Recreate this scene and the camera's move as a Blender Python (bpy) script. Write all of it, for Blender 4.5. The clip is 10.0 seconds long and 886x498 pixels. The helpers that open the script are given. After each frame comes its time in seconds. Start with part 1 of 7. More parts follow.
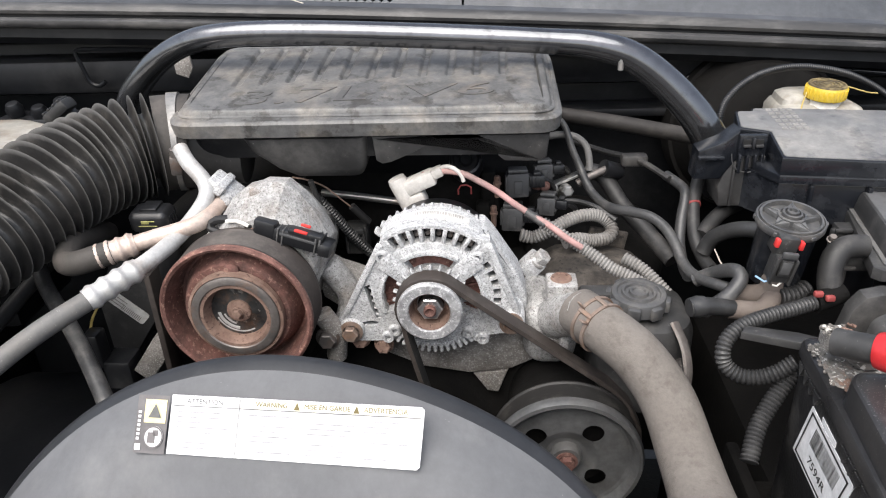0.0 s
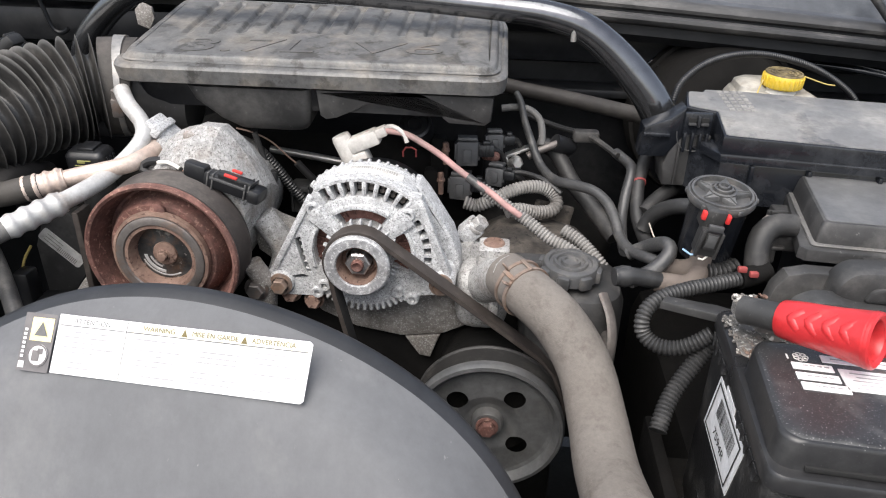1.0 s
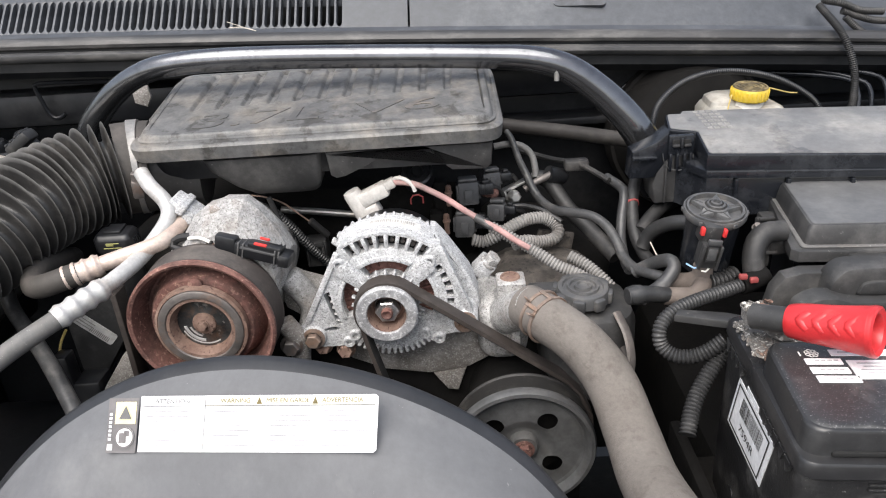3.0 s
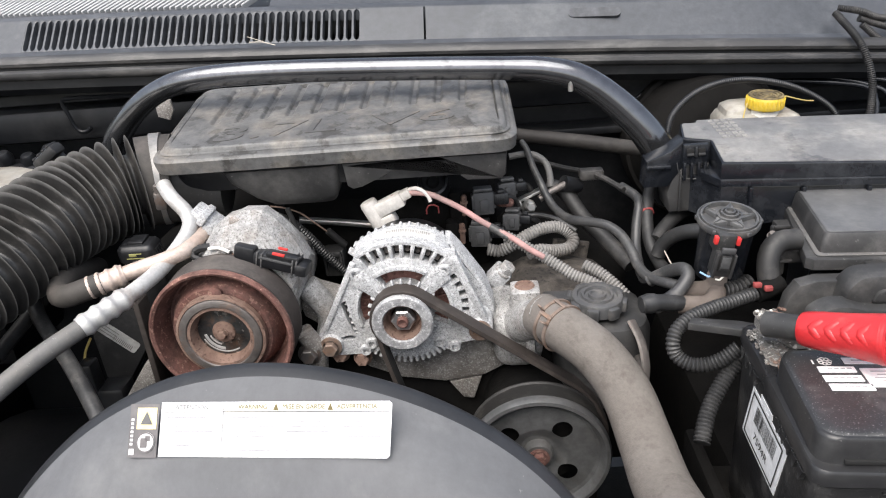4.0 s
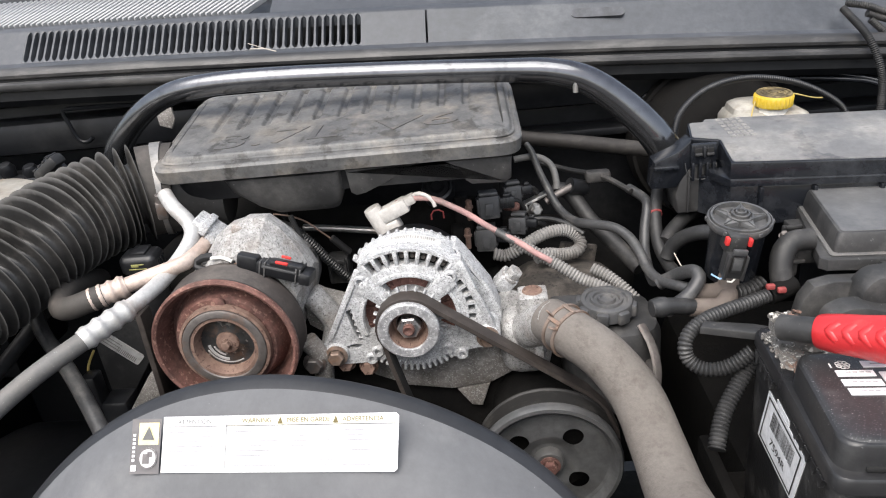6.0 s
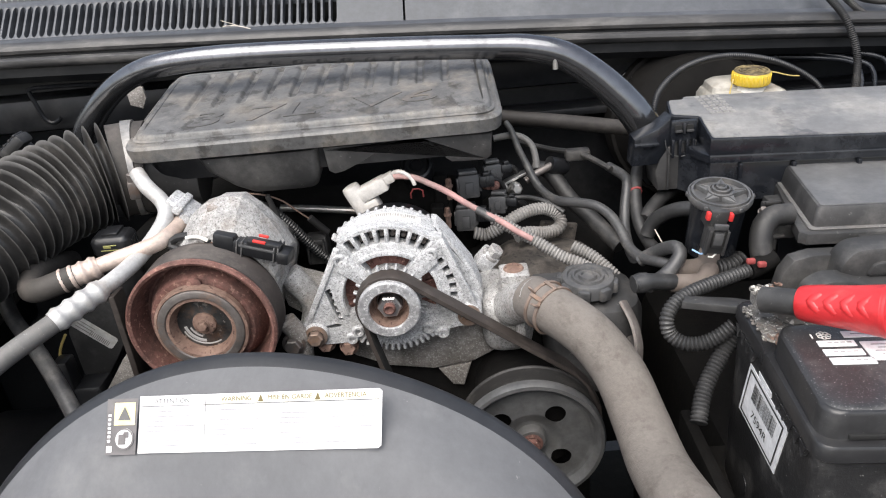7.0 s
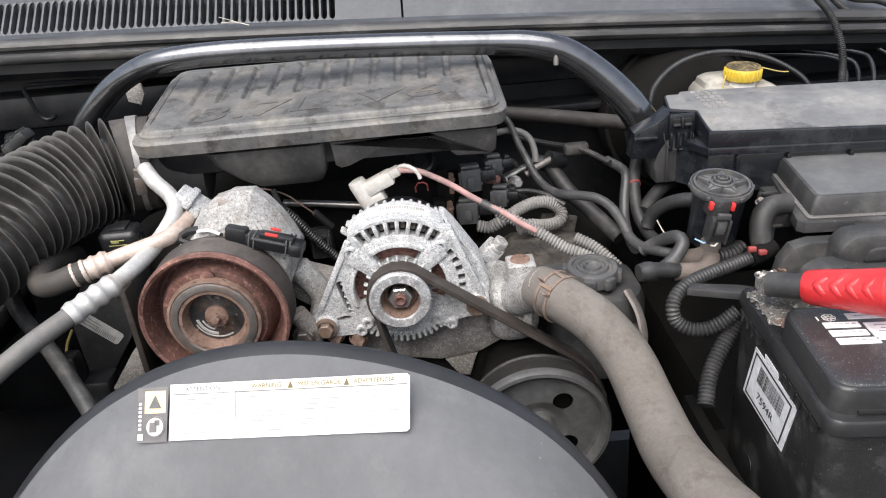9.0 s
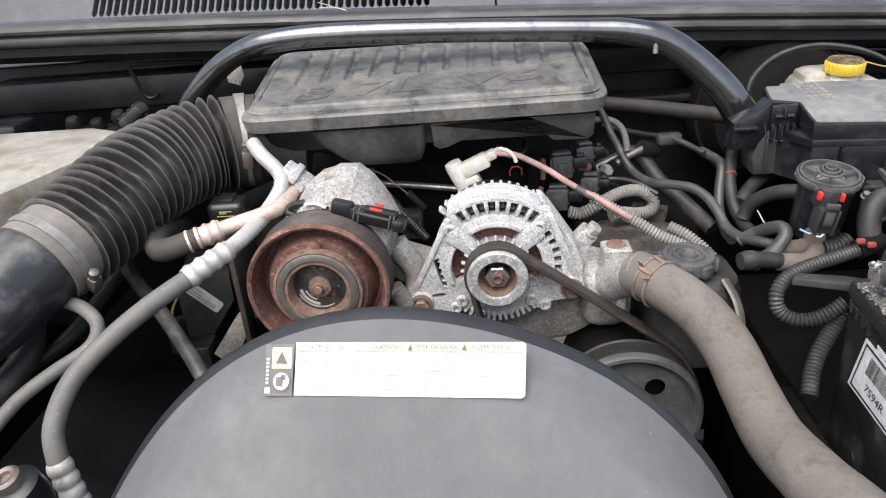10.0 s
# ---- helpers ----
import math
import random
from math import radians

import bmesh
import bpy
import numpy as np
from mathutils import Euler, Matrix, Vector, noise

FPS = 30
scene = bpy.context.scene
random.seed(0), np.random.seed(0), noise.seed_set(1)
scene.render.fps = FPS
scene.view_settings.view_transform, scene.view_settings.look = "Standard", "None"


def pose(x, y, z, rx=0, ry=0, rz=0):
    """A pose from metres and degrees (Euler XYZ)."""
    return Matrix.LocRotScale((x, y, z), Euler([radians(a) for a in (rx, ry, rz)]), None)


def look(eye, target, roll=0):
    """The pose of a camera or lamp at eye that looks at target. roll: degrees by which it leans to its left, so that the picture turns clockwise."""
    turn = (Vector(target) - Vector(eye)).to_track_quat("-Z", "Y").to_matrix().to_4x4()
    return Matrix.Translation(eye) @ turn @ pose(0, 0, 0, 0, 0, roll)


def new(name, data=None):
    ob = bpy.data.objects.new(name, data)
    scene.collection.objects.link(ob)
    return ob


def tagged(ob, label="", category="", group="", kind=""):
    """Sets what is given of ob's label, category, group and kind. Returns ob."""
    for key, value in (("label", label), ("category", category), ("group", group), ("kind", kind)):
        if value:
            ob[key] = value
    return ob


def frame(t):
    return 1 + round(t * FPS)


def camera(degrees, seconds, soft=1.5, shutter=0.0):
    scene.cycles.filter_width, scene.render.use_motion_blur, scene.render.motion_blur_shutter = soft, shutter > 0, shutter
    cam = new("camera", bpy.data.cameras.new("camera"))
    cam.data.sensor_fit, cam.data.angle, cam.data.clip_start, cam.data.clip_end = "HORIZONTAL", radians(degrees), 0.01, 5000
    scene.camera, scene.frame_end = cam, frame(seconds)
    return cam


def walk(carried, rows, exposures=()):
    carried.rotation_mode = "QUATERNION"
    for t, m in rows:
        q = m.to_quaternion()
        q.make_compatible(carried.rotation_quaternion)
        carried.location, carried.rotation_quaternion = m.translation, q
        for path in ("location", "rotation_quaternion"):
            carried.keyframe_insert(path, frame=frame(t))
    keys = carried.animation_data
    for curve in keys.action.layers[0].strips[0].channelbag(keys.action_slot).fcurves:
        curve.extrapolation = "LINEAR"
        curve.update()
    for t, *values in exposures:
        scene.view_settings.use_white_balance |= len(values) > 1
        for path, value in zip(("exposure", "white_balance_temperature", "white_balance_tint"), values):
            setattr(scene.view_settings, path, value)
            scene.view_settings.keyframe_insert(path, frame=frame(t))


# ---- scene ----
cam = camera(64.0, 10.0, soft=1.1)
PATH = [
    (0, (0.061, 0.038, 1.236), (-0.092, 1.817, 0.335), -2.4),
    (0.5, (0.105, 0.043, 1.217), (-0.076, 1.811, 0.3), -2.0),
    (1, (0.121, 0.031, 1.201), (-0.022, 1.808, 0.294), 1.4),
    (1.5, (0.122, 0.028, 1.203), (-0.073, 1.8, 0.296), -0.4),
    (2, (0.103, 0.028, 1.218), (-0.038, 1.803, 0.307), -3.0),
    (2.5, (0.085, 0.011, 1.23), (-0.006, 1.791, 0.322), -3.9),
    (2.7, (0.081, 0.002, 1.234), (0.009, 1.798, 0.357), -4.2),
    (3.8, (0.081, -0.008, 1.241), (-0.016, 1.809, 0.41), -4.8),
    (4, (0.087, -0.011, 1.241), (-0.041, 1.808, 0.418), -5.1),
    (4.5, (0.073, -0.012, 1.239), (-0.068, 1.806, 0.417), -4.6),
    (5, (0.069, -0.004, 1.238), (-0.072, 1.81, 0.408), -4.9),
    (5.5, (0.083, 0.003, 1.237), (-0.053, 1.822, 0.417), -5.8),
    (5.7, (0.085, 0.0, 1.241), (-0.06, 1.822, 0.429), -6.2),
    (6.8, (0.09, 0.0, 1.227), (-0.018, 1.821, 0.406), -5.8),
    (7, (0.081, 0.003, 1.227), (0.002, 1.812, 0.377), -5.8),
    (7.5, (0.056, 0.005, 1.229), (0.05, 1.809, 0.365), -5.6),
    (8, (0.043, 0.004, 1.233), (0.095, 1.806, 0.368), -5.5),
    (8.5, (0.038, 0.0, 1.232), (0.097, 1.803, 0.367), -5.2),
    (9, (0.049, -0.011, 1.228), (0.037, 1.796, 0.372), -5.4),
    (9.5, (0.041, -0.023, 1.227), (-0.076, 1.791, 0.392), -5.8),
    (9.8, (0.021, -0.029, 1.226), (-0.134, 1.789, 0.406), -5.4),
    (10, (0.0, -0.03, 1.22), (-0.149, 1.776, 0.372), -5.0),
]
walk(cam, [(t, look(eye, target, roll)) for t, eye, target, roll in PATH])

# ---- world and light: bright overcast day ----
world = bpy.data.worlds.new("overcast_sky")
scene.world = world
world.use_nodes = True
wn = world.node_tree.nodes
sky = wn.new("ShaderNodeTexSky")
sky.sky_type = "NISHITA"
sky.sun_disc = False
sky.sun_elevation, sky.sun_rotation = radians(55), radians(200)
sky.air_density, sky.dust_density = 1.0, 4.0
soft_sky = wn.new("ShaderNodeHueSaturation")
soft_sky.inputs["Saturation"].default_value = 0.58
world.node_tree.links.new(sky.outputs[0], soft_sky.inputs["Color"])
world.node_tree.links.new(soft_sky.outputs[0], wn["Background"].inputs[0])
wn["Background"].inputs[1].default_value = 0.13
sun = new("sun", bpy.data.lights.new("sun", "SUN"))
sun.data.energy, sun.data.angle, sun.data.color = 1.5, radians(60), (1.0, 0.97, 0.93)
sun.matrix_world = look((-0.8, -1.6, 6.0), (0, 0.6, 0.9))
scene.view_settings.exposure = 1.11

# ---- materials ----
def mat(name, c1, c2, rough=0.5, metal=0.0, scale=12.0, fine=160.0, bump=0.15, dust=None, dust_amt=0.5, dust_scale=5.0,
        speck=None, speck_amt=0.3, speck_scale=220.0, coat=0.0, spec=0.5, stretch=(1, 1, 1), mottle=0.22, crest_tone=None, crest_from=0.53, crest_to=0.62):
    """Two-tone base, stains (dust) at a large scale, specks at a small scale, uneven gloss and fine relief."""
    m = bpy.data.materials.new(name)
    m.use_nodes = True
    n, l = m.node_tree.nodes, m.node_tree.links
    p = n["Principled BSDF"]
    tc = n.new("ShaderNodeTexCoord")
    mp = n.new("ShaderNodeMapping")
    mp.inputs["Scale"].default_value = stretch
    l.new(tc.outputs["Object"], mp.inputs[0])

    def noise_at(s, detail=4.0, r=0.55):
        t = n.new("ShaderNodeTexNoise")
        t.inputs["Scale"].default_value, t.inputs["Detail"].default_value, t.inputs["Roughness"].default_value = s, detail, r
        l.new(mp.outputs[0], t.inputs["Vector"])
        return t.outputs["Fac"]

    def ramp(src, a, b):
        r = n.new("ShaderNodeMapRange")
        r.inputs["From Min"].default_value, r.inputs["From Max"].default_value = a, b
        l.new(src, r.inputs["Value"])
        return r.outputs[0]

    def mix(fac, a, b):
        x = n.new("ShaderNodeMix")
        x.data_type = "RGBA"
        l.new(fac, x.inputs["Factor"])
        for i, c in ((6, a), (7, b)):
            if isinstance(c, tuple):
                x.inputs[i].default_value = (*c, 1)
            else:
                l.new(c, x.inputs[i])
        return x.outputs[2]

    big = noise_at(scale)
    col = mix(ramp(big, 0.35, 0.65), c1, c2)
    grain = noise_at(fine, 3.0, 0.7)
    if speck:
        col = mix(ramp(noise_at(speck_scale, 5.0, 0.66), 0.72 - 0.3 * speck_amt, 0.78 - 0.3 * speck_amt), col, speck)
    if dust:
        d = ramp(noise_at(dust_scale, 8.0, 0.68), 0.62 - 0.3 * dust_amt, 0.82 - 0.2 * dust_amt)
        col = mix(d, col, dust)
    # pale tone on sharp edges: dust together with a painted edge highlight
    if crest_tone:
        geo = n.new("ShaderNodeNewGeometry")
        col = mix(ramp(geo.outputs["Pointiness"], crest_from, crest_to), col, crest_tone)
    tone = n.new("ShaderNodeMapRange")
    tone.inputs["From Min"].default_value, tone.inputs["From Max"].default_value = 0.3, 0.7
    tone.inputs["To Min"].default_value, tone.inputs["To Max"].default_value = 1.0 - mottle, 1.0 + mottle
    l.new(noise_at(fine * 0.5, 6.0, 0.75), tone.inputs["Value"])
    hsv = n.new("ShaderNodeHueSaturation")
    l.new(tone.outputs[0], hsv.inputs["Value"])
    l.new(col, hsv.inputs["Color"])
    l.new(hsv.outputs[0], p.inputs["Base Color"])
    rr = n.new("ShaderNodeMapRange")
    rr.inputs["To Min"].default_value, rr.inputs["To Max"].default_value = max(0.02, rough - 0.12), min(1.0, rough + 0.12)
    l.new(big, rr.inputs["Value"])
    l.new(rr.outputs[0], p.inputs["Roughness"])
    p.inputs["Metallic"].default_value = metal
    p.inputs["Coat Weight"].default_value = coat
    p.inputs["Coat Roughness"].default_value = 0.15
    p.inputs["Specular IOR Level"].default_value = spec
    if bump:
        b = n.new("ShaderNodeBump")
        b.inputs["Strength"].default_value, b.inputs["Distance"].default_value = min(1.0, bump * 1.8), 0.0008
        l.new(grain, b.inputs["Height"])
        l.new(b.outputs[0], p.inputs["Normal"])
    return m


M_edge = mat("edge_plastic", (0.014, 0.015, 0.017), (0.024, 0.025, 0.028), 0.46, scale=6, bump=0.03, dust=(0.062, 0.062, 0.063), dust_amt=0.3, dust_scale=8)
# near black that stands for shade inside openings and slots
M_shade_black = mat("painted_shade_black", (0.006, 0.006, 0.006), (0.01, 0.01, 0.01), 0.9, bump=0.0)
M_black = mat("black_plastic", (0.008, 0.0085, 0.010), (0.014, 0.0145, 0.016), 0.36, dust=(0.055, 0.054, 0.053), dust_amt=0.35, dust_scale=14, bump=0.06)
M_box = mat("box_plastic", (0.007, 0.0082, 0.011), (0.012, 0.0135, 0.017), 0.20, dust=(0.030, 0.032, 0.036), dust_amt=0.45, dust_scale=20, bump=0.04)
M_lid = mat("lid_plastic", (0.092, 0.092, 0.092), (0.130, 0.129, 0.125), 0.46, dust=(0.185, 0.168, 0.146), dust_amt=0.50, dust_scale=24, bump=0.16,
            speck=(0.050, 0.048, 0.045), speck_amt=0.60, speck_scale=38, mottle=0.36)
M_letter = mat("lettering_plastic", (0.076, 0.075, 0.074), (0.108, 0.106, 0.102), 0.46, dust=(0.18, 0.155, 0.13), dust_amt=0.4, dust_scale=30, bump=0.1)
M_tub = mat("tub_plastic", (0.028, 0.028, 0.028), (0.042, 0.041, 0.041), 0.5, dust=(0.095, 0.092, 0.088), dust_amt=0.45, dust_scale=22, bump=0.1, speck=(0.12, 0.118, 0.112), speck_amt=0.2, speck_scale=160)
M_shroud = mat("shroud_plastic", (0.108, 0.110, 0.116), (0.126, 0.128, 0.134), 0.58, scale=5, dust=(0.172, 0.172, 0.173), dust_amt=0.42, dust_scale=8, bump=0.05, mottle=0.10, spec=0.32,
               speck=(0.24, 0.24, 0.235), speck_amt=0.10, speck_scale=150, stretch=(1, 1, 0.45))
M_cast = mat("corroded_aluminium", (0.43, 0.435, 0.44), (0.59, 0.595, 0.60), 0.68, 0.1, scale=120, fine=700, bump=0.9, speck=(0.25, 0.25, 0.252), speck_amt=0.62, speck_scale=720,
             dust=(0.33, 0.325, 0.312), dust_amt=0.34, dust_scale=34, mottle=0.42)
M_cast_dull = mat("dirty_casting", (0.185, 0.172, 0.157), (0.275, 0.258, 0.240), 0.78, 0.1, scale=50, fine=420, bump=0.8, speck=(0.43, 0.42, 0.40), speck_amt=0.58, speck_scale=620,
                  dust=(0.095, 0.078, 0.064), dust_amt=0.45, dust_scale=24, mottle=0.3)
# grimy black, lowered further so the deep bay's shade is in the colour
M_block = mat("grimy_shade_black", (0.006, 0.0057, 0.0055), (0.011, 0.0104, 0.0098), 0.8, 0.0, dust=(0.017, 0.015, 0.013), dust_amt=0.35, bump=0.4, spec=0.12)
M_cover = mat("dusty_cover", (0.034, 0.029, 0.025), (0.066, 0.057, 0.048), 0.85, dust=(0.135, 0.117, 0.099), dust_amt=0.5, dust_scale=34, bump=0.8, speck=(0.012, 0.011, 0.010), speck_amt=0.55, speck_scale=140, mottle=0.4)
M_castmid = mat("speckled_casting", (0.285, 0.28, 0.272), (0.41, 0.405, 0.395), 0.72, 0.12, scale=45, fine=520, bump=1.0, speck=(0.135, 0.13, 0.124), speck_amt=0.56, speck_scale=560,
                dust=(0.22, 0.19, 0.165), dust_amt=0.40, dust_scale=30, mottle=0.42)
M_clampr = mat("brown_spring_steel", (0.21, 0.155, 0.125), (0.31, 0.245, 0.205), 0.6, 0.5, scale=60, bump=0.3, dust=(0.3, 0.17, 0.1), dust_amt=0.35, dust_scale=50)
M_rust = mat("rust", (0.135, 0.062, 0.050), (0.215, 0.108, 0.088), 0.82, 0.15, scale=30, fine=360, bump=0.7, speck=(0.34, 0.20, 0.155), speck_amt=0.50, speck_scale=230,
             dust=(0.055, 0.033, 0.029), dust_amt=0.50, dust_scale=26, mottle=0.34)
M_rust_br = mat("bright_rust", (0.175, 0.108, 0.083), (0.255, 0.172, 0.135), 0.85, 0.2, scale=60, fine=360, bump=0.6, speck=(0.10, 0.058, 0.046), speck_amt=0.5, speck_scale=220)
M_worn = mat("worn_steel", (0.135, 0.125, 0.118), (0.20, 0.178, 0.165), 0.5, 0.6, scale=50, bump=0.25, dust=(0.22, 0.12, 0.075), dust_amt=0.35, dust_scale=30)
M_groove = mat("groove_rubber_dust", (0.012, 0.0115, 0.011), (0.02, 0.019, 0.018), 0.6, dust=(0.04, 0.037, 0.034), dust_amt=0.35, dust_scale=40, bump=0.2)
M_hubdark = mat("polished_hub", (0.040, 0.041, 0.043), (0.095, 0.094, 0.092), 0.38, 0.6, scale=70, bump=0.25, dust=(0.19, 0.115, 0.075), dust_amt=0.48, dust_scale=60, speck=(0.30, 0.28, 0.26), speck_amt=0.38, speck_scale=180)
M_alu = mat("aluminium_pipe", (0.42, 0.415, 0.405), (0.53, 0.525, 0.515), 0.48, 0.3, scale=40, fine=400, bump=0.15, dust=(0.34, 0.30, 0.265), dust_amt=0.42, dust_scale=45, mottle=0.15)
M_copper = mat("tarnished_pipe", (0.50, 0.39, 0.33), (0.62, 0.53, 0.47), 0.48, 0.35, scale=40, fine=400, bump=0.12, dust=(0.42, 0.28, 0.20), dust_amt=0.3, dust_scale=40)
M_hose = mat("dusty_rubber_hose", (0.142, 0.127, 0.114), (0.176, 0.160, 0.145), 0.92, scale=14, fine=520, bump=0.35, dust=(0.10, 0.087, 0.076), dust_amt=0.35, dust_scale=60, spec=0.25, mottle=0.12)
M_hose2 = mat("grey_hose", (0.10, 0.098, 0.096), (0.155, 0.152, 0.147), 0.6, bump=0.15, dust=(0.12, 0.11, 0.10), dust_amt=0.4, dust_scale=40, speck=(0.28, 0.275, 0.265), speck_amt=0.3, speck_scale=300)
# base kept dark for the folds; fold edges get dust and highlight as colour
M_duct = mat("duct_rubber", (0.022, 0.0215, 0.021), (0.040, 0.038, 0.036), 0.44, dust=(0.105, 0.097, 0.088), dust_amt=0.40, dust_scale=18, bump=0.12, crest_tone=(0.36, 0.355, 0.345), crest_from=0.568, crest_to=0.66)
M_collar = mat("collar_rubber", (0.15, 0.14, 0.128), (0.195, 0.182, 0.169), 0.7, dust=(0.20, 0.182, 0.165), dust_amt=0.4, dust_scale=18, bump=0.2)
M_collar_dk = mat("dark_collar_rubber", (0.034, 0.030, 0.027), (0.052, 0.047, 0.042), 0.7, dust=(0.085, 0.074, 0.066), dust_amt=0.4, dust_scale=18, bump=0.2)
M_clamp = mat("clamp_steel", (0.22, 0.213, 0.204), (0.30, 0.292, 0.282), 0.44, 0.45, scale=40, bump=0.1, dust=(0.26, 0.22, 0.18), dust_amt=0.35, dust_scale=40)
M_cable = mat("cable_black", (0.014, 0.014, 0.0145), (0.026, 0.0255, 0.025), 0.55, dust=(0.075, 0.07, 0.065), dust_amt=0.4, dust_scale=20, bump=0.1)
M_loom = mat("loom_grey", (0.024, 0.024, 0.0245), (0.040, 0.040, 0.040), 0.42, dust=(0.085, 0.083, 0.08), dust_amt=0.38, dust_scale=34, bump=0.1)
M_loom_lt = mat("loom_pale", (0.19, 0.183, 0.174), (0.26, 0.25, 0.238), 0.7, dust=(0.085, 0.075, 0.066), dust_amt=0.45, dust_scale=40, bump=0.1)
M_pink = mat("faded_red_tape", (0.30, 0.19, 0.18), (0.44, 0.25, 0.235), 0.75, scale=30, dust=(0.21, 0.18, 0.16), dust_amt=0.5, dust_scale=45, bump=0.2)
M_belt = mat("belt_rubber", (0.030, 0.024, 0.021), (0.042, 0.034, 0.030), 0.6, scale=25, bump=0.1, dust=(0.085, 0.072, 0.062), dust_amt=0.35, dust_scale=30)
M_bar = mat("gloss_dark_metal_tube", (0.115, 0.118, 0.126), (0.165, 0.169, 0.178), 0.17, 0.9, scale=8, bump=0.015, coat=0.3, dust=(0.07, 0.072, 0.077), dust_amt=0.28, dust_scale=50, mottle=0.12)
M_cowl = mat("cowl_plastic", (0.046, 0.050, 0.057), (0.061, 0.065, 0.073), 0.42, scale=4, dust=(0.10, 0.105, 0.113), dust_amt=0.35, dust_scale=9, bump=0.05)
M_seal = mat("seal_rubber", (0.026, 0.026, 0.027), (0.045, 0.044, 0.044), 0.46, dust=(0.105, 0.101, 0.096), dust_amt=0.38, dust_scale=20, bump=0.12, stretch=(0.35, 1, 1))
# dust and smudges; the sky's light on the lid top is also in this tone
M_boxlid = mat("dusty_skylit_box_lid", (0.13, 0.13, 0.131), (0.19, 0.187, 0.182), 0.45, scale=12, bump=0.05, dust=(0.33, 0.31, 0.28), dust_amt=0.45, dust_scale=9,
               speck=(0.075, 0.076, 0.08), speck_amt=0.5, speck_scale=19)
M_dustplastic = mat("dusty_black_plastic", (0.06, 0.061, 0.062), (0.10, 0.10, 0.10), 0.42, scale=40, dust=(0.19, 0.186, 0.18), dust_amt=0.4, dust_scale=45, bump=0.12)
M_pulley = mat("pressed_steel_pulley", (0.082, 0.083, 0.084), (0.112, 0.113, 0.114), 0.40, 0.15, scale=20, bump=0.12, dust=(0.10, 0.097, 0.092), dust_amt=0.4, dust_scale=25)
# dark paint, taken near black to stand for the bay's missing shade
M_paint = mat("bay_paint_shaded", (0.006, 0.0066, 0.0078), (0.011, 0.0117, 0.0132), 0.36, dust=(0.024, 0.024, 0.0245), dust_amt=0.35, bump=0.06, spec=0.22)
M_red = mat("red_grip_vinyl", (0.46, 0.022, 0.026), (0.56, 0.035, 0.040), 0.34, scale=15, bump=0.04, dust=(0.45, 0.09, 0.08), dust_amt=0.15, dust_scale=30)
M_redtape = mat("dull_red_tape", (0.21, 0.035, 0.035), (0.30, 0.06, 0.055), 0.6, scale=40, bump=0.1)
M_redclip = mat("red_clip_plastic", (0.55, 0.03, 0.03), (0.65, 0.05, 0.04), 0.5, bump=0.05)
M_yellow = mat("yellow_cap_plastic", (0.62, 0.43, 0.03), (0.70, 0.50, 0.05), 0.5, scale=40, bump=0.1, dust=(0.42, 0.33, 0.12), dust_amt=0.4, dust_scale=40)
M_captop = mat("grimy_cap_top", (0.06, 0.046, 0.024), (0.15, 0.115, 0.055), 0.7, scale=90, bump=0.3, dust=(0.30, 0.235, 0.11), dust_amt=0.36, dust_scale=90)
M_tank = mat("aged_white_plastic", (0.30, 0.285, 0.245), (0.42, 0.40, 0.36), 0.35, scale=12, bump=0.06, dust=(0.19, 0.145, 0.10), dust_amt=0.58, dust_scale=16)
M_neck = mat("white_plastic", (0.70, 0.68, 0.62), (0.76, 0.74, 0.70), 0.5, bump=0.05, dust=(0.5, 0.46, 0.4), dust_amt=0.3, dust_scale=30)
M_plug = mat("grey_white_connector", (0.48, 0.46, 0.43), (0.58, 0.56, 0.53), 0.6, bump=0.1, dust=(0.33, 0.30, 0.27), dust_amt=0.45, dust_scale=30)
M_white = mat("white_label_paper", (0.78, 0.78, 0.78), (0.82, 0.82, 0.82), 0.5, bump=0.02)
M_ink = mat("black_ink", (0.02, 0.02, 0.02), (0.03, 0.03, 0.03), 0.6, bump=0.0)
M_greyink = mat("grey_print", (0.10, 0.10, 0.10), (0.13, 0.13, 0.13), 0.6, bump=0.0)
M_goldink = mat("gold_print", (0.135, 0.105, 0.035), (0.16, 0.125, 0.045), 0.6, bump=0.0)
M_yellab = mat("yellow_label", (0.76, 0.66, 0.34), (0.80, 0.70, 0.38), 0.5, bump=0.0)
M_coil = mat("coil_plastic", (0.050, 0.0505, 0.052), (0.080, 0.0805, 0.082), 0.45, dust=(0.13, 0.122, 0.112), dust_amt=0.4, dust_scale=40, bump=0.1)
M_tag = mat("faded_tag", (0.56, 0.55, 0.53), (0.64, 0.63, 0.61), 0.6, bump=0.05, dust=(0.40, 0.38, 0.35), dust_amt=0.4, dust_scale=50)
# fine dust and specks; the dust tone also carries the sky's sheen on the gloss
M_battop = mat("battery_plastic", (0.016, 0.016, 0.017), (0.030, 0.030, 0.031), 0.34, fine=260, bump=0.12, dust=(0.112, 0.111, 0.108), dust_amt=0.44, dust_scale=18,
               speck=(0.42, 0.41, 0.40), speck_amt=0.34, speck_scale=800)
M_batcase = mat("battery_case_plastic", (0.012, 0.012, 0.0125), (0.020, 0.020, 0.0205), 0.36, fine=300, bump=0.35, dust=(0.075, 0.073, 0.07), dust_amt=0.4, dust_scale=24, speck=(0.25, 0.245, 0.235), speck_amt=0.2, speck_scale=420)
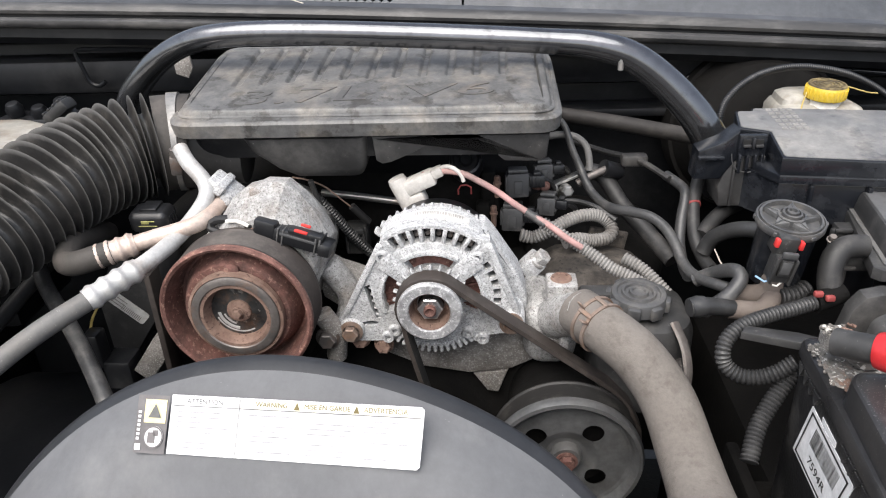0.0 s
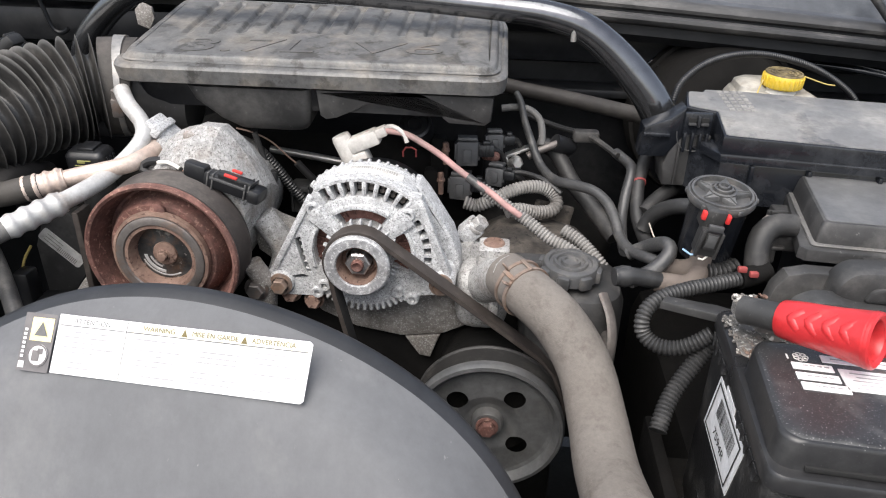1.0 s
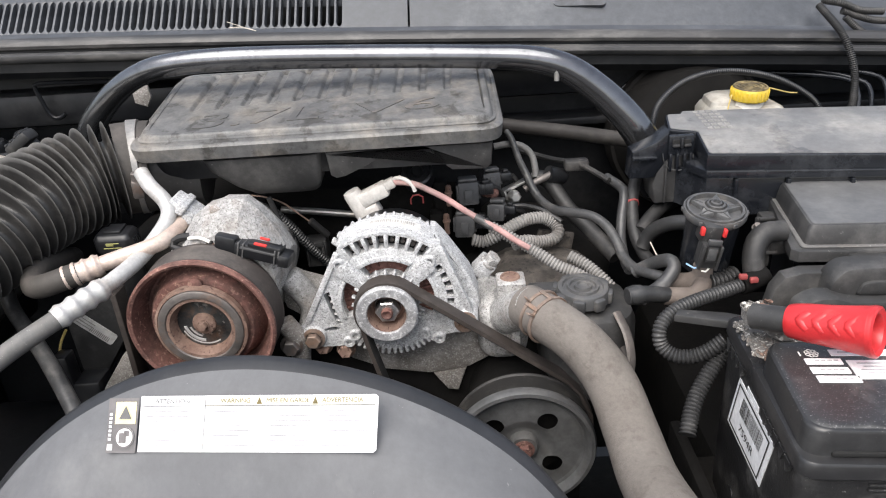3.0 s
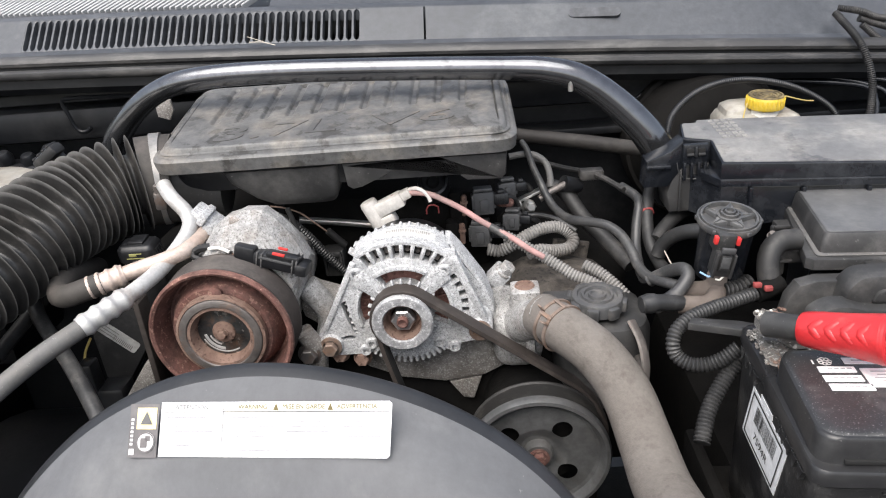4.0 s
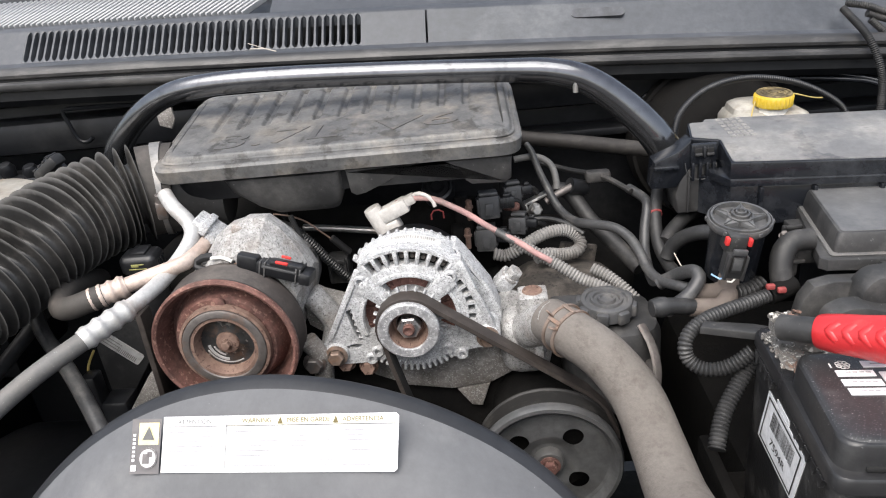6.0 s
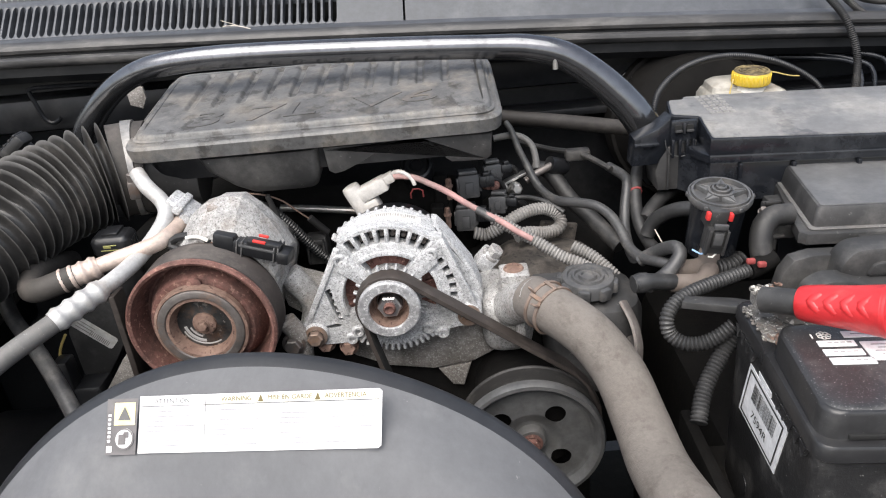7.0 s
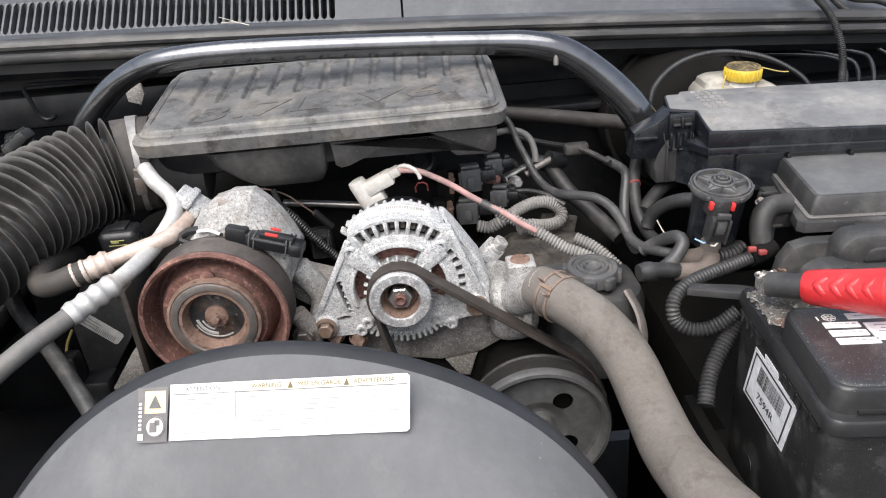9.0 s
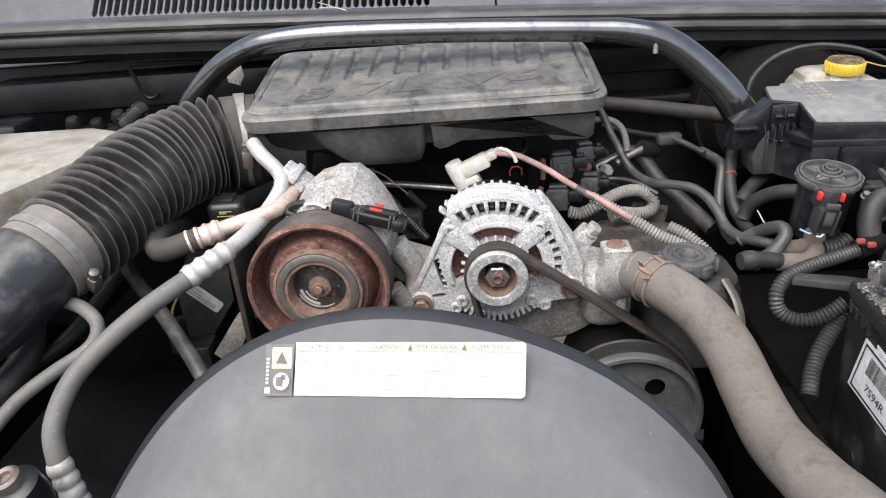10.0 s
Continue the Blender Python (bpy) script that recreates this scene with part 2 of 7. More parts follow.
M_batblack = mat("battery_gloss_plastic", (0.014, 0.014, 0.015), (0.024, 0.024, 0.025), 0.30, fine=260, bump=0.06, dust=(0.045, 0.045, 0.045), dust_amt=0.34, dust_scale=22, speck=(0.30, 0.29, 0.275), speck_amt=0.16, speck_scale=500)
# louvres are a paler grey than the rest of the cowl
M_louvre_pale = mat("pale_louvre_plastic", (0.34, 0.345, 0.35), (0.44, 0.445, 0.45), 0.5, scale=9, bump=0.05, dust=(0.22, 0.22, 0.22), dust_amt=0.3)
M_emboss = mat("embossed_print", (0.25, 0.245, 0.235), (0.31, 0.305, 0.29), 0.6, bump=0.0)
M_crust = mat("terminal_corrosion", (0.11, 0.103, 0.095), (0.20, 0.19, 0.175), 0.95, scale=60, fine=300, bump=0.8, speck=(0.50, 0.485, 0.45), speck_amt=0.55, speck_scale=150, dust=(0.20, 0.10, 0.055), dust_amt=0.32, dust_scale=30)
M_steel = mat("zinc_steel", (0.45, 0.44, 0.42), (0.55, 0.54, 0.52), 0.35, 0.8, scale=40, bump=0.1, dust=(0.25, 0.2, 0.16), dust_amt=0.35, dust_scale=40)
M_brown = mat("brown_pipe", (0.024, 0.021, 0.019), (0.038, 0.034, 0.031), 0.7, dust=(0.06, 0.054, 0.048), dust_amt=0.35, dust_scale=20, bump=0.2)
M_tan = mat("tan_rubber", (0.105, 0.085, 0.072), (0.15, 0.122, 0.104), 0.8, scale=20, dust=(0.12, 0.1, 0.085), dust_amt=0.4, dust_scale=20, bump=0.2)
M_pulley_al = mat("pitted_pulley_metal", (0.26, 0.26, 0.265), (0.42, 0.42, 0.425), 0.5, 0.2, scale=70, fine=500, bump=0.5, speck=(0.62, 0.62, 0.62), speck_amt=0.6, speck_scale=420, dust=(0.16, 0.155, 0.15), dust_amt=0.35, dust_scale=60)
M_nut = mat("bright_nut_steel", (0.42, 0.42, 0.425), (0.58, 0.58, 0.585), 0.30, 0.8, scale=60, fine=300, bump=0.2, dust=(0.28, 0.17, 0.12), dust_amt=0.36, dust_scale=70)
M_greyhose = mat("grey_dusty_hose", (0.036, 0.036, 0.037), (0.060, 0.060, 0.060), 0.40, scale=30, fine=400, bump=0.2, dust=(0.13, 0.124, 0.116), dust_amt=0.40, dust_scale=40)
M_inlet = mat("dark_inlet_plastic", (0.020, 0.022, 0.026), (0.036, 0.038, 0.042), 0.30, scale=14, bump=0.08, dust=(0.17, 0.16, 0.145), dust_amt=0.50, dust_scale=16)
M_pad = mat("stained_casting", (0.22, 0.195, 0.175), (0.32, 0.29, 0.265), 0.7, 0.1, scale=60, fine=600, bump=0.5, speck=(0.5, 0.49, 0.47), speck_amt=0.5, speck_scale=800, dust=(0.19, 0.13, 0.10), dust_amt=0.4, dust_scale=60)
M_asphalt = mat("asphalt", (0.045, 0.045, 0.046), (0.06, 0.06, 0.06), 0.9, scale=1.5, fine=120, bump=0.6, speck=(0.12, 0.12, 0.115), speck_amt=0.3, speck_scale=90)
M_yelwire = mat("yellow_wire", (0.42, 0.32, 0.10), (0.48, 0.37, 0.13), 0.6, bump=0.0)
M_blue = mat("blue_wire", (0.25, 0.4, 0.6), (0.3, 0.45, 0.62), 0.6, bump=0.0)
M_twig = mat("dry_twig", (0.42, 0.38, 0.32), (0.5, 0.46, 0.4), 0.9, bump=0.2)
M_glass = bpy.data.materials.new("windscreen_glass")
M_glass.use_nodes = True
gp = M_glass.node_tree.nodes["Principled BSDF"]
gp.inputs["Base Color"].default_value = (0.85, 0.9, 0.88, 1)
gp.inputs["Roughness"].default_value, gp.inputs["Transmission Weight"].default_value, gp.inputs["IOR"].default_value = 0.02, 1.0, 1.5


# ---- building helpers ----
ORG = {}
FRONT = Matrix.Rotation(radians(90), 4, "X")      # local x, y, z -> x, up, towards the car's front


def at(x, y, z, m=None):
    return Matrix.Translation((x, y, z)) @ (m if m is not None else Matrix.Identity(4))


def aim(p, d):
    """A pose at p whose local z points along d."""
    return Matrix.Translation(p) @ Vector(d).to_track_quat("Z", "Y").to_matrix().to_4x4()


def finish(bm, name, material, crease=38):
    bmesh.ops.recalc_face_normals(bm, faces=bm.faces)
    me = bpy.data.meshes.new(name)
    bm.to_mesh(me)
    bm.free()
    me.shade_smooth()
    me.set_sharp_from_angle(angle=radians(crease))
    me.materials.append(material)
    return me


def thing(name, label, category, loc, group="", kind=""):
    e = new(name)
    e.location = loc
    ORG[e] = Vector(loc)
    return tagged(e, label, category, group, kind)


def part(name, bm, material, parent, label="", crease=38):
    org = ORG[parent]
    bmesh.ops.translate(bm, verts=bm.verts, vec=-org)
    ob = new(name, finish(bm, name, material, crease))
    ob.parent = parent
    ORG[ob] = org
    return tagged(ob, label) if label else ob


def bits(name, bm, material, parent, places, label=""):
    """Alike small pieces of a thing, objects of their own on one mesh."""
    me = finish(bm, name, material)
    for m in places:
        ob = new(name, me)
        ob.parent = parent
        ob.matrix_local = Matrix.Translation(-ORG[parent]) @ m
        if label:
            tagged(ob, label)


def solo(name, bm, material, label, category, group="", kind="", crease=38):
    """A thing that is one mesh, with its origin at the middle of its base."""
    lo = [min(v.co[i] for v in bm.verts) for i in range(3)]
    hi = [max(v.co[i] for v in bm.verts) for i in range(3)]
    org = Vector(((lo[0] + hi[0]) / 2, (lo[1] + hi[1]) / 2, lo[2]))
    bmesh.ops.translate(bm, verts=bm.verts, vec=-org)
    ob = new(name, finish(bm, name, material, crease))
    ob.location = org
    ORG[ob] = org
    return tagged(ob, label, category, group, kind)


def B():
    return bmesh.new()


def box(bm, c, s, bevel=0.0, m=None, seg=2):
    r = bmesh.ops.create_cube(bm, size=1.0)
    vs = r["verts"]
    bmesh.ops.scale(bm, verts=vs, vec=s)
    if bevel:
        es = list({e for v in vs for e in v.link_edges})
        r2 = bmesh.ops.bevel(bm, geom=es, offset=bevel, segments=seg, profile=0.5, affect="EDGES")
        vs = list({v for f in r2["faces"] for v in f.verts} | {v for v in vs if v.is_valid})
        seen, stack = set(vs), list(vs)
        while stack:
            for e in stack.pop().link_edges:
                for w in e.verts:
                    if w not in seen:
                        seen.add(w)
                        stack.append(w)
        vs = list(seen)
    t = Matrix.Translation(c)
    bmesh.ops.transform(bm, matrix=(m @ t) if m is not None else t, verts=vs)
    return bm


def stack(bm, poly, layers, m, r=0.012):
    """Rings of one outline, drawn in and lifted step by step, closed at both ends."""
    rings = [[bm.verts.new(m @ Vector((x, y, h))) for x, y in fillet(poly, r, i)] for i, h in layers]
    for p, q in zip(rings, rings[1:]):
        for k in range(len(p)):
            bm.faces.new((p[k], p[(k + 1) % len(p)], q[(k + 1) % len(p)], q[k]))
    bm.faces.new(rings[0][::-1])
    bm.faces.new(rings[-1])
    return bm


def lathe(bm, prof, m, seg=40, arc=None):
    """Turns a profile of (radius, height) round local z. arc: start and end degrees for a part turn."""
    a0, a1 = arc if arc else (0, 360)
    n = seg + (1 if arc else 0)
    rings = []
    for r, h in prof:
        if r < 1e-6 and not arc:
            rings.append([bm.verts.new(m @ Vector((0, 0, h)))])
        else:
            rings.append([bm.verts.new(m @ Vector((r * math.cos(radians(a0 + (a1 - a0) * i / seg)), r * math.sin(radians(a0 + (a1 - a0) * i / seg)), h))) for i in range(n)])
    for p, q in zip(rings, rings[1:]):
        for i in range(seg):
            j = (i + 1) % n if not arc else i + 1
            if len(p) == 1 and len(q) == 1:
                continue
            if len(p) == 1:
                bm.faces.new((p[0], q[j], q[i]))
            elif len(q) == 1:
                bm.faces.new((p[i], p[j], q[0]))
            else:
                bm.faces.new((p[i], p[j], q[j], q[i]))
    return bm


def spline(pts, step):
    """Points at even steps along a Catmull-Rom curve."""
    P = [Vector(p) for p in pts]
    P = [P[0] * 2 - P[1]] + P + [P[-1] * 2 - P[-2]]
    raw = []
    for a, b, c, d in zip(P, P[1:], P[2:], P[3:]):
        for i in range(16):
            t = i / 16
            raw.append(0.5 * (2 * b + (c - a) * t + (2 * a - 5 * b + 4 * c - d) * t * t + (3 * b - a - 3 * c + d) * t ** 3))
    raw.append(P[-2])
    out, acc = [raw[0]], 0.0
    for p, q in zip(raw, raw[1:]):
        L = (q - p).length
        while acc + L >= step and L > 1e-9:
            p = p + (q - p) * ((step - acc) / L)
            out.append(p)
            L = (q - p).length
            acc = 0.0
        acc += L
    if (raw[-1] - out[-1]).length > step * 0.3:
        out.append(raw[-1])
    return out


FIN = (0, 0.02, 0.10, 0.42, 1, 0.42, 0.10, 0.02)


def tube(bm, pts, r, seg=12, step=0.006, ridge=None, caps=True, flat=1.0, fins=False, deep=None):
    """A round tube along a smooth curve. r: radius or a function of 0..1. ridge: (pitch, depth) for a corrugated one. deep: the side where its folds stand open."""
    if ridge:
        step = ridge[0] / (8 if fins else 4)
    C = spline(pts, step)
    n = len(C)
    up = Vector((0.13, 0.21, 0.97))
    rings, s = [], 0.0
    for i, c in enumerate(C):
        d = (C[min(i + 1, n - 1)] - C[max(i - 1, 0)]).normalized()
        u = (up - d * up.dot(d)).normalized()
        up = u
        w = d.cross(u)
        rad = r(i / (n - 1)) if callable(r) else r
        if ridge:
            rad += ridge[1] * (FIN if fins else (0, 0.75, 1, 0.75))[i % (8 if fins else 4)] - ridge[1] / 2
        ring = []
        for k in range(seg):
            way = u * math.cos(2 * math.pi * k / seg) * flat + w * math.sin(2 * math.pi * k / seg)
            r2 = rad
            if deep:
                top = (r(i / (n - 1)) if callable(r) else r) + ridge[1] / 2
                share = min(1.0, max(0.0, 0.5 + 0.75 * way.dot(deep)))
                share = max(share, 1.0 - 4.0 * i / n)
                r2 = top - (top - rad) * (0.34 + 0.66 * share * share * (3 - 2 * share))
            ring.append(bm.verts.new(c + way * r2))
        rings.append(ring)
    for p, q in zip(rings, rings[1:]):
        for k in range(seg):
            bm.faces.new((p[k], p[(k + 1) % seg], q[(k + 1) % seg], q[k]))
    if caps:
        bm.faces.new(rings[0][::-1])
        bm.faces.new(rings[-1])
    return bm


def prism(bm, poly, h0, h1, m, bevel=0.0):
    """A flat outline in local x, y, given depth from h0 to h1 along local z."""
    lo = [bm.verts.new(Vector((x, y, h0))) for x, y in poly]
    f = bm.faces.new(lo)
    ret = bmesh.ops.extrude_face_region(bm, geom=[f])
    hi = [g for g in ret["geom"] if isinstance(g, bmesh.types.BMVert)]
    bmesh.ops.translate(bm, verts=hi, vec=(0, 0, h1 - h0))
    vs = set(lo) | set(hi)
    if bevel:
        es = [e for e in {e for v in hi for e in v.link_edges} if e.verts[0] in hi and e.verts[1] in hi]
        r2 = bmesh.ops.bevel(bm, geom=es, offset=bevel, segments=2, profile=0.5, affect="EDGES")
        vs = {v for v in vs if v.is_valid} | {v for g in r2["faces"] for v in g.verts}
    bmesh.ops.transform(bm, matrix=m, verts=list(vs))
    return bm


def rounded(x0, y0, x1, y1, r, n=5):
    """A rectangle's outline with round corners."""
    out = []
    for cx, cy, a in ((x1 - r, y1 - r, 0), (x0 + r, y1 - r, 90), (x0 + r, y0 + r, 180), (x1 - r, y0 + r, 270)):
        for i in range(n + 1):
            t = radians(a + 90 * i / n)
            out.append((cx + r * math.cos(t), cy + r * math.sin(t)))
    return out


def fillet(poly, r, inset=0.0, n=5):
    """An outline drawn in by inset, its corners rounded by r (counter-clockwise points)."""
    P = [Vector(p) for p in poly]
    k = len(P)
    area = sum(P[i].x * P[(i + 1) % k].y - P[(i + 1) % k].x * P[i].y for i in range(k))
    if area < 0:
        P.reverse()
    lines = []
    for i in range(k):
        d = (P[(i + 1) % k] - P[i]).normalized()
        nn = Vector((-d.y, d.x))
        lines.append((P[i] + nn * inset, d))
    Q = []
    for i in range(k):
        (p, d), (q, e) = lines[i - 1], lines[i]
        t = ((q - p).x * e.y - (q - p).y * e.x) / (d.x * e.y - d.y * e.x)
        Q.append(p + d * t)
    out = []
    for i in range(k):
        a, b, c = Q[i - 1], Q[i], Q[(i + 1) % k]
        rr = min(r, 0.45 * (a - b).length, 0.45 * (c - b).length)
        s, e = b + (a - b).normalized() * rr, b + (c - b).normalized() * rr
        for j in range(n + 1):
            t = j / n
            w = s * (1 - t) ** 2 + b * 2 * t * (1 - t) + e * t * t
            out.append((w.x, w.y))
    return out


def hexbolt(bm, m, r, h, flange=1.35, fh=0.3):
    lathe(bm, [(0, 0), (r * flange, 0), (r * flange, h * fh * 0.7), (r * 1.05, h * fh)], m, 20)
    lathe(bm, [(r, h * fh * 0.8), (r, h * 0.9), (r * 0.86, h), (0, h)], m, 6)
    return bm


def words(s, size, material_depth=0.0002):
    """Text as a mesh in local x, y, centred."""
    cu = bpy.data.curves.new("writing", "FONT")
    cu.body, cu.size, cu.extrude, cu.align_x, cu.align_y = s, size, material_depth, "CENTER", "CENTER"
    ob = bpy.data.objects.new("writing", cu)
    scene.collection.objects.link(ob)
    me = bpy.data.meshes.new_from_object(ob.evaluated_get(bpy.context.evaluated_depsgraph_get()))
    bm = bmesh.new()
    bm.from_mesh(me)
    bpy.data.objects.remove(ob)
    bpy.data.curves.remove(cu)
    bpy.data.meshes.remove(me)
    return bm

# ---- the setting: ground and the walls of the engine bay ----
bm = B()
bmesh.ops.create_grid(bm, x_segments=2, y_segments=2, size=150)
solo("ground", bm, M_asphalt, "grey asphalt of a parking place", "ground", kind="structure")


def wall(name, c, s, label, material=M_paint, bevel=0.004):
    return solo(name, box(B(), c, s, bevel), material, label, "wall", kind="structure")


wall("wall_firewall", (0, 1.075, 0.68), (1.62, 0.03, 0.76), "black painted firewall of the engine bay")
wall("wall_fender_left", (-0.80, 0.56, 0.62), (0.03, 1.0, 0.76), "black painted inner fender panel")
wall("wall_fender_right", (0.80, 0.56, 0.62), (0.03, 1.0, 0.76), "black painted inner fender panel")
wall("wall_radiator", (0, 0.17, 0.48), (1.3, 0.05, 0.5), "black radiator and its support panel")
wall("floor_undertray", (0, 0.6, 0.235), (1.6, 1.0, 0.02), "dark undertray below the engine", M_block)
for x, y in ((-0.7, 0.2), (0.7, 0.2), (-0.7, 1.0), (0.7, 1.0)):
    solo("trim", box(B(), (x, y, 0.112), (0.12, 0.12, 0.226), 0.01), M_block, "dark block under the body", "support", kind="structure")
# dark ledge under the cowl
bm = B()
box(bm, (0.0, 1.03, 1.02), (1.5, 0.06, 0.05), 0.012)
box(bm, (0.12, 1.03, 0.955), (1.3, 0.05, 0.012), 0.004)
solo("trim", bm, M_paint, "black folded ledge of the firewall", "ledge", kind="structure")


# ---- cowl, seal and windscreen ----
def cz(x):
    return -0.053 * x - 0.025 * x * x


def cy(x):
    return 0.055 * x * x


def loft(bm, prof, x0, x1, n=40, thick=None):
    """A profile of (y, z) drawn along the bowed line of the cowl."""
    rows = []
    for i in range(n + 1):
        x = x0 + (x1 - x0) * i / n
        rows.append([bm.verts.new((x, y + cy(x), z + cz(x))) for y, z in prof])
    for p, q in zip(rows, rows[1:]):
        for a in range(len(prof)):
            b = (a + 1) % len(prof)
            bm.faces.new((p[a], p[b], q[b], q[a]))
    bm.faces.new(rows[0])
    bm.faces.new(rows[-1][::-1])
    return bm


cowl = thing("cowl_panel", "grey plastic cowl panel with slotted air grille", "cowl", (0, 1.0, 1.09))
GX0, GX1 = -0.565, -0.072
G0, G1 = (0.993, 1.105), (1.032, 1.144)          # lower and upper edge of the grille opening
bm = B()
loft(bm, [(0.975, 1.088), (0.972, 1.099), (0.983, 1.102), G0, (0.997, 1.092)], -0.80, 0.80)
loft(bm, [G1, (1.036, 1.1468), (1.046, 1.1492), (1.050, 1.134), (1.034, 1.128)], -0.80, 0.80)
loft(bm, [G0, G1, (1.034, 1.128), (0.999, 1.096)], -0.80, GX0, 12)
loft(bm, [G0, G1, (1.034, 1.128), (0.999, 1.096)], GX1, 0.016, 6)
loft(bm, [G0, G1, (1.034, 1.128), (0.999, 1.096)], 0.019, 0.80, 26)
loft(bm, [(1.112, 1.178), (1.112, 1.186), (1.142, 1.196), (1.142, 1.170)], -0.80, 0.80)
loft(bm, [(1.046, 1.1492), (1.112, 1.186), (1.112, 1.170), (1.050, 1.136)], -0.205, 0.80, 26)
part("panel", bm, M_cowl, cowl)
# solid near-black sheet in place of the unlit space behind the slats
part("plenum_shade", loft(B(), [(1.03, 1.06), (1.075, 1.08), (1.15, 1.09), (1.15, 1.075), (1.03, 1.045)], -0.8, 0.8), M_shade_black, cowl, "near-black sheet painted as the shade behind the grille")
# dent in the panel, its shade put into a darker raised patch
part("dent", prism(B(), rounded(-0.036, -0.0075, 0.036, 0.0075, 0.0072), -0.002, 0.0030, at(0.252, 1.0195 + cy(0.252), 1.1315 + cz(0.252)) @ Matrix.Rotation(radians(42.4), 4, "X") @ Matrix.Rotation(radians(-3.5), 4, "Z")), mat("dent_shade_cowl", (0.035, 0.037, 0.042), (0.06, 0.063, 0.07), 0.5, scale=40, bump=0.1, dust=(0.085, 0.09, 0.1), dust_amt=0.5, dust_scale=30), cowl, "dent drawn as a darker patch")
# upright slats of the grille, then slanted louvres above them
tilt = math.atan2(G1[1] - G0[1], G1[0] - G0[0])
PITCH = (GX1 - GX0) / 45
GAP = PITCH / 2 - 0.0016                             # half the width of a slot
SE, SH = 0.0185, 0.0275                              # where a slot's round end begins, half the height of a slat


def slat_outline():
    """A slat that widens at both ends round the ends of its two slots."""
    half = []
    for t in (90, 67, 45, 22, 0):
        half.append((PITCH / 2 - GAP * math.cos(radians(t)), SE + 1.8 * GAP * math.sin(radians(t))))
    right = [(PITCH / 2, SH)] + half + [(x, -y) for x, y in half[::-1]] + [(PITCH / 2, -SH)]
    return right + [(-x, y) for x, y in right[::-1]]


slat_me = finish(prism(B(), slat_outline(), -0.012, 0.0, Matrix.Identity(4), 0.0005), "slat", M_cowl)
for i in range(46):
    x = GX0 + PITCH * i
    ob = new("slat", slat_me)
    ob.parent = cowl
    ob.matrix_local = at(x, 1.0130 + cy(x), 1.1247 + cz(x)) @ Matrix.Translation(-ORG[cowl]) @ Matrix.Rotation(tilt, 4, "X")
lou_me = finish(box(B(), (0, 0, 0), (0.0030, 0.080, 0.010), 0.0012, seg=1), "louvre", M_louvre_pale)
for i in range(66):
    x = -0.80 + 0.0089 * i
    ob = new("louvre", lou_me)
    ob.parent = cowl
    ob.matrix_local = at(x, 1.0775 + cy(x), 1.1640 + cz(x)) @ Matrix.Translation(-ORG[cowl]) @ Matrix.Rotation(radians(27), 4, "X") @ Matrix.Rotation(radians(-38), 4, "Z")

seal = thing("weather_strip", "dusty rubber weather strip along the cowl edge", "seal", (0, 0.96, 1.06))
part("upper_lip", loft(B(), [(0.958, 1.088), (0.954, 1.091), (0.953, 1.095), (0.955, 1.099), (0.960, 1.1025), (0.966, 1.104), (0.972, 1.103), (0.974, 1.092), (0.965, 1.086)], -0.80, 0.80), M_seal, seal)
part("lower_lip", loft(B(), [(0.950, 1.073), (0.946, 1.0755), (0.944, 1.080), (0.945, 1.084), (0.949, 1.0865), (0.956, 1.086), (0.962, 1.076), (0.958, 1.071)], -0.80, 0.80), M_seal, seal)
part("channel", loft(B(), [(0.955, 1.060), (0.958, 1.088), (0.985, 1.09), (1.05, 1.06), (1.05, 1.04), (0.965, 1.05)], -0.80, 0.80), M_paint, seal)

bm = B()
loft(bm, [(1.142, 1.185), (1.142, 1.191), (1.62, 1.53), (1.622, 1.524)], -0.78, 0.78, 20)
solo("windscreen", bm, M_glass, "clear sloping windscreen glass above the cowl", "windscreen")
bm = B()
box(bm, (0, 1.45, 1.10), (1.4, 0.6, 0.12), 0.03)
box(bm, (0, 1.80, 1.0), (1.5, 0.05, 0.9), 0.03)
solo("dashboard", bm, M_black, "dark dashboard behind the windscreen", "dashboard")
bm = tube(B(), [(-0.16, 1.150, 1.185), (0.0, 1.135, 1.178), (0.10, 1.122, 1.172), (0.16, 1.118, 1.165)], 0.006, 10)
solo("wiper_arm", bm, M_black, "black wiper arm resting above the cowl", "wiper")
bm = tube(B(), [(-0.225, 0.988, 1.119), (-0.205, 0.981, 1.119), (-0.185, 0.975, 1.114)], 0.0007, 6)
tube(bm, [(-0.228, 0.993, 1.126), (-0.21, 0.985, 1.121), (-0.203, 0.981, 1.119)], 0.0005, 6)
solo("twig", bm, M_twig, "dry twig lying on the cowl grille", "twig")

# ---- strut bar ----
bar = thing("cross_bar", "gloss black tubular cross bar with bent ends", "bar", (-0.05, 0.83, 0.96))
BARP = [(-0.405, 0.885, 0.975), (-0.387, 0.868, 1.020), (-0.342, 0.845, 1.063), (-0.292, 0.828, 1.092), (-0.240, 0.820, 1.1035), (-0.150, 0.815, 1.105), (0.0, 0.812, 1.098), (0.120, 0.81, 1.090),
        (0.165, 0.808, 1.085), (0.203, 0.806, 1.073), (0.241, 0.804, 1.045), (0.275, 0.80, 1.010), (0.298, 0.798, 0.975)]
part("tube", tube(B(), BARP, lambda u: 0.0132 + 0.0065 * max(0.0, (u - 0.72) / 0.28) + 0.004 * max(0.0, (0.2 - u) / 0.2), 24, 0.008), M_bar, bar)
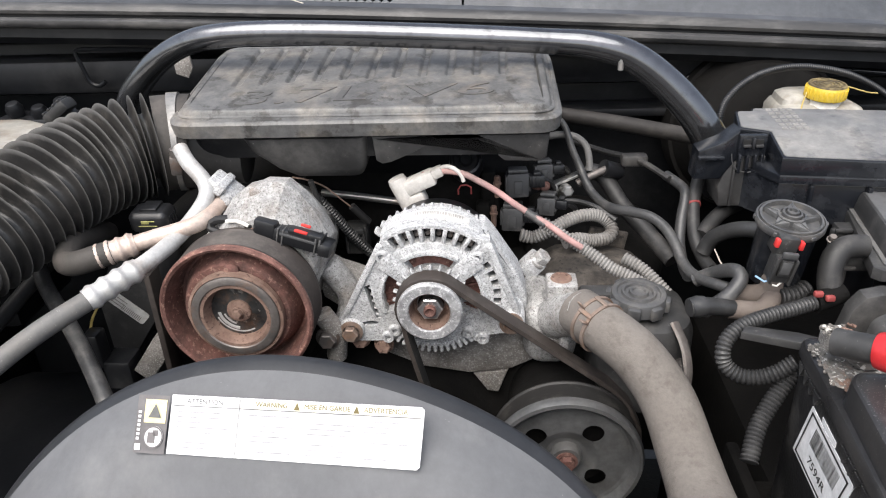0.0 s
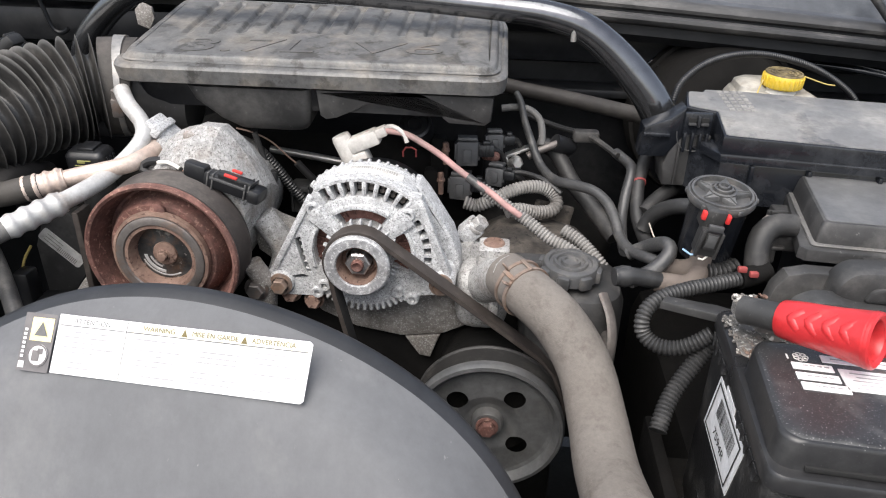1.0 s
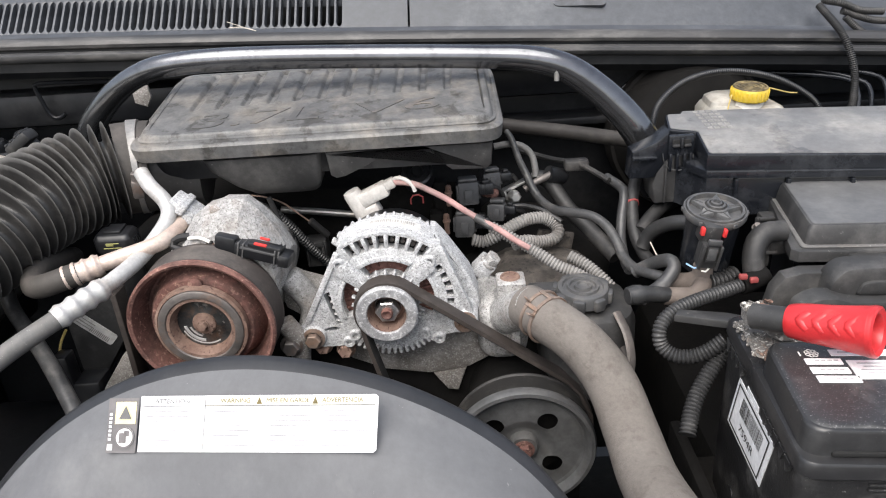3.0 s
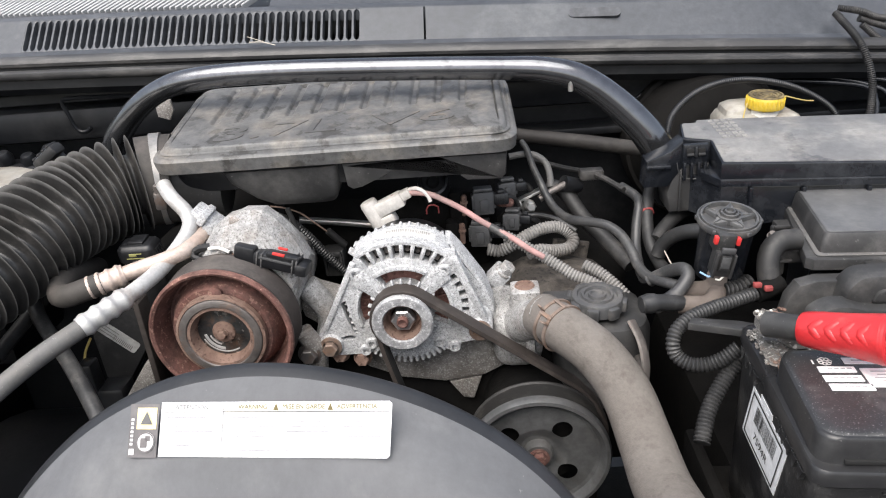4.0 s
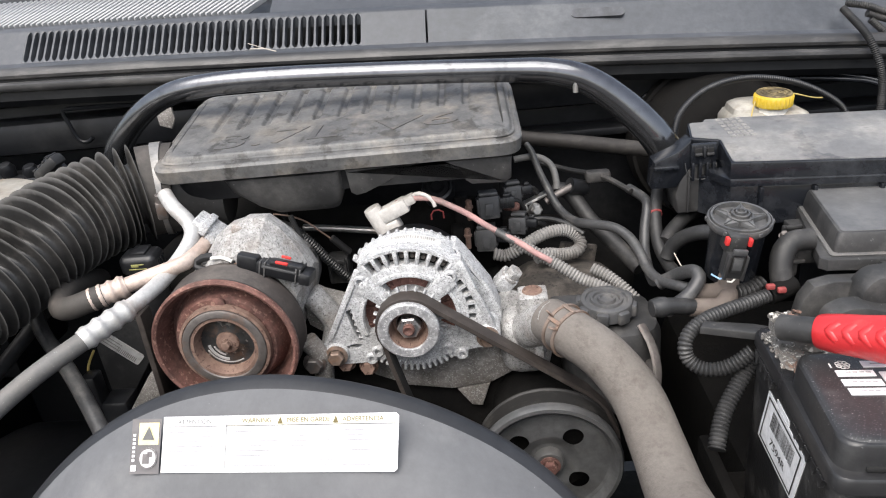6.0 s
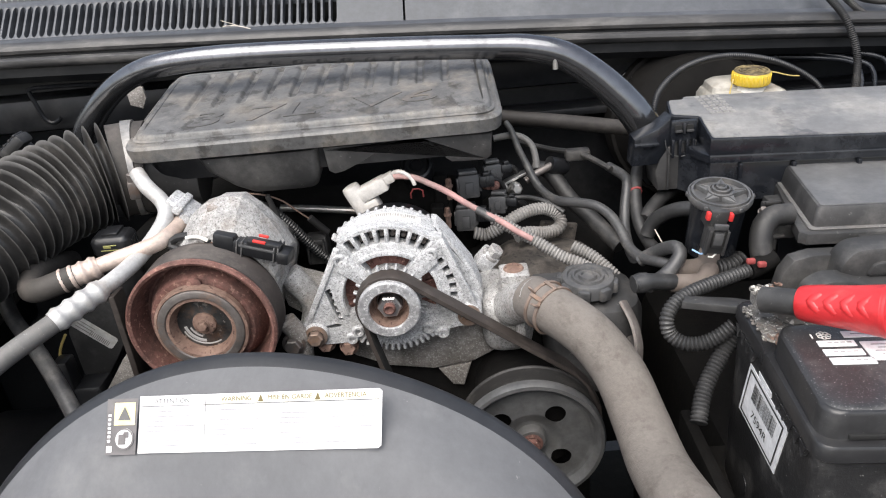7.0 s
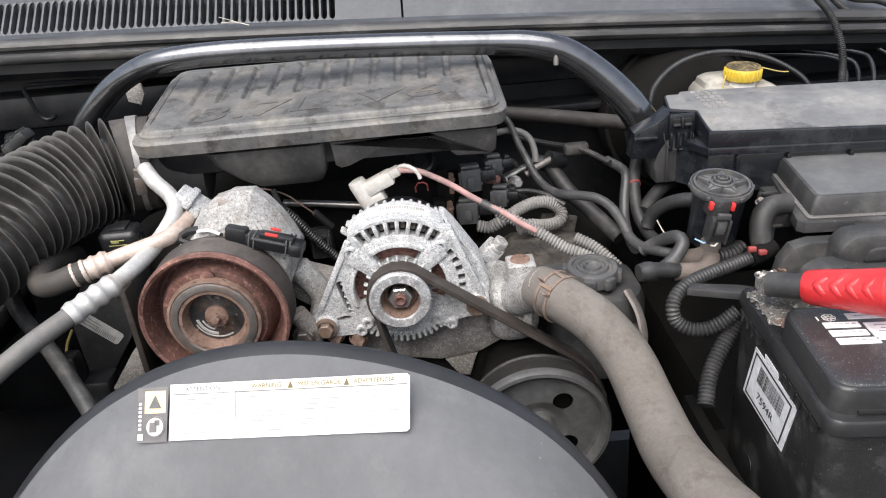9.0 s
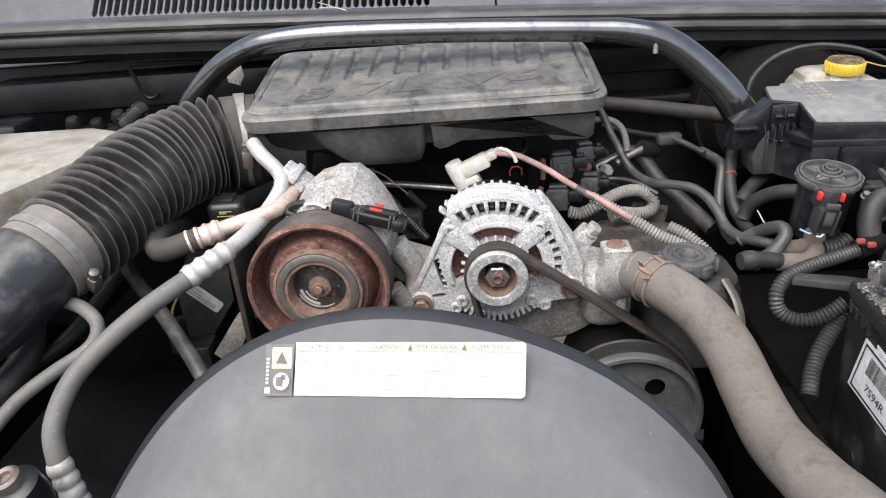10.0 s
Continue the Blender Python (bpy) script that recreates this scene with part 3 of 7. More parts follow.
part("stud", lathe(B(), [(0, 0), (0.003, 0), (0.003, 0.014), (0, 0.014)], aim((0.19, 0.795, 1.062), (0, 0, 1)), 10), M_steel, bar, "small bright stud")
for c, d, r in (((-0.425, 0.90, 0.955), (0.09, 0.07, 0.05), 0.012), ((0.325, 0.815, 0.945), (0.07, 0.07, 0.06), 0.012), ((-0.55, 0.93, 0.92), (0.5, 0.10, 0.05), 0.02), ((0.57, 0.92, 0.89), (0.46, 0.12, 0.05), 0.02)):
    part("mount", box(B(), c, d, r), M_paint, bar)
# bracket seen through the bend
part("bracket", prism(B(), [(-0.012, -0.012), (0.004, -0.018), (0.012, -0.004), (0.010, 0.010), (-0.004, 0.016), (-0.013, 0.006)], 0, 0.004, at(-0.348, 0.953, 1.046) @ FRONT, 0.001), M_cast_dull, bar, "grey corroded bracket")

# ---- fan shroud ----
SX, SZ, SR = -0.0775, 0.7056, 0.2638


def rim_y(x, z):
    """How far back the shroud's edge lies."""
    return max(0.30, 0.42 + 0.4 * (z - 0.98) + 0.04 * (x + 0.06))


def face_y(x, z):
    """The flat sloping face inside the rim."""
    return max(0.27, 0.376 + 0.04 * (x + 0.06) + 0.70 * (z - 0.9595))


shroud = thing("fan_shroud", "grey plastic radiator fan shroud, domed and dusty", "fan shroud", (SX, 0.34, 0.44))


def shroud_rings(insets, blend):
    """Rings that follow the shroud's edge, drawn in step by step; blend 0 lies on the rim, 1 on the face."""
    bm = B()
    rings = []
    for (s, fwd), k in zip(insets, blend):
        ring = []
        for i in range(140):
            a = 2 * math.pi * i / 140
            r = SR - s + 0.0038 * math.cos((a - radians(112)) * 4.5) * (0.4 < a < 2.7)
            x, z = SX + r * math.cos(a), SZ + r * math.sin(a)
            ring.append(bm.verts.new((x, (rim_y(x, z) + fwd) * (1 - k) + face_y(x, z) * k, z)))
        rings.append(ring)
    for p, q in zip(rings, rings[1:]):
        for i in range(140):
            bm.faces.new((p[i], p[(i + 1) % 140], q[(i + 1) % 140], q[i]))
    return bm, rings


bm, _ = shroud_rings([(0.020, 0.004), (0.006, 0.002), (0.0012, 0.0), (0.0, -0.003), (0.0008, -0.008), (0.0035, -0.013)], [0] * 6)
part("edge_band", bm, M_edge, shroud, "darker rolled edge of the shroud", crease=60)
bm, rings = shroud_rings([(0.0035, -0.013), (0.0075, -0.018), (0.013, -0.02), (0.020, -0.02), (0.028, -0.02), (0.04, 0), (0.07, 0), (0.10, 0), (0.14, 0), (0.18, 0)], [0, 0.08, 0.35, 0.72, 0.95, 1, 1, 1, 1, 1])
bm.faces.new(rings[-1])
part("face", bm, M_shroud, shroud, crease=60)
part("clip", box(B(), (SX, 0.24, 0.50), (0.30, 0.16, 0.04), 0.01), M_black, shroud)

TL, TR, BL, BR = (-0.139, 0.9645), (0.017, 0.9565), (-0.141, 0.9355), (0.014, 0.9262)


def on_shroud(u, v, off=0.0007):
    """A point of the label: u from its left to its right end, v from its top to its bottom."""
    x = (TL[0] * (1 - u) + TR[0] * u) * (1 - v) + (BL[0] * (1 - u) + BR[0] * u) * v
    z = (TL[1] * (1 - u) + TR[1] * u) * (1 - v) + (BL[1] * (1 - u) + BR[1] * u) * v
    return Vector((x, face_y(x, z), z)) + Vector((0.04, -1, 0.70)).normalized() * (off + 0.0004)


def decal(bm, u0, v0, u1, v1, off, nu=16, nv=4, rad=0.0):
    """A thin patch on the shroud, in the label's own measure."""
    g = [[bm.verts.new(on_shroud(u0 + (u1 - u0) * i / nu, v0 + (v1 - v0) * j / nv, off)) for i in range(nu + 1)] for j in range(nv + 1)]
    for j in range(nv):
        for i in range(nu):
            if rad and i == nu - 1 and j in (0, nv - 1):
                a, b, c, d = g[j][i], g[j][i + 1], g[j + 1][i + 1], g[j + 1][i]
                quad = [a, b, c, d]
                quad.remove({(0, 0): a, (nu - 1, 0): b, (nu - 1, nv - 1): c, (0, nv - 1): d}[(i, j)])
                bm.faces.new(quad)
            else:
                bm.faces.new((g[j][i], g[j][i + 1], g[j + 1][i + 1], g[j + 1][i]))
    return bm


def shroud_words(s, u, v, size, material, name="writing"):
    bm = words(s, 1.0, 0.0)
    for w in bm.verts:
        w.co = on_shroud(u + w.co.x * size / 0.154, v - w.co.y * size / 0.034, 0.0016)
    return part(name, bm, material, lab)


lab = thing("warning_label", "white warning label stuck on the fan shroud", "label", tuple(on_shroud(0.5, 1.0)))
part("paper", decal(B(), 0, 0, 1, 1, 0.0007, 80, 22, 1.0), M_white, lab)
part("gold_strip", decal(B(), 0.277, 0.012, 0.985, 0.172, 0.0010, 24, 1), mat("pale_gold_print", (0.76, 0.74, 0.60), (0.79, 0.77, 0.63), 0.5, bump=0.0), lab)
bm = decal(B(), 0.01, 0.175, 0.99, 0.188, 0.0013, 20, 1)
decal(bm, 0.272, 0.02, 0.2745, 0.97, 0.0015, 1, 12)
part("rule", bm, M_greyink, lab)
shroud_words("ATTENTION", 0.135, 0.10, 0.0040, M_greyink)
shroud_words("WARNING", 0.40, 0.095, 0.0040, M_goldink)
shroud_words("MISE EN GARDE", 0.62, 0.095, 0.0040, M_goldink)
shroud_words("ADVERTENCIA", 0.85, 0.095, 0.0040, M_goldink)
random.seed(3)
bm = B()
for col0, col1 in ((0.02, 0.25), (0.30, 0.52), (0.54, 0.74), (0.76, 0.97)):
    for r in range(8):
        if random.random() < 0.8:
            decal(bm, col0 + 0.01, 0.27 + r * 0.085, col0 + (col1 - col0) * random.uniform(0.55, 1.0), 0.288 + r * 0.085, 0.0017, 10, 1)
part("fine_print", bm, mat("faint_print", (0.32, 0.32, 0.325), (0.37, 0.37, 0.375), 0.6, bump=0.0), lab, "faint unreadable lines of print")
for u in (0.50, 0.735):
    bm = B()
    a, b, c = on_shroud(u, 0.03, 0.0016), on_shroud(u - 0.012, 0.155, 0.0016), on_shroud(u + 0.012, 0.155, 0.0016)
    bm.faces.new([bm.verts.new(p) for p in (a, b, c)])
    part("triangle", bm, M_goldink, lab)
icon = thing("warning_icons", "small yellow and white hazard stickers on the shroud", "sticker", tuple(on_shroud(-0.06, 1.0)))
part("backing", decal(B(), -0.136, 0.03, -0.010, 1.02, 0.0003, 8, 6), mat("worn_clear_sticker", (0.095, 0.090, 0.092), (0.14, 0.13, 0.132), 0.45, scale=30, bump=0.05), icon, "dark worn sticker backing")
part("yellow_square", decal(B(), -0.104, 0.10, -0.018, 0.50, 0.0007, 6, 4), M_yellab, icon)
bm = B()
bm.faces.new([bm.verts.new(on_shroud(u, v, 0.0012)) for u, v in ((-0.061, 0.17), (-0.087, 0.41), (-0.035, 0.41))])
part("triangle", bm, M_greyink, icon)
bm = B()
for k in range(24):
    t0, t1 = 2 * math.pi * k / 24, 2 * math.pi * (k + 1) / 24
    bm.faces.new([bm.verts.new(on_shroud(-0.06 + 0.040 * math.cos(t) * s, 0.74 + 0.19 * math.sin(t) * s, 0.0007)) for t, s in ((t0, 1), (t1, 1), (t1, 0.01), (t0, 0.01))])
part("disc", bm, M_white, icon)
bm = B()
for k in range(24):
    t0, t1 = 2 * math.pi * k / 24, 2 * math.pi * (k + 1) / 24
    bm.faces.new([bm.verts.new(on_shroud(-0.06 + 0.040 * math.cos(t) * s, 0.74 + 0.19 * math.sin(t) * s, 0.0011)) for t, s in ((t0, 1.0), (t1, 1.0), (t1, 0.86), (t0, 0.86))])
decal(bm, -0.082, 0.66, -0.052, 0.84, 0.0011, 4, 4)
decal(bm, -0.062, 0.62, -0.040, 0.72, 0.0011, 3, 3)
part("ring", bm, mat("faded_grey_print", (0.12, 0.11, 0.11), (0.18, 0.17, 0.17), 0.6, bump=0.0), icon)
bm = B()
for k in range(7):
    decal(bm, -0.128, 0.30 + 0.075 * k, -0.116, 0.345 + 0.075 * k, 0.0008, 1, 1)
decal(bm, -0.130, 0.86, -0.108, 0.97, 0.0008, 1, 1)
part("print_bars", bm, M_white, icon)

# ---- engine mass ----
eng = thing("engine_block", "grimy engine block darkened for bay shade, with dusty valve covers", "engine", (0, 0.82, 0.25))
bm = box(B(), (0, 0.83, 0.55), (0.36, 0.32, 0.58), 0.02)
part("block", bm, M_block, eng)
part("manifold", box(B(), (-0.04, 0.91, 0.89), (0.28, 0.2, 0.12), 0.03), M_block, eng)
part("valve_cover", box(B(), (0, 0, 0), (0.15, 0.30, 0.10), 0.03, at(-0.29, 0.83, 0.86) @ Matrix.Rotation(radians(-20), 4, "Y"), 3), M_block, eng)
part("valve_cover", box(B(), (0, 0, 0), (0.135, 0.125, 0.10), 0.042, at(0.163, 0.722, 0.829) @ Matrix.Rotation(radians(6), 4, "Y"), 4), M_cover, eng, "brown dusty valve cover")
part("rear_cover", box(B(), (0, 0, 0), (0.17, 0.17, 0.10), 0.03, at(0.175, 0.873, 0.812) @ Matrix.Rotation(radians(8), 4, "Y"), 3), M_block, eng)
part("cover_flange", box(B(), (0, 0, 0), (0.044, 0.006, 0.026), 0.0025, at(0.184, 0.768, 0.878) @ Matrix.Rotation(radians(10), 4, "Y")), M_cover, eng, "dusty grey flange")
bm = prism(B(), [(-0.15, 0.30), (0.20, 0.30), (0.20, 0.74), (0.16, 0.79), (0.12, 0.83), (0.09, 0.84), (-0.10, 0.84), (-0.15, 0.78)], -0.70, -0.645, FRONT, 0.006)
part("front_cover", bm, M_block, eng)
# grey casting that carries the alternator
bm = prism(B(), [(-0.075, 0.845), (-0.050, 0.815), (-0.015, 0.799), (0.032, 0.791), (0.075, 0.797), (0.105, 0.813), (0.122, 0.840), (0.10, 0.862), (-0.06, 0.862)], -0.66, -0.632, FRONT, 0.004)
part("carrier", bm, M_cast_dull, eng, "grey corroded carrier casting")
bm = prism(B(), [(0.036, 0.79), (0.072, 0.796), (0.062, 0.767), (0.050, 0.769)], -0.665, -0.632, FRONT, 0.003)
part("gusset", bm, M_cast_dull, eng)
bm = B()
tube(bm, [(-0.105, 0.64, 0.915), (-0.085, 0.64, 0.88), (-0.09, 0.63, 0.85)], 0.013, 10)
part("arm", bm, M_castmid, eng, "grey cast bracket arm")

# ---- alternator ----
AX, AZ = 0.0, 0.898
alt = thing("alternator", "white corroded aluminium alternator with rusty pulley bolt", "alternator", (AX, 0.65, 0.828))
AF = at(AX, 0.605, AZ, FRONT)                      # local z towards the front


def sector(bm, r0, r1, a0, a1, h0, h1, m, n=None, bevel=0.0008):
    n = n or max(2, int(abs(a1 - a0) / 6))
    ins = [(r0 * math.cos(radians(a0 + (a1 - a0) * i / n)), r0 * math.sin(radians(a0 + (a1 - a0) * i / n))) for i in range(n + 1)]
    out = [(r1 * math.cos(radians(a0 + (a1 - a0) * i / n)), r1 * math.sin(radians(a0 + (a1 - a0) * i / n))) for i in range(n + 1)]
    return prism(bm, ins + out[::-1], h0, h1, m, bevel)


def arc_loop(r0, r1, a0, a1, n=8):
    """The outline of a window between two radii and two angles."""
    ts = [radians(a0 + (a1 - a0) * i / n) for i in range(n + 1)]
    return [(r0 * math.cos(t), r0 * math.sin(t)) for t in ts] + [(r1 * math.cos(t), r1 * math.sin(t)) for t in ts[::-1]]


def arc(r, a0, a1, n):
    return [(r * math.cos(radians(a0 + (a1 - a0) * i / n)), r * math.sin(radians(a0 + (a1 - a0) * i / n))) for i in range(n + 1)]


def plate(outer, holes, h0, h1, m):
    """A flat plate with windows through it."""
    bm = B()
    edges = []
    for loop in [outer] + holes:
        vs = [bm.verts.new((x, y, h0)) for x, y in loop]
        edges += [bm.edges.new((vs[i], vs[(i + 1) % len(vs)])) for i in range(len(vs))]
    bmesh.ops.triangle_fill(bm, use_beauty=True, use_dissolve=False, edges=edges)
    ret = bmesh.ops.extrude_face_region(bm, geom=bm.faces[:])
    bmesh.ops.translate(bm, verts=[g for g in ret["geom"] if isinstance(g, bmesh.types.BMVert)], vec=(0, 0, h1 - h0))
    bmesh.ops.transform(bm, matrix=m, verts=bm.verts)
    return bm


outline = (arc(0.0740, 55, 125, 16) + [(-0.0470, 0.0530), (-0.0660, 0.0180), (-0.0820, -0.0140), (-0.0915, -0.0250), (-0.0935, -0.0355), (-0.0860, -0.0465), (-0.0700, -0.0485), (-0.0400, -0.0480)]
           + arc(0.0545, -126, -52, 14) + [(0.0400, -0.0480), (0.0480, -0.0470), (0.0540, -0.0405), (0.0700, -0.0385), (0.0830, -0.0330), (0.0845, -0.0200), (0.0700, 0.0110), (0.0610, 0.0430), (0.0545, 0.0590)])
windows = [arc_loop(0.0578, 0.0712, 54.5 + 9.3 * k - 3.0, 54.5 + 9.3 * k + 3.0, 4) for k in range(8)]
windows += [arc_loop(0.0305, 0.0445, 57, 123, 12), arc_loop(0.0300, 0.0455, 146, 200, 10), arc_loop(0.0300, 0.0455, -24, 31, 10), arc_loop(0.0312, 0.0405, 240, 300, 12)]
windows += [[(-0.0635, 0.0115), (-0.0575, 0.0140), (-0.0550, -0.0040), (-0.0490, -0.0230), (-0.0535, -0.0240), (-0.0590, -0.0080)], [(-0.0680, -0.0275), (-0.0580, -0.0255), (-0.0520, -0.0270), (-0.0550, -0.0310), (-0.0660, -0.0320)]]
windows += [arc_loop(0.0575, 0.0645, c - 3.0, c + 3.0, 3) for c in (33, 24, 15, 6, -3, -12)]
part("front_plate", plate(outline, windows, -0.012, 0.0, AF), M_cast, alt)
# raised rim along the outer edge of the plate, broad land round the bearing, raised arms and arch
bm = B()
for p, q, w in (((-0.0445, 0.0560), (-0.0840, -0.0200), 0.0060), ((0.0530, 0.0560), (0.0800, -0.0180), 0.0065)):
    d = Vector((q[0] - p[0], q[1] - p[1]))
    box(bm, (0, 0, 0), (d.length, w, 0.0040), 0.0014, AF @ Matrix.Translation(((p[0] + q[0]) / 2, (p[1] + q[1]) / 2, 0.0002)) @ Matrix.Rotation(math.atan2(d.y, d.x), 4, "Z"))
sector(bm, 0.0450, 0.0572, 50, 130, -0.006, 0.0008, AF, 18, 0.0006)
sector(bm, 0.0450, 0.0500, 58, 122, -0.004, 0.0030, AF, 14, 0.0010)
sector(bm, 0.0462, 0.0500, 148, 200, -0.004, 0.0024, AF, 12, 0.0008)
sector(bm, 0.0462, 0.0500, -24, 30, -0.004, 0.0024, AF, 12, 0.0008)
for a in (44, 136):
    prism(bm, [(0.028, -0.0070), (0.058, -0.0095), (0.0615, 0.0), (0.058, 0.0095), (0.028, 0.0070)], -0.004, 0.0042, AF @ Matrix.Rotation(radians(a), 4, "Z"), 0.0014)
lathe(bm, [(0.0, 0.003), (0.026, 0.003), (0.028, 0.001), (0.029, -0.002), (0.029, -0.014), (0, -0.014)], AF, 48)
part("front_ribs", bm, M_cast, alt)
# fins between the slots, teeth round the bearing, fins of the lower edge
bits("slot_fin", box(B(), (0, 0, 0), (0.0135, 0.0034, 0.016), 0.0010, None, 1), M_cast, alt, [AF @ Matrix.Rotation(radians(49.85 + 9.3 * k), 4, "Z") @ Matrix.Translation((0.0648, 0, -0.0072)) for k in range(9)])
bits("bearing_tooth", box(B(), (0, 0, 0), (0.0085, 0.0022, 0.006), 0.0007, None, 1), M_cast, alt, [AF @ Matrix.Rotation(radians(k * 15), 4, "Z") @ Matrix.Translation((0.0322, 0, 0.0030)) for k in range(24)])
bits("leg_fin", box(B(), (0, 0, 0), (0.0100, 0.0018, 0.010), 0.0005, None, 1), M_cast, alt, [AF @ Matrix.Translation((-0.0545 + 0.0010 * k, 0.0080 - 0.0072 * k, -0.007)) @ Matrix.Rotation(radians(-12), 4, "Z") for k in range(5)])
bits("side_fin", box(B(), (0, 0, 0), (0.0095, 0.0030, 0.016), 0.0008, None, 1), M_cast, alt, [AF @ Matrix.Rotation(radians(37.5 - 9 * k), 4, "Z") @ Matrix.Translation((0.0615, 0, -0.0085)) for k in range(7)])
bits("lower_fin", box(B(), (0, 0, 0), (0.0105, 0.0036, 0.014), 0.0009, None, 1), M_cast, alt, [AF @ Matrix.Rotation(radians(228 + k * 6.1), 4, "Z") @ Matrix.Translation((0.0560, 0, -0.006)) for k in range(15)])
# shell behind the plate: arched on top, drawn in at the flanks
shell = arc(0.0750, 52, 128, 20) + [(-0.0480, 0.0460), (-0.0600, 0.0180), (-0.0640, -0.0100), (-0.0600, -0.0360)] + arc(0.0520, -130, -50, 12) + [(0.0600, -0.0300), (0.0660, 0.0), (0.0590, 0.0360)]
part("shell", prism(B(), shell, -0.042, -0.0135, AF, 0.0015), M_cast, alt)
# bosses for the bolts
for c in ((-0.079, -0.036), (0.074, -0.026)):
    part("boss", lathe(B(), [(0, 0.003), (0.0115, 0.003), (0.013, 0.0), (0.013, -0.03), (0, -0.03)], AF @ Matrix.Translation((*c, 0)), 24), M_cast, alt)
bits("small_boss", lathe(B(), [(0.0026, -0.004), (0.0030, 0.0036), (0.0054, 0.0036), (0.0062, 0.0022), (0.0068, -0.010)], Matrix.Identity(4), 16), M_cast, alt,
     [AF @ Matrix.Translation((*c, 0)) for c in ((-0.044, 0.044), (-0.035, 0.0365), (0.035, 0.0345), (0.043, 0.0425), (0.033, -0.0375), (0.047, -0.0440), (-0.044, -0.0430), (-0.037, -0.0355))])
# rear bracket arm, rear housing
bm = prism(B(), [(0.044, 0.060), (0.049, 0.059), (0.057, 0.049), (0.081, 0.011), (0.089, -0.014), (0.090, -0.041), (0.076, -0.041), (0.070, -0.005), (0.050, 0.030)], -0.056, -0.026, AF, 0.004)
box(bm, (0, 0, 0), (0.022, 0.024, 0.018), 0.003, at(0.0960, 0.680, 0.8930) @ Matrix.Rotation(radians(-45), 4, "Y"))
part("rear_arm", bm, M_cast, alt)
part("rear_lug", hexbolt(B(), aim((0.1010, 0.676, 0.8985), (0.6, -0.2, 0.7)), 0.0085, 0.012, 1.2), M_castmid, alt, "grey corroded lug")
bm = lathe(B(), [(0.060, -0.040), (0.0640, -0.044), (0.062, -0.060), (0.058, -0.090), (0.045, -0.100), (0, -0.100)], AF, 60)
for k in range(15):
    a = 42 + k * 6.9
    box(bm, (0, 0, 0), (0.011, 0.0036, 0.012), 0.0010, AF @ Matrix.Rotation(radians(a), 4, "Z") @ Matrix.Translation((0.0694, 0, -0.0455)), 1)
part("rear_housing", bm, M_cast, alt)
bm = lathe(B(), [(0.050, -0.062), (0.0580, -0.066), (0.0585, -0.100), (0.052, -0.112), (0, -0.112)], AF, 40)
part("rear_cap", bm, M_black, alt, "black plastic rear cap")
bm = lathe(B(), [(0, -0.0126), (0.030, -0.0126), (0.0560, -0.0128)], AF, 40)
for k in range(28):
    box(bm, (0, 0, 0), (0.012, 0.002, 0.003), 0.0, AF @ Matrix.Rotation(radians(k * 12.9), 4, "Z") @ Matrix.Translation((0.040, 0, -0.0115)), 1)
part("rotor", bm, M_rust, alt, "rusty rotor seen through the openings")
# flat black plates that paint the shade behind the plate's windows
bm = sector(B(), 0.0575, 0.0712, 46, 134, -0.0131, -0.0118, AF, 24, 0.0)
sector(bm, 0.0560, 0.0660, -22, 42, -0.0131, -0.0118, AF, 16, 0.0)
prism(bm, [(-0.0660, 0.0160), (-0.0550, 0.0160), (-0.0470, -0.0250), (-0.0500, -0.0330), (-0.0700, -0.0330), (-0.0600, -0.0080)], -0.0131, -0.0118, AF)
part("gap_shade", bm, M_shade_black, alt, "near-black plates painted as shade behind the slots")
bits("winding", lathe(B(), [(0, 0.0), (0.0022, 0.0), (0.0026, -0.002), (0.0026, -0.006)], Matrix.Identity(4), 10), M_worn, alt,
     [AF @ Matrix.Rotation(radians(54.5 + 9.3 * k), 4, "Z") @ Matrix.Translation((r, 0, -0.0085)) for k in range(8) for r in (0.0630, 0.0675)])
part("sticker", lathe(B(), [(0.0746, -0.0180), (0.0757, -0.0180), (0.0759, -0.025), (0.0757, -0.0310), (0.0746, -0.0310)], AF, 20, (62, 108)), M_tag, alt, "worn white bar-code sticker")
bm = B()
random.seed(8)
x = -0.020
while x < 0.022:
    w = random.choice((0.0006, 0.001, 0.0016))
    lathe(bm, [(0.0757, -0.0215), (0.0762, -0.0230), (0.0762, -0.0275), (0.0757, -0.0285)], AF, 1, (85 - x / 0.00128 - w / 0.00128, 85 - x / 0.00128))
    x += w + random.choice((0.0007, 0.001))
part("bar_code", bm, mat("faded_code", (0.3, 0.29, 0.27), (0.36, 0.35, 0.33), 0.7, bump=0.0), alt)
bm = lathe(B(), [(0.0180, 0.004), (0.0185, 0.0255), (0.0200, 0.0275), (0.0280, 0.0275), (0.0298, 0.0260), (0.0300, 0.0230), (0.0272, 0.0215)] +
           [(0.0272 - 0.0012 * (i % 2), 0.0210 - 0.0013 * i) for i in range(11)] + [(0.0300, 0.0060), (0.0300, 0.0040), (0.02, 0.0035)], AF, 48)
pul = part("pulley", bm, M_pulley_al, alt, "grey worn grooved pulley")
part("pulley_bore", lathe(B(), [(0.0186, 0.0265), (0.0176, 0.0200), (0.0165, 0.0090), (0, 0.0090)], AF, 36), M_rust_br, pul, "orange rusty pulley bore")
part("nut", hexbolt(B(), AF @ Matrix.Translation((0, 0, 0.0090)), 0.0118, 0.0130, 1.12, 0.12), M_nut, alt, "bright worn hex nut")
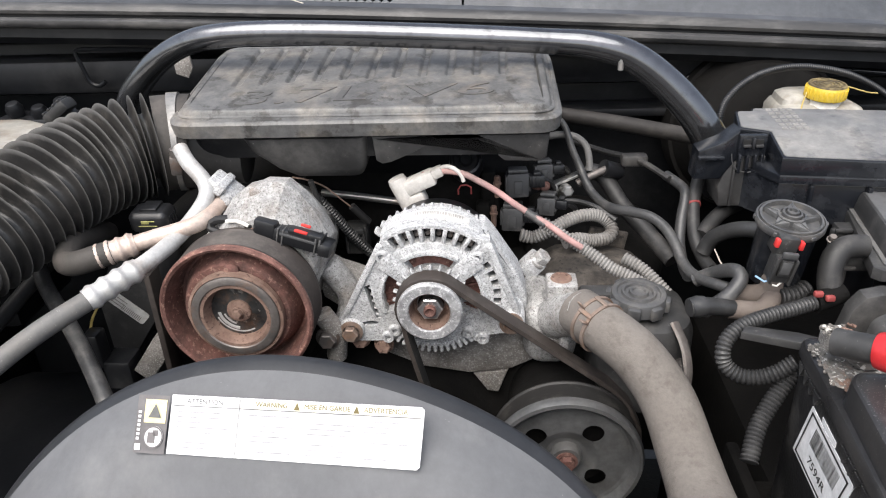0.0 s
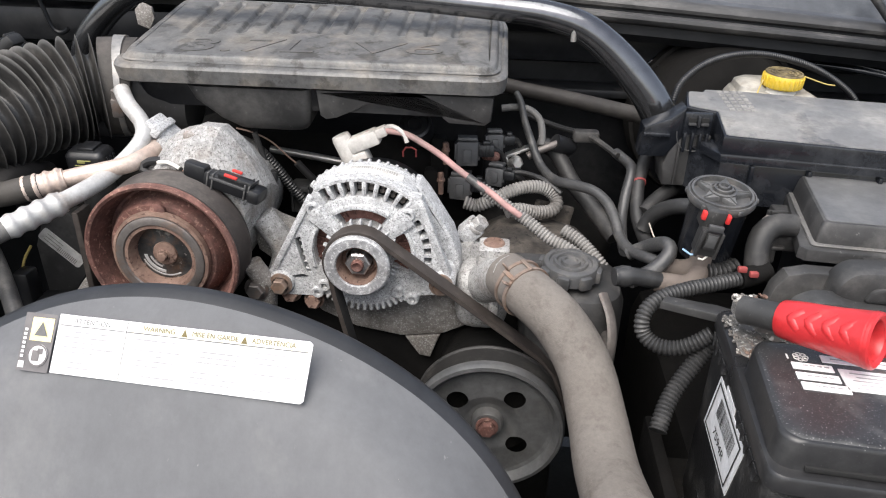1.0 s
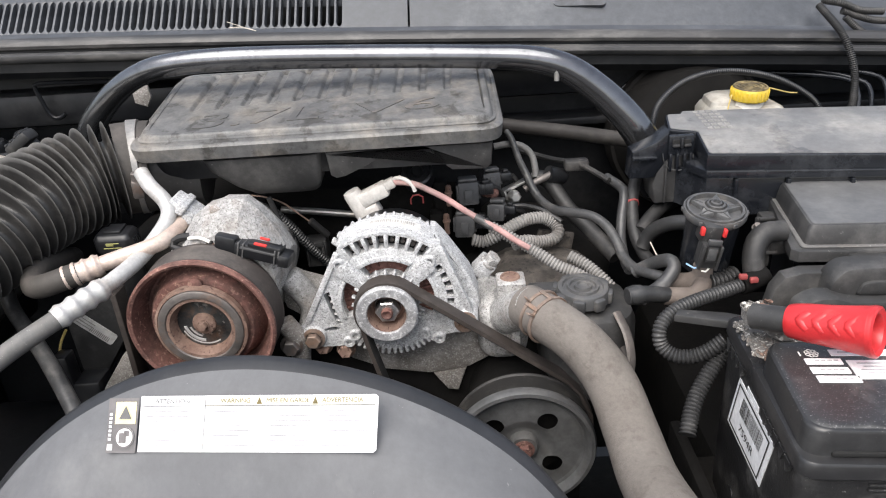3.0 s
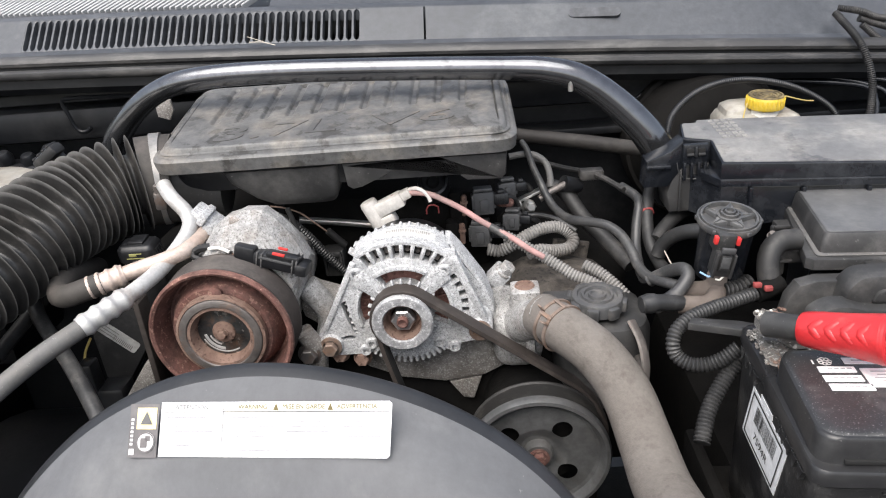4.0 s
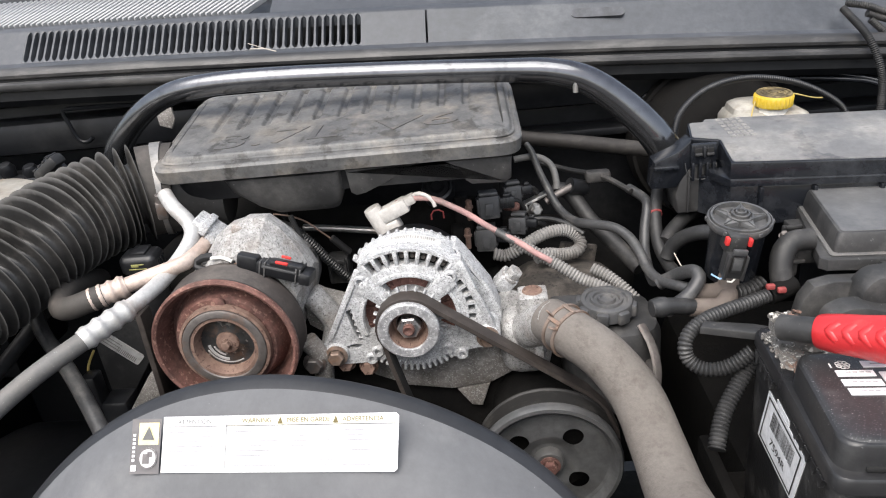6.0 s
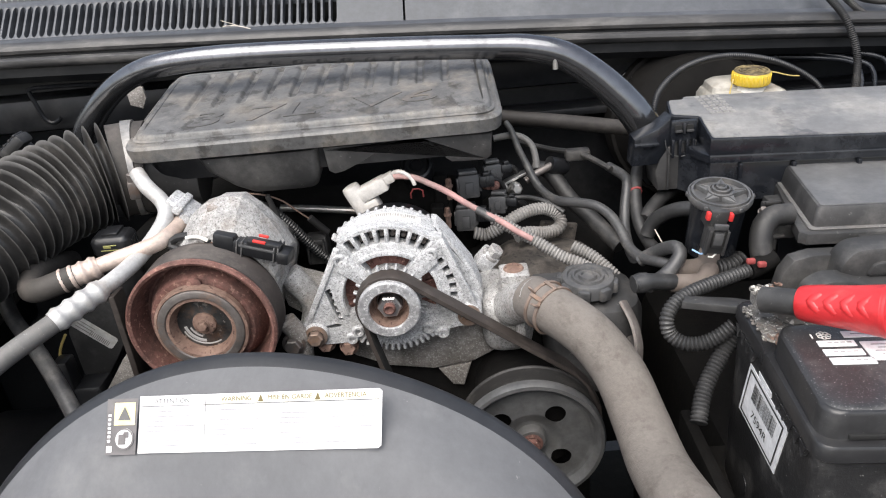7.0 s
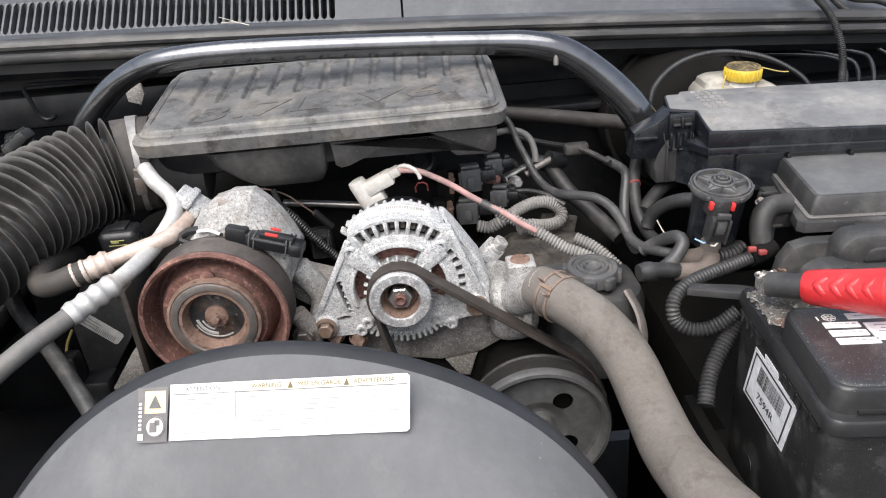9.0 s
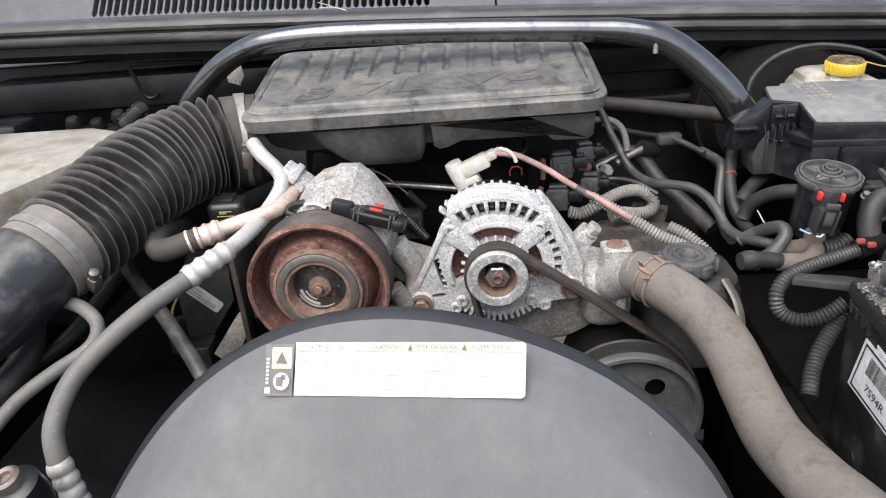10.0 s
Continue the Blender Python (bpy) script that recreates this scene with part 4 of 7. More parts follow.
part("shaft_end", lathe(B(), [(0.0058, 0.0200), (0.0058, 0.0255), (0.0044, 0.0268), (0.0030, 0.0258), (0, 0.0240)], AF, 16), M_rust, alt)
for c in ((-0.079, -0.036, 0.003), (0.074, -0.026, 0.003)):
    part("bolt", hexbolt(B(), AF @ Matrix.Translation(c), 0.0078, 0.009, 1.45, 0.3), M_clampr, alt, "weathered brown flange bolt")

# rusty studs beside the alternator foot
for i, c in enumerate(((-0.073, 0.615, 0.846), (-0.050, 0.612, 0.842))):
    bm = tube(B(), [c, (c[0], c[1] + 0.05, c[2] + 0.002)], 0.009, 14)
    hexbolt(bm, aim(c, (0, -1, 0.1)), 0.0075, 0.010, 1.3)
    solo("stud_bolt", bm, M_rust_br, "orange rusty stud bolt below the alternator", "bolt", "rusty studs")

# ---- alternator plug and its cable ----
plug = thing("cable_plug", "dirty white plug on the alternator output stud", "connector", (-0.026, 0.725, 0.945))
PM = at(-0.029, 0.722, 0.959) @ Matrix.Rotation(radians(-24), 4, "Y")
bm = lathe(B(), [(0, -0.022), (0.010, -0.022), (0.010, 0.010), (0.009, 0.014), (0.0, 0.0145)], PM @ Matrix.Translation((-0.008, 0, 0.004)), 20)
part("cap", bm, M_plug, plug)
bm = box(B(), (0.013, 0, 0.004), (0.034, 0.018, 0.016), 0.003, PM)
box(bm, (0.032, 0, 0.006), (0.016, 0.014, 0.010), 0.002, PM)
box(bm, (0.002, 0, -0.012), (0.020, 0.020, 0.016), 0.004, PM)
part("sleeve", bm, M_plug, plug)
bm = tube(B(), [(-0.003, 0.722, 0.977), (0.007, 0.720, 0.985), (0.016, 0.716, 0.985), (0.024, 0.714, 0.979), (0.027, 0.713, 0.971)], 0.0022, 8)
part("clip", bm, M_plug, plug)
cab = thing("alternator_cable", "faded red cable in a pale corrugated sleeve", "cable", (0.1, 0.69, 0.85))
part("wire", tube(B(), [(-0.016, 0.722, 0.975), (0.004, 0.720, 0.980), (0.025, 0.716, 0.979), (0.043, 0.713, 0.971), (0.061, 0.710, 0.961), (0.079, 0.705, 0.949), (0.096, 0.699, 0.9395), (0.113, 0.691, 0.9315), (0.131, 0.683, 0.9205), (0.146, 0.681, 0.9110)], 0.0033, 10), M_pink, cab)
part("tape_wrap", tube(B(), [(0.090, 0.7015, 0.942), (0.100, 0.698, 0.9365), (0.110, 0.693, 0.931)], 0.0046, 12, 0.003), M_greyhose, cab, "frayed grey tape wrap")
part("sleeve", tube(B(), [(0.106, 0.697, 0.932), (0.115, 0.695, 0.927), (0.131, 0.690, 0.918), (0.147, 0.685, 0.909), (0.161, 0.679, 0.901), (0.176, 0.673, 0.892), (0.192, 0.668, 0.886), (0.209, 0.662, 0.878)], 0.0058, 12, ridge=(0.0036, 0.0015)), M_loom_lt, cab)

# ---- belt ----
def belt_path():
    """Up to the alternator pulley, over it, and down to the steering pump's pulley."""
    out = [(0.012, 0.72), (-0.008, 0.80), (-0.0225, 0.862)]
    out += [(AX + 0.0305 * math.cos(radians(a)), AZ + 0.0305 * math.sin(radians(a))) for a in (212, 196, 180, 160, 140, 120, 100, 80, 65, 56)]
    c, r = (0.1245, 0.7575), 0.0715
    out += [(c[0] + r * math.cos(radians(a)), c[1] + r * math.sin(radians(a))) for a in (52, 35, 15, -5, -25, -50)]
    return out


bp = belt_path()


def lean(i):
    """The long run drifts forward to the pump's pulley."""
    return 0.016 * min(1.0, max(0.0, (i - 12) / 3))


bm = B()
rows = []
for i, (x, z) in enumerate(bp):
    a, b = bp[max(i - 1, 0)], bp[min(i + 1, len(bp) - 1)]
    d = Vector((b[0] - a[0], b[1] - a[1])).normalized()
    nx, nz = -d.y, d.x
    rows.append([bm.verts.new((x + nx * o, y, z + nz * o)) for o, y in ((0.002, 0.582 - lean(i)), (0.0024, 0.5835 - lean(i)), (0.0024, 0.5985 - lean(i)), (0.002, 0.600 - lean(i)), (-0.002, 0.600 - lean(i)), (-0.002, 0.582 - lean(i)))])
for p, q in zip(rows, rows[1:]):
    for k in range(6):
        bm.faces.new((p[k], p[(k + 1) % 6], q[(k + 1) % 6], q[k]))
belt = thing("drive_belt", "worn brown-black drive belt over the alternator pulley", "belt", (0.05, 0.59, 0.75))
part("belt_back", bm, M_belt, belt)
bm = B()
rows = []
for i, (x, z) in enumerate(bp):
    a, b = bp[max(i - 1, 0)], bp[min(i + 1, len(bp) - 1)]
    d = Vector((b[0] - a[0], b[1] - a[1])).normalized()
    # six ribs along the inner side
    rows.append([bm.verts.new((x + d.y * (0.0018 + 0.0016 * (k % 2)), 0.5825 + 0.00142 * k - lean(i), z - d.x * (0.0018 + 0.0016 * (k % 2)))) for k in range(13)])
for p, q in zip(rows, rows[1:]):
    for k in range(12):
        bm.faces.new((p[k], q[k], q[k + 1], p[k + 1]))
part("belt_ribs", bm, M_groove, belt, "dark ribbed inner side", crease=20)

# ---- steering pump: pulley, reservoir, cap ----
pump = thing("steering_pump", "black power steering pump with pressed pulley and cap", "pump", (0.14, 0.60, 0.69))
PMX = at(0.1245, 0.545, 0.7575, FRONT)
bm = B()
NA = 180
RR = [0.013 + 0.0015 * i for i in range(31)]
HOLES = [(0.0372 * math.cos(radians(a)), 0.0372 * math.sin(radians(a))) for a in (50, 140, 230, 320)]


def dish(r):
    return -0.010 + 0.006 * min(1.0, max(0.0, (r - 0.018) / 0.012))


for back in (0.0, -0.002):
    g = []
    for r in RR:
        row = []
        for k in range(NA):
            x, y = r * math.cos(2 * math.pi * k / NA), r * math.sin(2 * math.pi * k / NA)
            for hx, hy in HOLES:
                d = math.hypot(x - hx, y - hy)
                if 0.0080 < d < 0.0102:
                    x, y = hx + (x - hx) * 0.0102 / d, hy + (y - hy) * 0.0102 / d
            row.append(bm.verts.new(PMX @ Vector((x, y, dish(math.hypot(x, y)) + back))))
        g.append(row)
    for p, q, r in zip(g, g[1:], RR):
        for k in range(NA):
            t = 2 * math.pi * (k + 0.5) / NA
            cx, cyy = (r + 0.00075) * math.cos(t), (r + 0.00075) * math.sin(t)
            if all(math.hypot(cx - hx, cyy - hy) > 0.0091 for hx, hy in HOLES):
                bm.faces.new((p[k], p[(k + 1) % NA], q[(k + 1) % NA], q[k]))
lathe(bm, [(0.0575, -0.004), (0.061, -0.003), (0.0635, 0.003), (0.066, 0.0055), (0.0695, 0.005), (0.0715, 0.001), (0.071, -0.004), (0.068, -0.006)], PMX, NA)
part("groove_band", lathe(B(), [(0.0675, -0.0055)] + [(0.0695 - 0.0060 * (i % 2), -0.007 - 0.0018 * i) for i in range(11)] + [(0.0710, -0.0265), (0.0705, -0.0285), (0.066, -0.029)], PMX, 90), M_groove, pump, "dark ribbed belt grooves", crease=20)
bmesh.ops.remove_doubles(bm, verts=bm.verts, dist=0.0003)
part("pulley", bm, M_pulley, pump)
part("shaft_boss", lathe(B(), [(0.0, 0.0), (0.013, 0.0), (0.0145, -0.003), (0.0145, -0.02)], PMX, 40), M_pulley, pump)
part("pump_body", lathe(B(), [(0.0, -0.02), (0.05, -0.022), (0.055, -0.05), (0.05, -0.12), (0, -0.12)], PMX, 32), M_block, pump)
part("shaft_nut", hexbolt(B(), PMX @ Matrix.Translation((0, 0, 0.0005)), 0.0078, 0.008), M_rust, pump, "rusty shaft nut")
bm = prism(B(), rounded(0.150, 0.588, 0.246, 0.690, 0.034), 0.78, 0.872, Matrix.Identity(4), 0.014)
box(bm, (0.156, 0.634, 0.884), (0.034, 0.020, 0.014), 0.004)
part("reservoir", bm, M_tub, pump, "dusty brown-black reservoir")
CM = aim((0.193, 0.625, 0.878), (0.02, -0.06, 1))
bm = lathe(B(), [(0.018, 0), (0.0265, 0.002), (0.0265, 0.012), (0.025, 0.0150), (0.0225, 0.0160), (0.0205, 0.0160), (0.0195, 0.0140), (0.0165, 0.0140), (0.0155, 0.0165), (0.0135, 0.0165), (0.0125, 0.0140), (0.0095, 0.0140), (0.0085, 0.0170), (0.0065, 0.0170), (0.0055, 0.0150), (0, 0.0150)], CM, 40)
pcap = part("cap", bm, M_coil, pump, "dusty black screw cap")
bits("lug", box(B(), (0, 0, 0), (0.008, 0.0125, 0.013), 0.0025), M_coil, pcap, [CM @ Matrix.Rotation(radians(k * 45 + 10), 4, "Z") @ Matrix.Translation((0.0262, 0, 0.007)) for k in range(8)])
bm = tube(B(), [(0.222, 0.598, 0.876), (0.228, 0.580, 0.864), (0.230, 0.566, 0.848), (0.228, 0.558, 0.832)], 0.005, 8, flat=0.6)
tube(bm, [(0.228, 0.562, 0.838), (0.229, 0.60, 0.835)], 0.005, 10)
part("bracket", bm, M_worn, pump, "pale corroded bracket edge")

rb = thing("hose_stay", "small rusty bracket under the radiator hose", "bracket", (0.162, 0.62, 0.78))
part("plate", prism(B(), [(-0.014, 0.010), (0.010, 0.014), (0.014, -0.004), (0.006, -0.020), (-0.002, -0.018), (-0.004, -0.004), (-0.015, -0.002)], 0, 0.004, at(0.160, 0.622, 0.803, FRONT), 0.001), M_rust, rb)
part("bolt", hexbolt(B(), at(0.158, 0.618, 0.806, FRONT), 0.005, 0.006), M_worn, rb)

# ---- coolant outlet and radiator hose ----
out = thing("coolant_outlet", "corroded cast coolant outlet with a rusty threaded port", "coolant outlet", (0.11, 0.63, 0.83))
bm = stack(B(), [(0.107, 0.613), (0.1355, 0.613), (0.1355, 0.640), (0.107, 0.640)], [(-0.003, 0.868), (-0.0025, 0.884), (0.0, 0.888), (0.0, 0.9045), (0.0012, 0.9058)], Matrix.Identity(4), 0.002)
box(bm, (0.112, 0.634, 0.848), (0.052, 0.052, 0.066), 0.019, None, 4)
box(bm, (0.124, 0.611, 0.858), (0.010, 0.020, 0.050), 0.004, at(0, 0, 0))
tube(bm, [(0.110, 0.634, 0.856), (0.124, 0.604, 0.880), (0.140, 0.576, 0.899)], 0.0200, 18)
tube(bm, [(0.10, 0.66, 0.86), (0.09, 0.69, 0.85)], 0.028, 14)
part("casting", bm, M_castmid, out)
bm = lathe(B(), [(0.0105, 0), (0.0092, 0.0022), (0.0074, 0.0022), (0.0066, 0.0010), (0, 0.0012)], at(0.121, 0.628, 0.9055), 20)
part("port", bm, M_rust_br, out, "rusty threaded port")
hosep = [(0.134, 0.588, 0.894), (0.150, 0.562, 0.895), (0.178, 0.540, 0.880), (0.200, 0.515, 0.855), (0.210, 0.475, 0.831), (0.213, 0.425, 0.825), (0.2185, 0.365, 0.836), (0.233, 0.300, 0.842), (0.25, 0.230, 0.80)]
hose = thing("radiator_hose", "thick dusty grey-brown upper radiator hose", "hose", (0.2, 0.45, 0.70))
part("hose_wall", tube(B(), hosep, lambda u: 0.0216 + 0.0022 * min(1, u * 2.2), 32, 0.006), M_hose, hose)
HC = aim((0.1475, 0.5665, 0.8945), (0.55, -0.80, -0.10))
up = HC.to_3x3().inverted() @ Vector((-0.15, -0.45, 0.90))
HC = HC @ Matrix.Rotation(math.atan2(up.y, up.x), 4, "Z")           # local x points up and to the front
bm = B()
for h in (-0.0062, 0.0062):
    lathe(bm, [(0.0222, h - 0.0016), (0.0240, h - 0.0016), (0.0243, h), (0.0240, h + 0.0016), (0.0222, h + 0.0016)], HC, 40)
cl = part("hose_clamp", bm, M_clampr, hose, "rusty spring clamp")
bm = B()
for a in (-24, 20):
    box(bm, (0, 0, 0), (0.0016, 0.0042, 0.0155), 0.0006, HC @ Matrix.Rotation(radians(a), 4, "Z") @ Matrix.Translation((0.0243, 0, 0)), 1)
part("clamp_bridge", bm, M_clampr, cl)
for a, h in ((14, -0.0062), (34, 0.0062)):
    bm = box(B(), (0, 0, 0), (0.0095, 0.0018, 0.0052), 0.0007, HC @ Matrix.Rotation(radians(a), 4, "Z") @ Matrix.Translation((0.0275, 0, h)), 1)
    part("clamp_ear", bm, M_clampr, cl)
part("scuff", box(B(), (0, 0, 0), (0.0016, 0.0016, 0.0062), 0.0005, at(0.1570, 0.5370, 0.8810) @ Matrix.Rotation(radians(-14), 4, "Y"), 1), M_block, hose, "small dark nick in the rubber")

# ---- compressor ----
CX, CZ = -0.173, 0.903
comp = thing("ac_compressor", "corroded compressor with a rusty clutch pulley", "compressor", (CX, 0.66, 0.83))
CB = at(CX, 0.565, CZ, FRONT)
CF = CB @ Matrix.Diagonal((0.975, 0.975, 1, 1))
bm = lathe(B(), [(0.056, -0.028), (0.060, -0.026), (0.0655, -0.004), (0.0665, 0.001), (0.069, 0.0025), (0.0712, 0.001), (0.0715, -0.003)], CF, 80)
part("rim", bm, M_rust, comp)
bm = lathe(B(), [(0.0715, -0.003)] + [(0.0712 - 0.0014 * (i % 2), -0.005 - 0.0018 * i) for i in range(16)] + [(0.0715, -0.034), (0.0715, -0.037), (0.06, -0.038)], CF, 80)
part("groove_band", bm, M_belt, comp, "dusty grooved pulley band")
bm = lathe(B(), [(0.058, -0.028), (0.053, -0.016), (0.0505, -0.008), (0.049, -0.006), (0.043, -0.006), (0.0415, -0.003), (0.0405, 0.0005), (0.038, 0.001)], CF, 80)
part("clutch_plate", bm, M_rust, comp, "red-brown rusty clutch plate")
part("boss", lathe(B(), [(0, -0.006), (0.007, -0.006), (0.007, -0.003), (0.005, -0.002), (0, -0.002)], CF @ Matrix.Translation((0.002, 0.045, 0.0005)), 20), M_rust, comp)
part("step_ring", lathe(B(), [(0.0450, -0.004), (0.0445, 0.0012), (0.0418, 0.0020), (0.0412, 0.0010)], CF, 64), M_rust_br, comp, "bright rust ring")
part("ring", lathe(B(), [(0.0414, -0.002), (0.0410, 0.0028), (0.0395, 0.0036), (0.0340, 0.0036), (0.0328, 0.002)], CF, 64), M_worn, comp, "worn grey steel ring")
part("inner_ring", lathe(B(), [(0.0330, 0.0024), (0.0300, 0.0024), (0.0280, -0.002), (0.0268, -0.008), (0.0262, -0.0095)], CF, 64), M_rust_br, comp, "bright rust ring")
hub = part("hub", lathe(B(), [(0.0270, -0.009), (0.016, -0.0095), (0.0135, -0.0085), (0.0, -0.0085)], CF, 48), M_hubdark, comp, "dark polished hub plate")
for r0, r1, a0, a1 in ((0.0185, 0.0215, 188, 262), (0.0140, 0.0165, 196, 250), (0.0225, 0.0240, 200, 300)):
    part("polished_arc", sector(B(), r0, r1, a0, a1, -0.0098, -0.0089, CF, None, 0.0002), M_alu, hub, "bright polished streak")
bm = lathe(B(), [(0.0118, -0.0088), (0.0112, -0.0070), (0.0085, -0.0055), (0.006, -0.005), (0, -0.005)], CF, 30)
part("washer", bm, M_rust_br, comp)
part("centre_bolt", hexbolt(B(), CF @ Matrix.Translation((0, 0, -0.005)), 0.0046, 0.0055, 1.25), M_rust_br, comp, "rusty centre bolt")
# body
bm = lathe(B(), [(0.055, -0.036), (0.060, -0.04), (0.062, -0.055), (0.062, -0.13), (0.058, -0.185), (0.05, -0.195), (0, -0.195)], CF, 40)
part("barrel", bm, M_castmid, comp)
# angular housing on top, its front drawn down to the pulley
crown = [(-0.050, 0.030), (-0.042, 0.050), (-0.024, 0.068), (-0.011, 0.086), (0.003, 0.096), (0.014, 0.0985), (0.021, 0.1015), (0.041, 0.1005), (0.053, 0.089), (0.062, 0.076), (0.069, 0.062), (0.076, 0.044), (0.068, 0.012), (0.030, 0.005)]
bm = B()
rings = []
for h, k, dz in ((-0.040, 0.86, -0.010), (-0.050, 0.95, -0.005), (-0.068, 1.0, 0.0), (-0.086, 1.0, -0.002), (-0.125, 0.92, -0.018), (-0.150, 0.80, -0.030)):
    rings.append([bm.verts.new(CB @ Vector((x * k, z * k + dz, h))) for x, z in crown])
for p, q in zip(rings, rings[1:]):
    for a in range(len(crown)):
        bm.faces.new((p[a], p[(a + 1) % len(crown)], q[(a + 1) % len(crown)], q[a]))
bm.faces.new(rings[0])
bm.faces.new(rings[-1][::-1])
part("body", bm, M_castmid, comp, crease=10)
part("top_pad", box(B(), (0.014, 0.0965, -0.070), (0.020, 0.006, 0.026), 0.0015, CF @ Matrix.Rotation(radians(-3), 4, "Z")), M_pad, comp, "brown-stained flat pad")
part("side_lug", box(B(), (-0.026, 0.052, -0.052), (0.014, 0.022, 0.016), 0.003, CF @ Matrix.Rotation(radians(20), 4, "Z")), M_castmid, comp)
bits("bolt_boss", lathe(B(), [(0, 0.004), (0.0062, 0.004), (0.0072, 0.0), (0.0072, -0.02)], Matrix.Identity(4), 16), M_castmid, comp,
     [CB @ Matrix.Translation((x, z, -0.045)) for x, z in ((0.054, 0.058), (0.060, 0.022), (-0.030, 0.052))])
bm = prism(B(), [(0.052, 0.010), (0.075, -0.005), (0.110, -0.018), (0.112, -0.045), (0.080, -0.045), (0.060, -0.03)], -0.12, -0.08, CF, 0.005)
tube(bm, [(CX + 0.068, 0.60, CZ - 0.02), (CX + 0.078, 0.605, CZ - 0.045), (CX + 0.075, 0.61, CZ - 0.075)], 0.010, 12)
part("bracket", bm, M_cast_dull, comp)
part("bolt", hexbolt(B(), at(CX + 0.072, 0.598, CZ - 0.045, FRONT), 0.0085, 0.010, 1.4), M_worn, comp)
FBM = at(-0.2065, 0.668, 0.980) @ Matrix.Rotation(radians(42), 4, "Y")
bm = box(B(), (0, 0, 0), (0.036, 0.030, 0.024), 0.003, FBM)
box(bm, (-0.004, -0.004, 0.010), (0.008, 0.034, 0.012), 0.002, FBM)
lathe(bm, [(0, 0.006), (0.005, 0.006), (0.006, 0.004), (0.006, -0.004)], FBM @ Matrix.Translation((0.006, -0.013, 0.004)) @ FRONT, 14)
part("fitting_block", bm, M_cast, comp, "pale machined pipe fitting block")
conn = thing("compressor_connector", "black electrical connector with a red locking clip", "connector", (-0.125, 0.60, 0.93))
KM = at(-0.119, 0.602, 0.963) @ Matrix.Rotation(radians(14), 4, "Y") @ Matrix.Rotation(radians(-8), 4, "Z") @ Matrix.Diagonal((0.95, 0.85, 0.82, 1))
bm = box(B(), (0, 0, 0), (0.050, 0.020, 0.018), 0.003, KM)
box(bm, (-0.030, 0.0, 0.002), (0.022, 0.022, 0.022), 0.003, KM)
box(bm, (0.010, -0.004, 0.009), (0.034, 0.012, 0.008), 0.002, KM)
box(bm, (0.030, 0.0, -0.002), (0.014, 0.024, 0.016), 0.004, KM)
part("shell", bm, M_black, conn)
bits("rib", box(B(), (0, 0, 0), (0.0016, 0.0225, 0.0195), 0.0005, None, 1), M_coil, conn, [KM @ at(x, 0, 0) for x in (-0.016, -0.011, 0.0215, 0.0255)])
part("latch_bar", box(B(), (0.004, -0.0105, 0.004), (0.036, 0.002, 0.003), 0.0006, KM), M_coil, conn)
bm = box(B(), (0.006, -0.009, 0.0125), (0.013, 0.0035, 0.003), 0.0008, KM)
box(bm, (0.006, 0.005, 0.0135), (0.010, 0.003, 0.003), 0.0008, KM)
part("locking_clip", bm, M_redclip, conn)
bm = tube(B(), [(-0.160, 0.606, 0.970), (-0.182, 0.616, 0.974), (-0.200, 0.621, 0.971), (-0.205, 0.619, 0.964), (-0.187, 0.610, 0.961), (-0.165, 0.604, 0.964)], 0.004, 8)
part("pigtail", bm, M_cable, conn)
part("pigtail", tube(B(), [(-0.162, 0.602, 0.974), (-0.172, 0.604, 0.978), (-0.184, 0.608, 0.976)], 0.0018, 6), M_neck, conn)
part("tab", lathe(B(), [(0, 0.0022), (0.0088, 0.0020), (0.0096, 0.0008), (0.0096, -0.002)], aim((-0.168, 0.604, 0.9665), (-0.15, -0.75, 0.65)) @ Matrix.Diagonal((1.15, 0.8, 1, 1)), 20), M_rust_br, conn, "rusty brown lug")

# ---- air conditioning lines ----
hp = thing("ac_discharge_line", "silver pipe crimped onto a grey rubber hose", "pipe", (-0.27, 0.52, 0.80))
part("pipe", tube(B(), [(-0.252, 0.690, 1.018), (-0.240, 0.676, 1.008), (-0.222, 0.662, 0.995), (-0.2155, 0.648, 0.985), (-0.221, 0.628, 0.973), (-0.233, 0.600, 0.961), (-0.243, 0.568, 0.957), (-0.251, 0.550, 0.955)], 0.0078, 16, 0.004), M_alu, hp)
part("ferrule", tube(B(), [(-0.247, 0.556, 0.956), (-0.262, 0.536, 0.951), (-0.277, 0.519, 0.9455)], lambda u: 0.0094 + 0.0016 * abs(math.sin(u * 12.57)) ** 3, 24, 0.0009), M_alu, hp, "crimped aluminium ferrule")
part("rubber", tube(B(), [(-0.272, 0.524, 0.947), (-0.305, 0.487, 0.934), (-0.336, 0.455, 0.915), (-0.354, 0.432, 0.897), (-0.364, 0.412, 0.871), (-0.363, 0.402, 0.845), (-0.360, 0.398, 0.82)], 0.0086, 16), M_hose2, hp)
part("ferrule", tube(B(), [(-0.363, 0.401, 0.846), (-0.357, 0.397, 0.82), (-0.352, 0.395, 0.79)], lambda u: 0.0090 + 0.0016 * abs(math.sin(u * 15.7)), 20, 0.0010), M_alu, hp, "crimped aluminium ferrule")
lp = thing("ac_suction_line", "tarnished coppery pipe crimped to a black hose", "pipe", (-0.28, 0.60, 0.80))
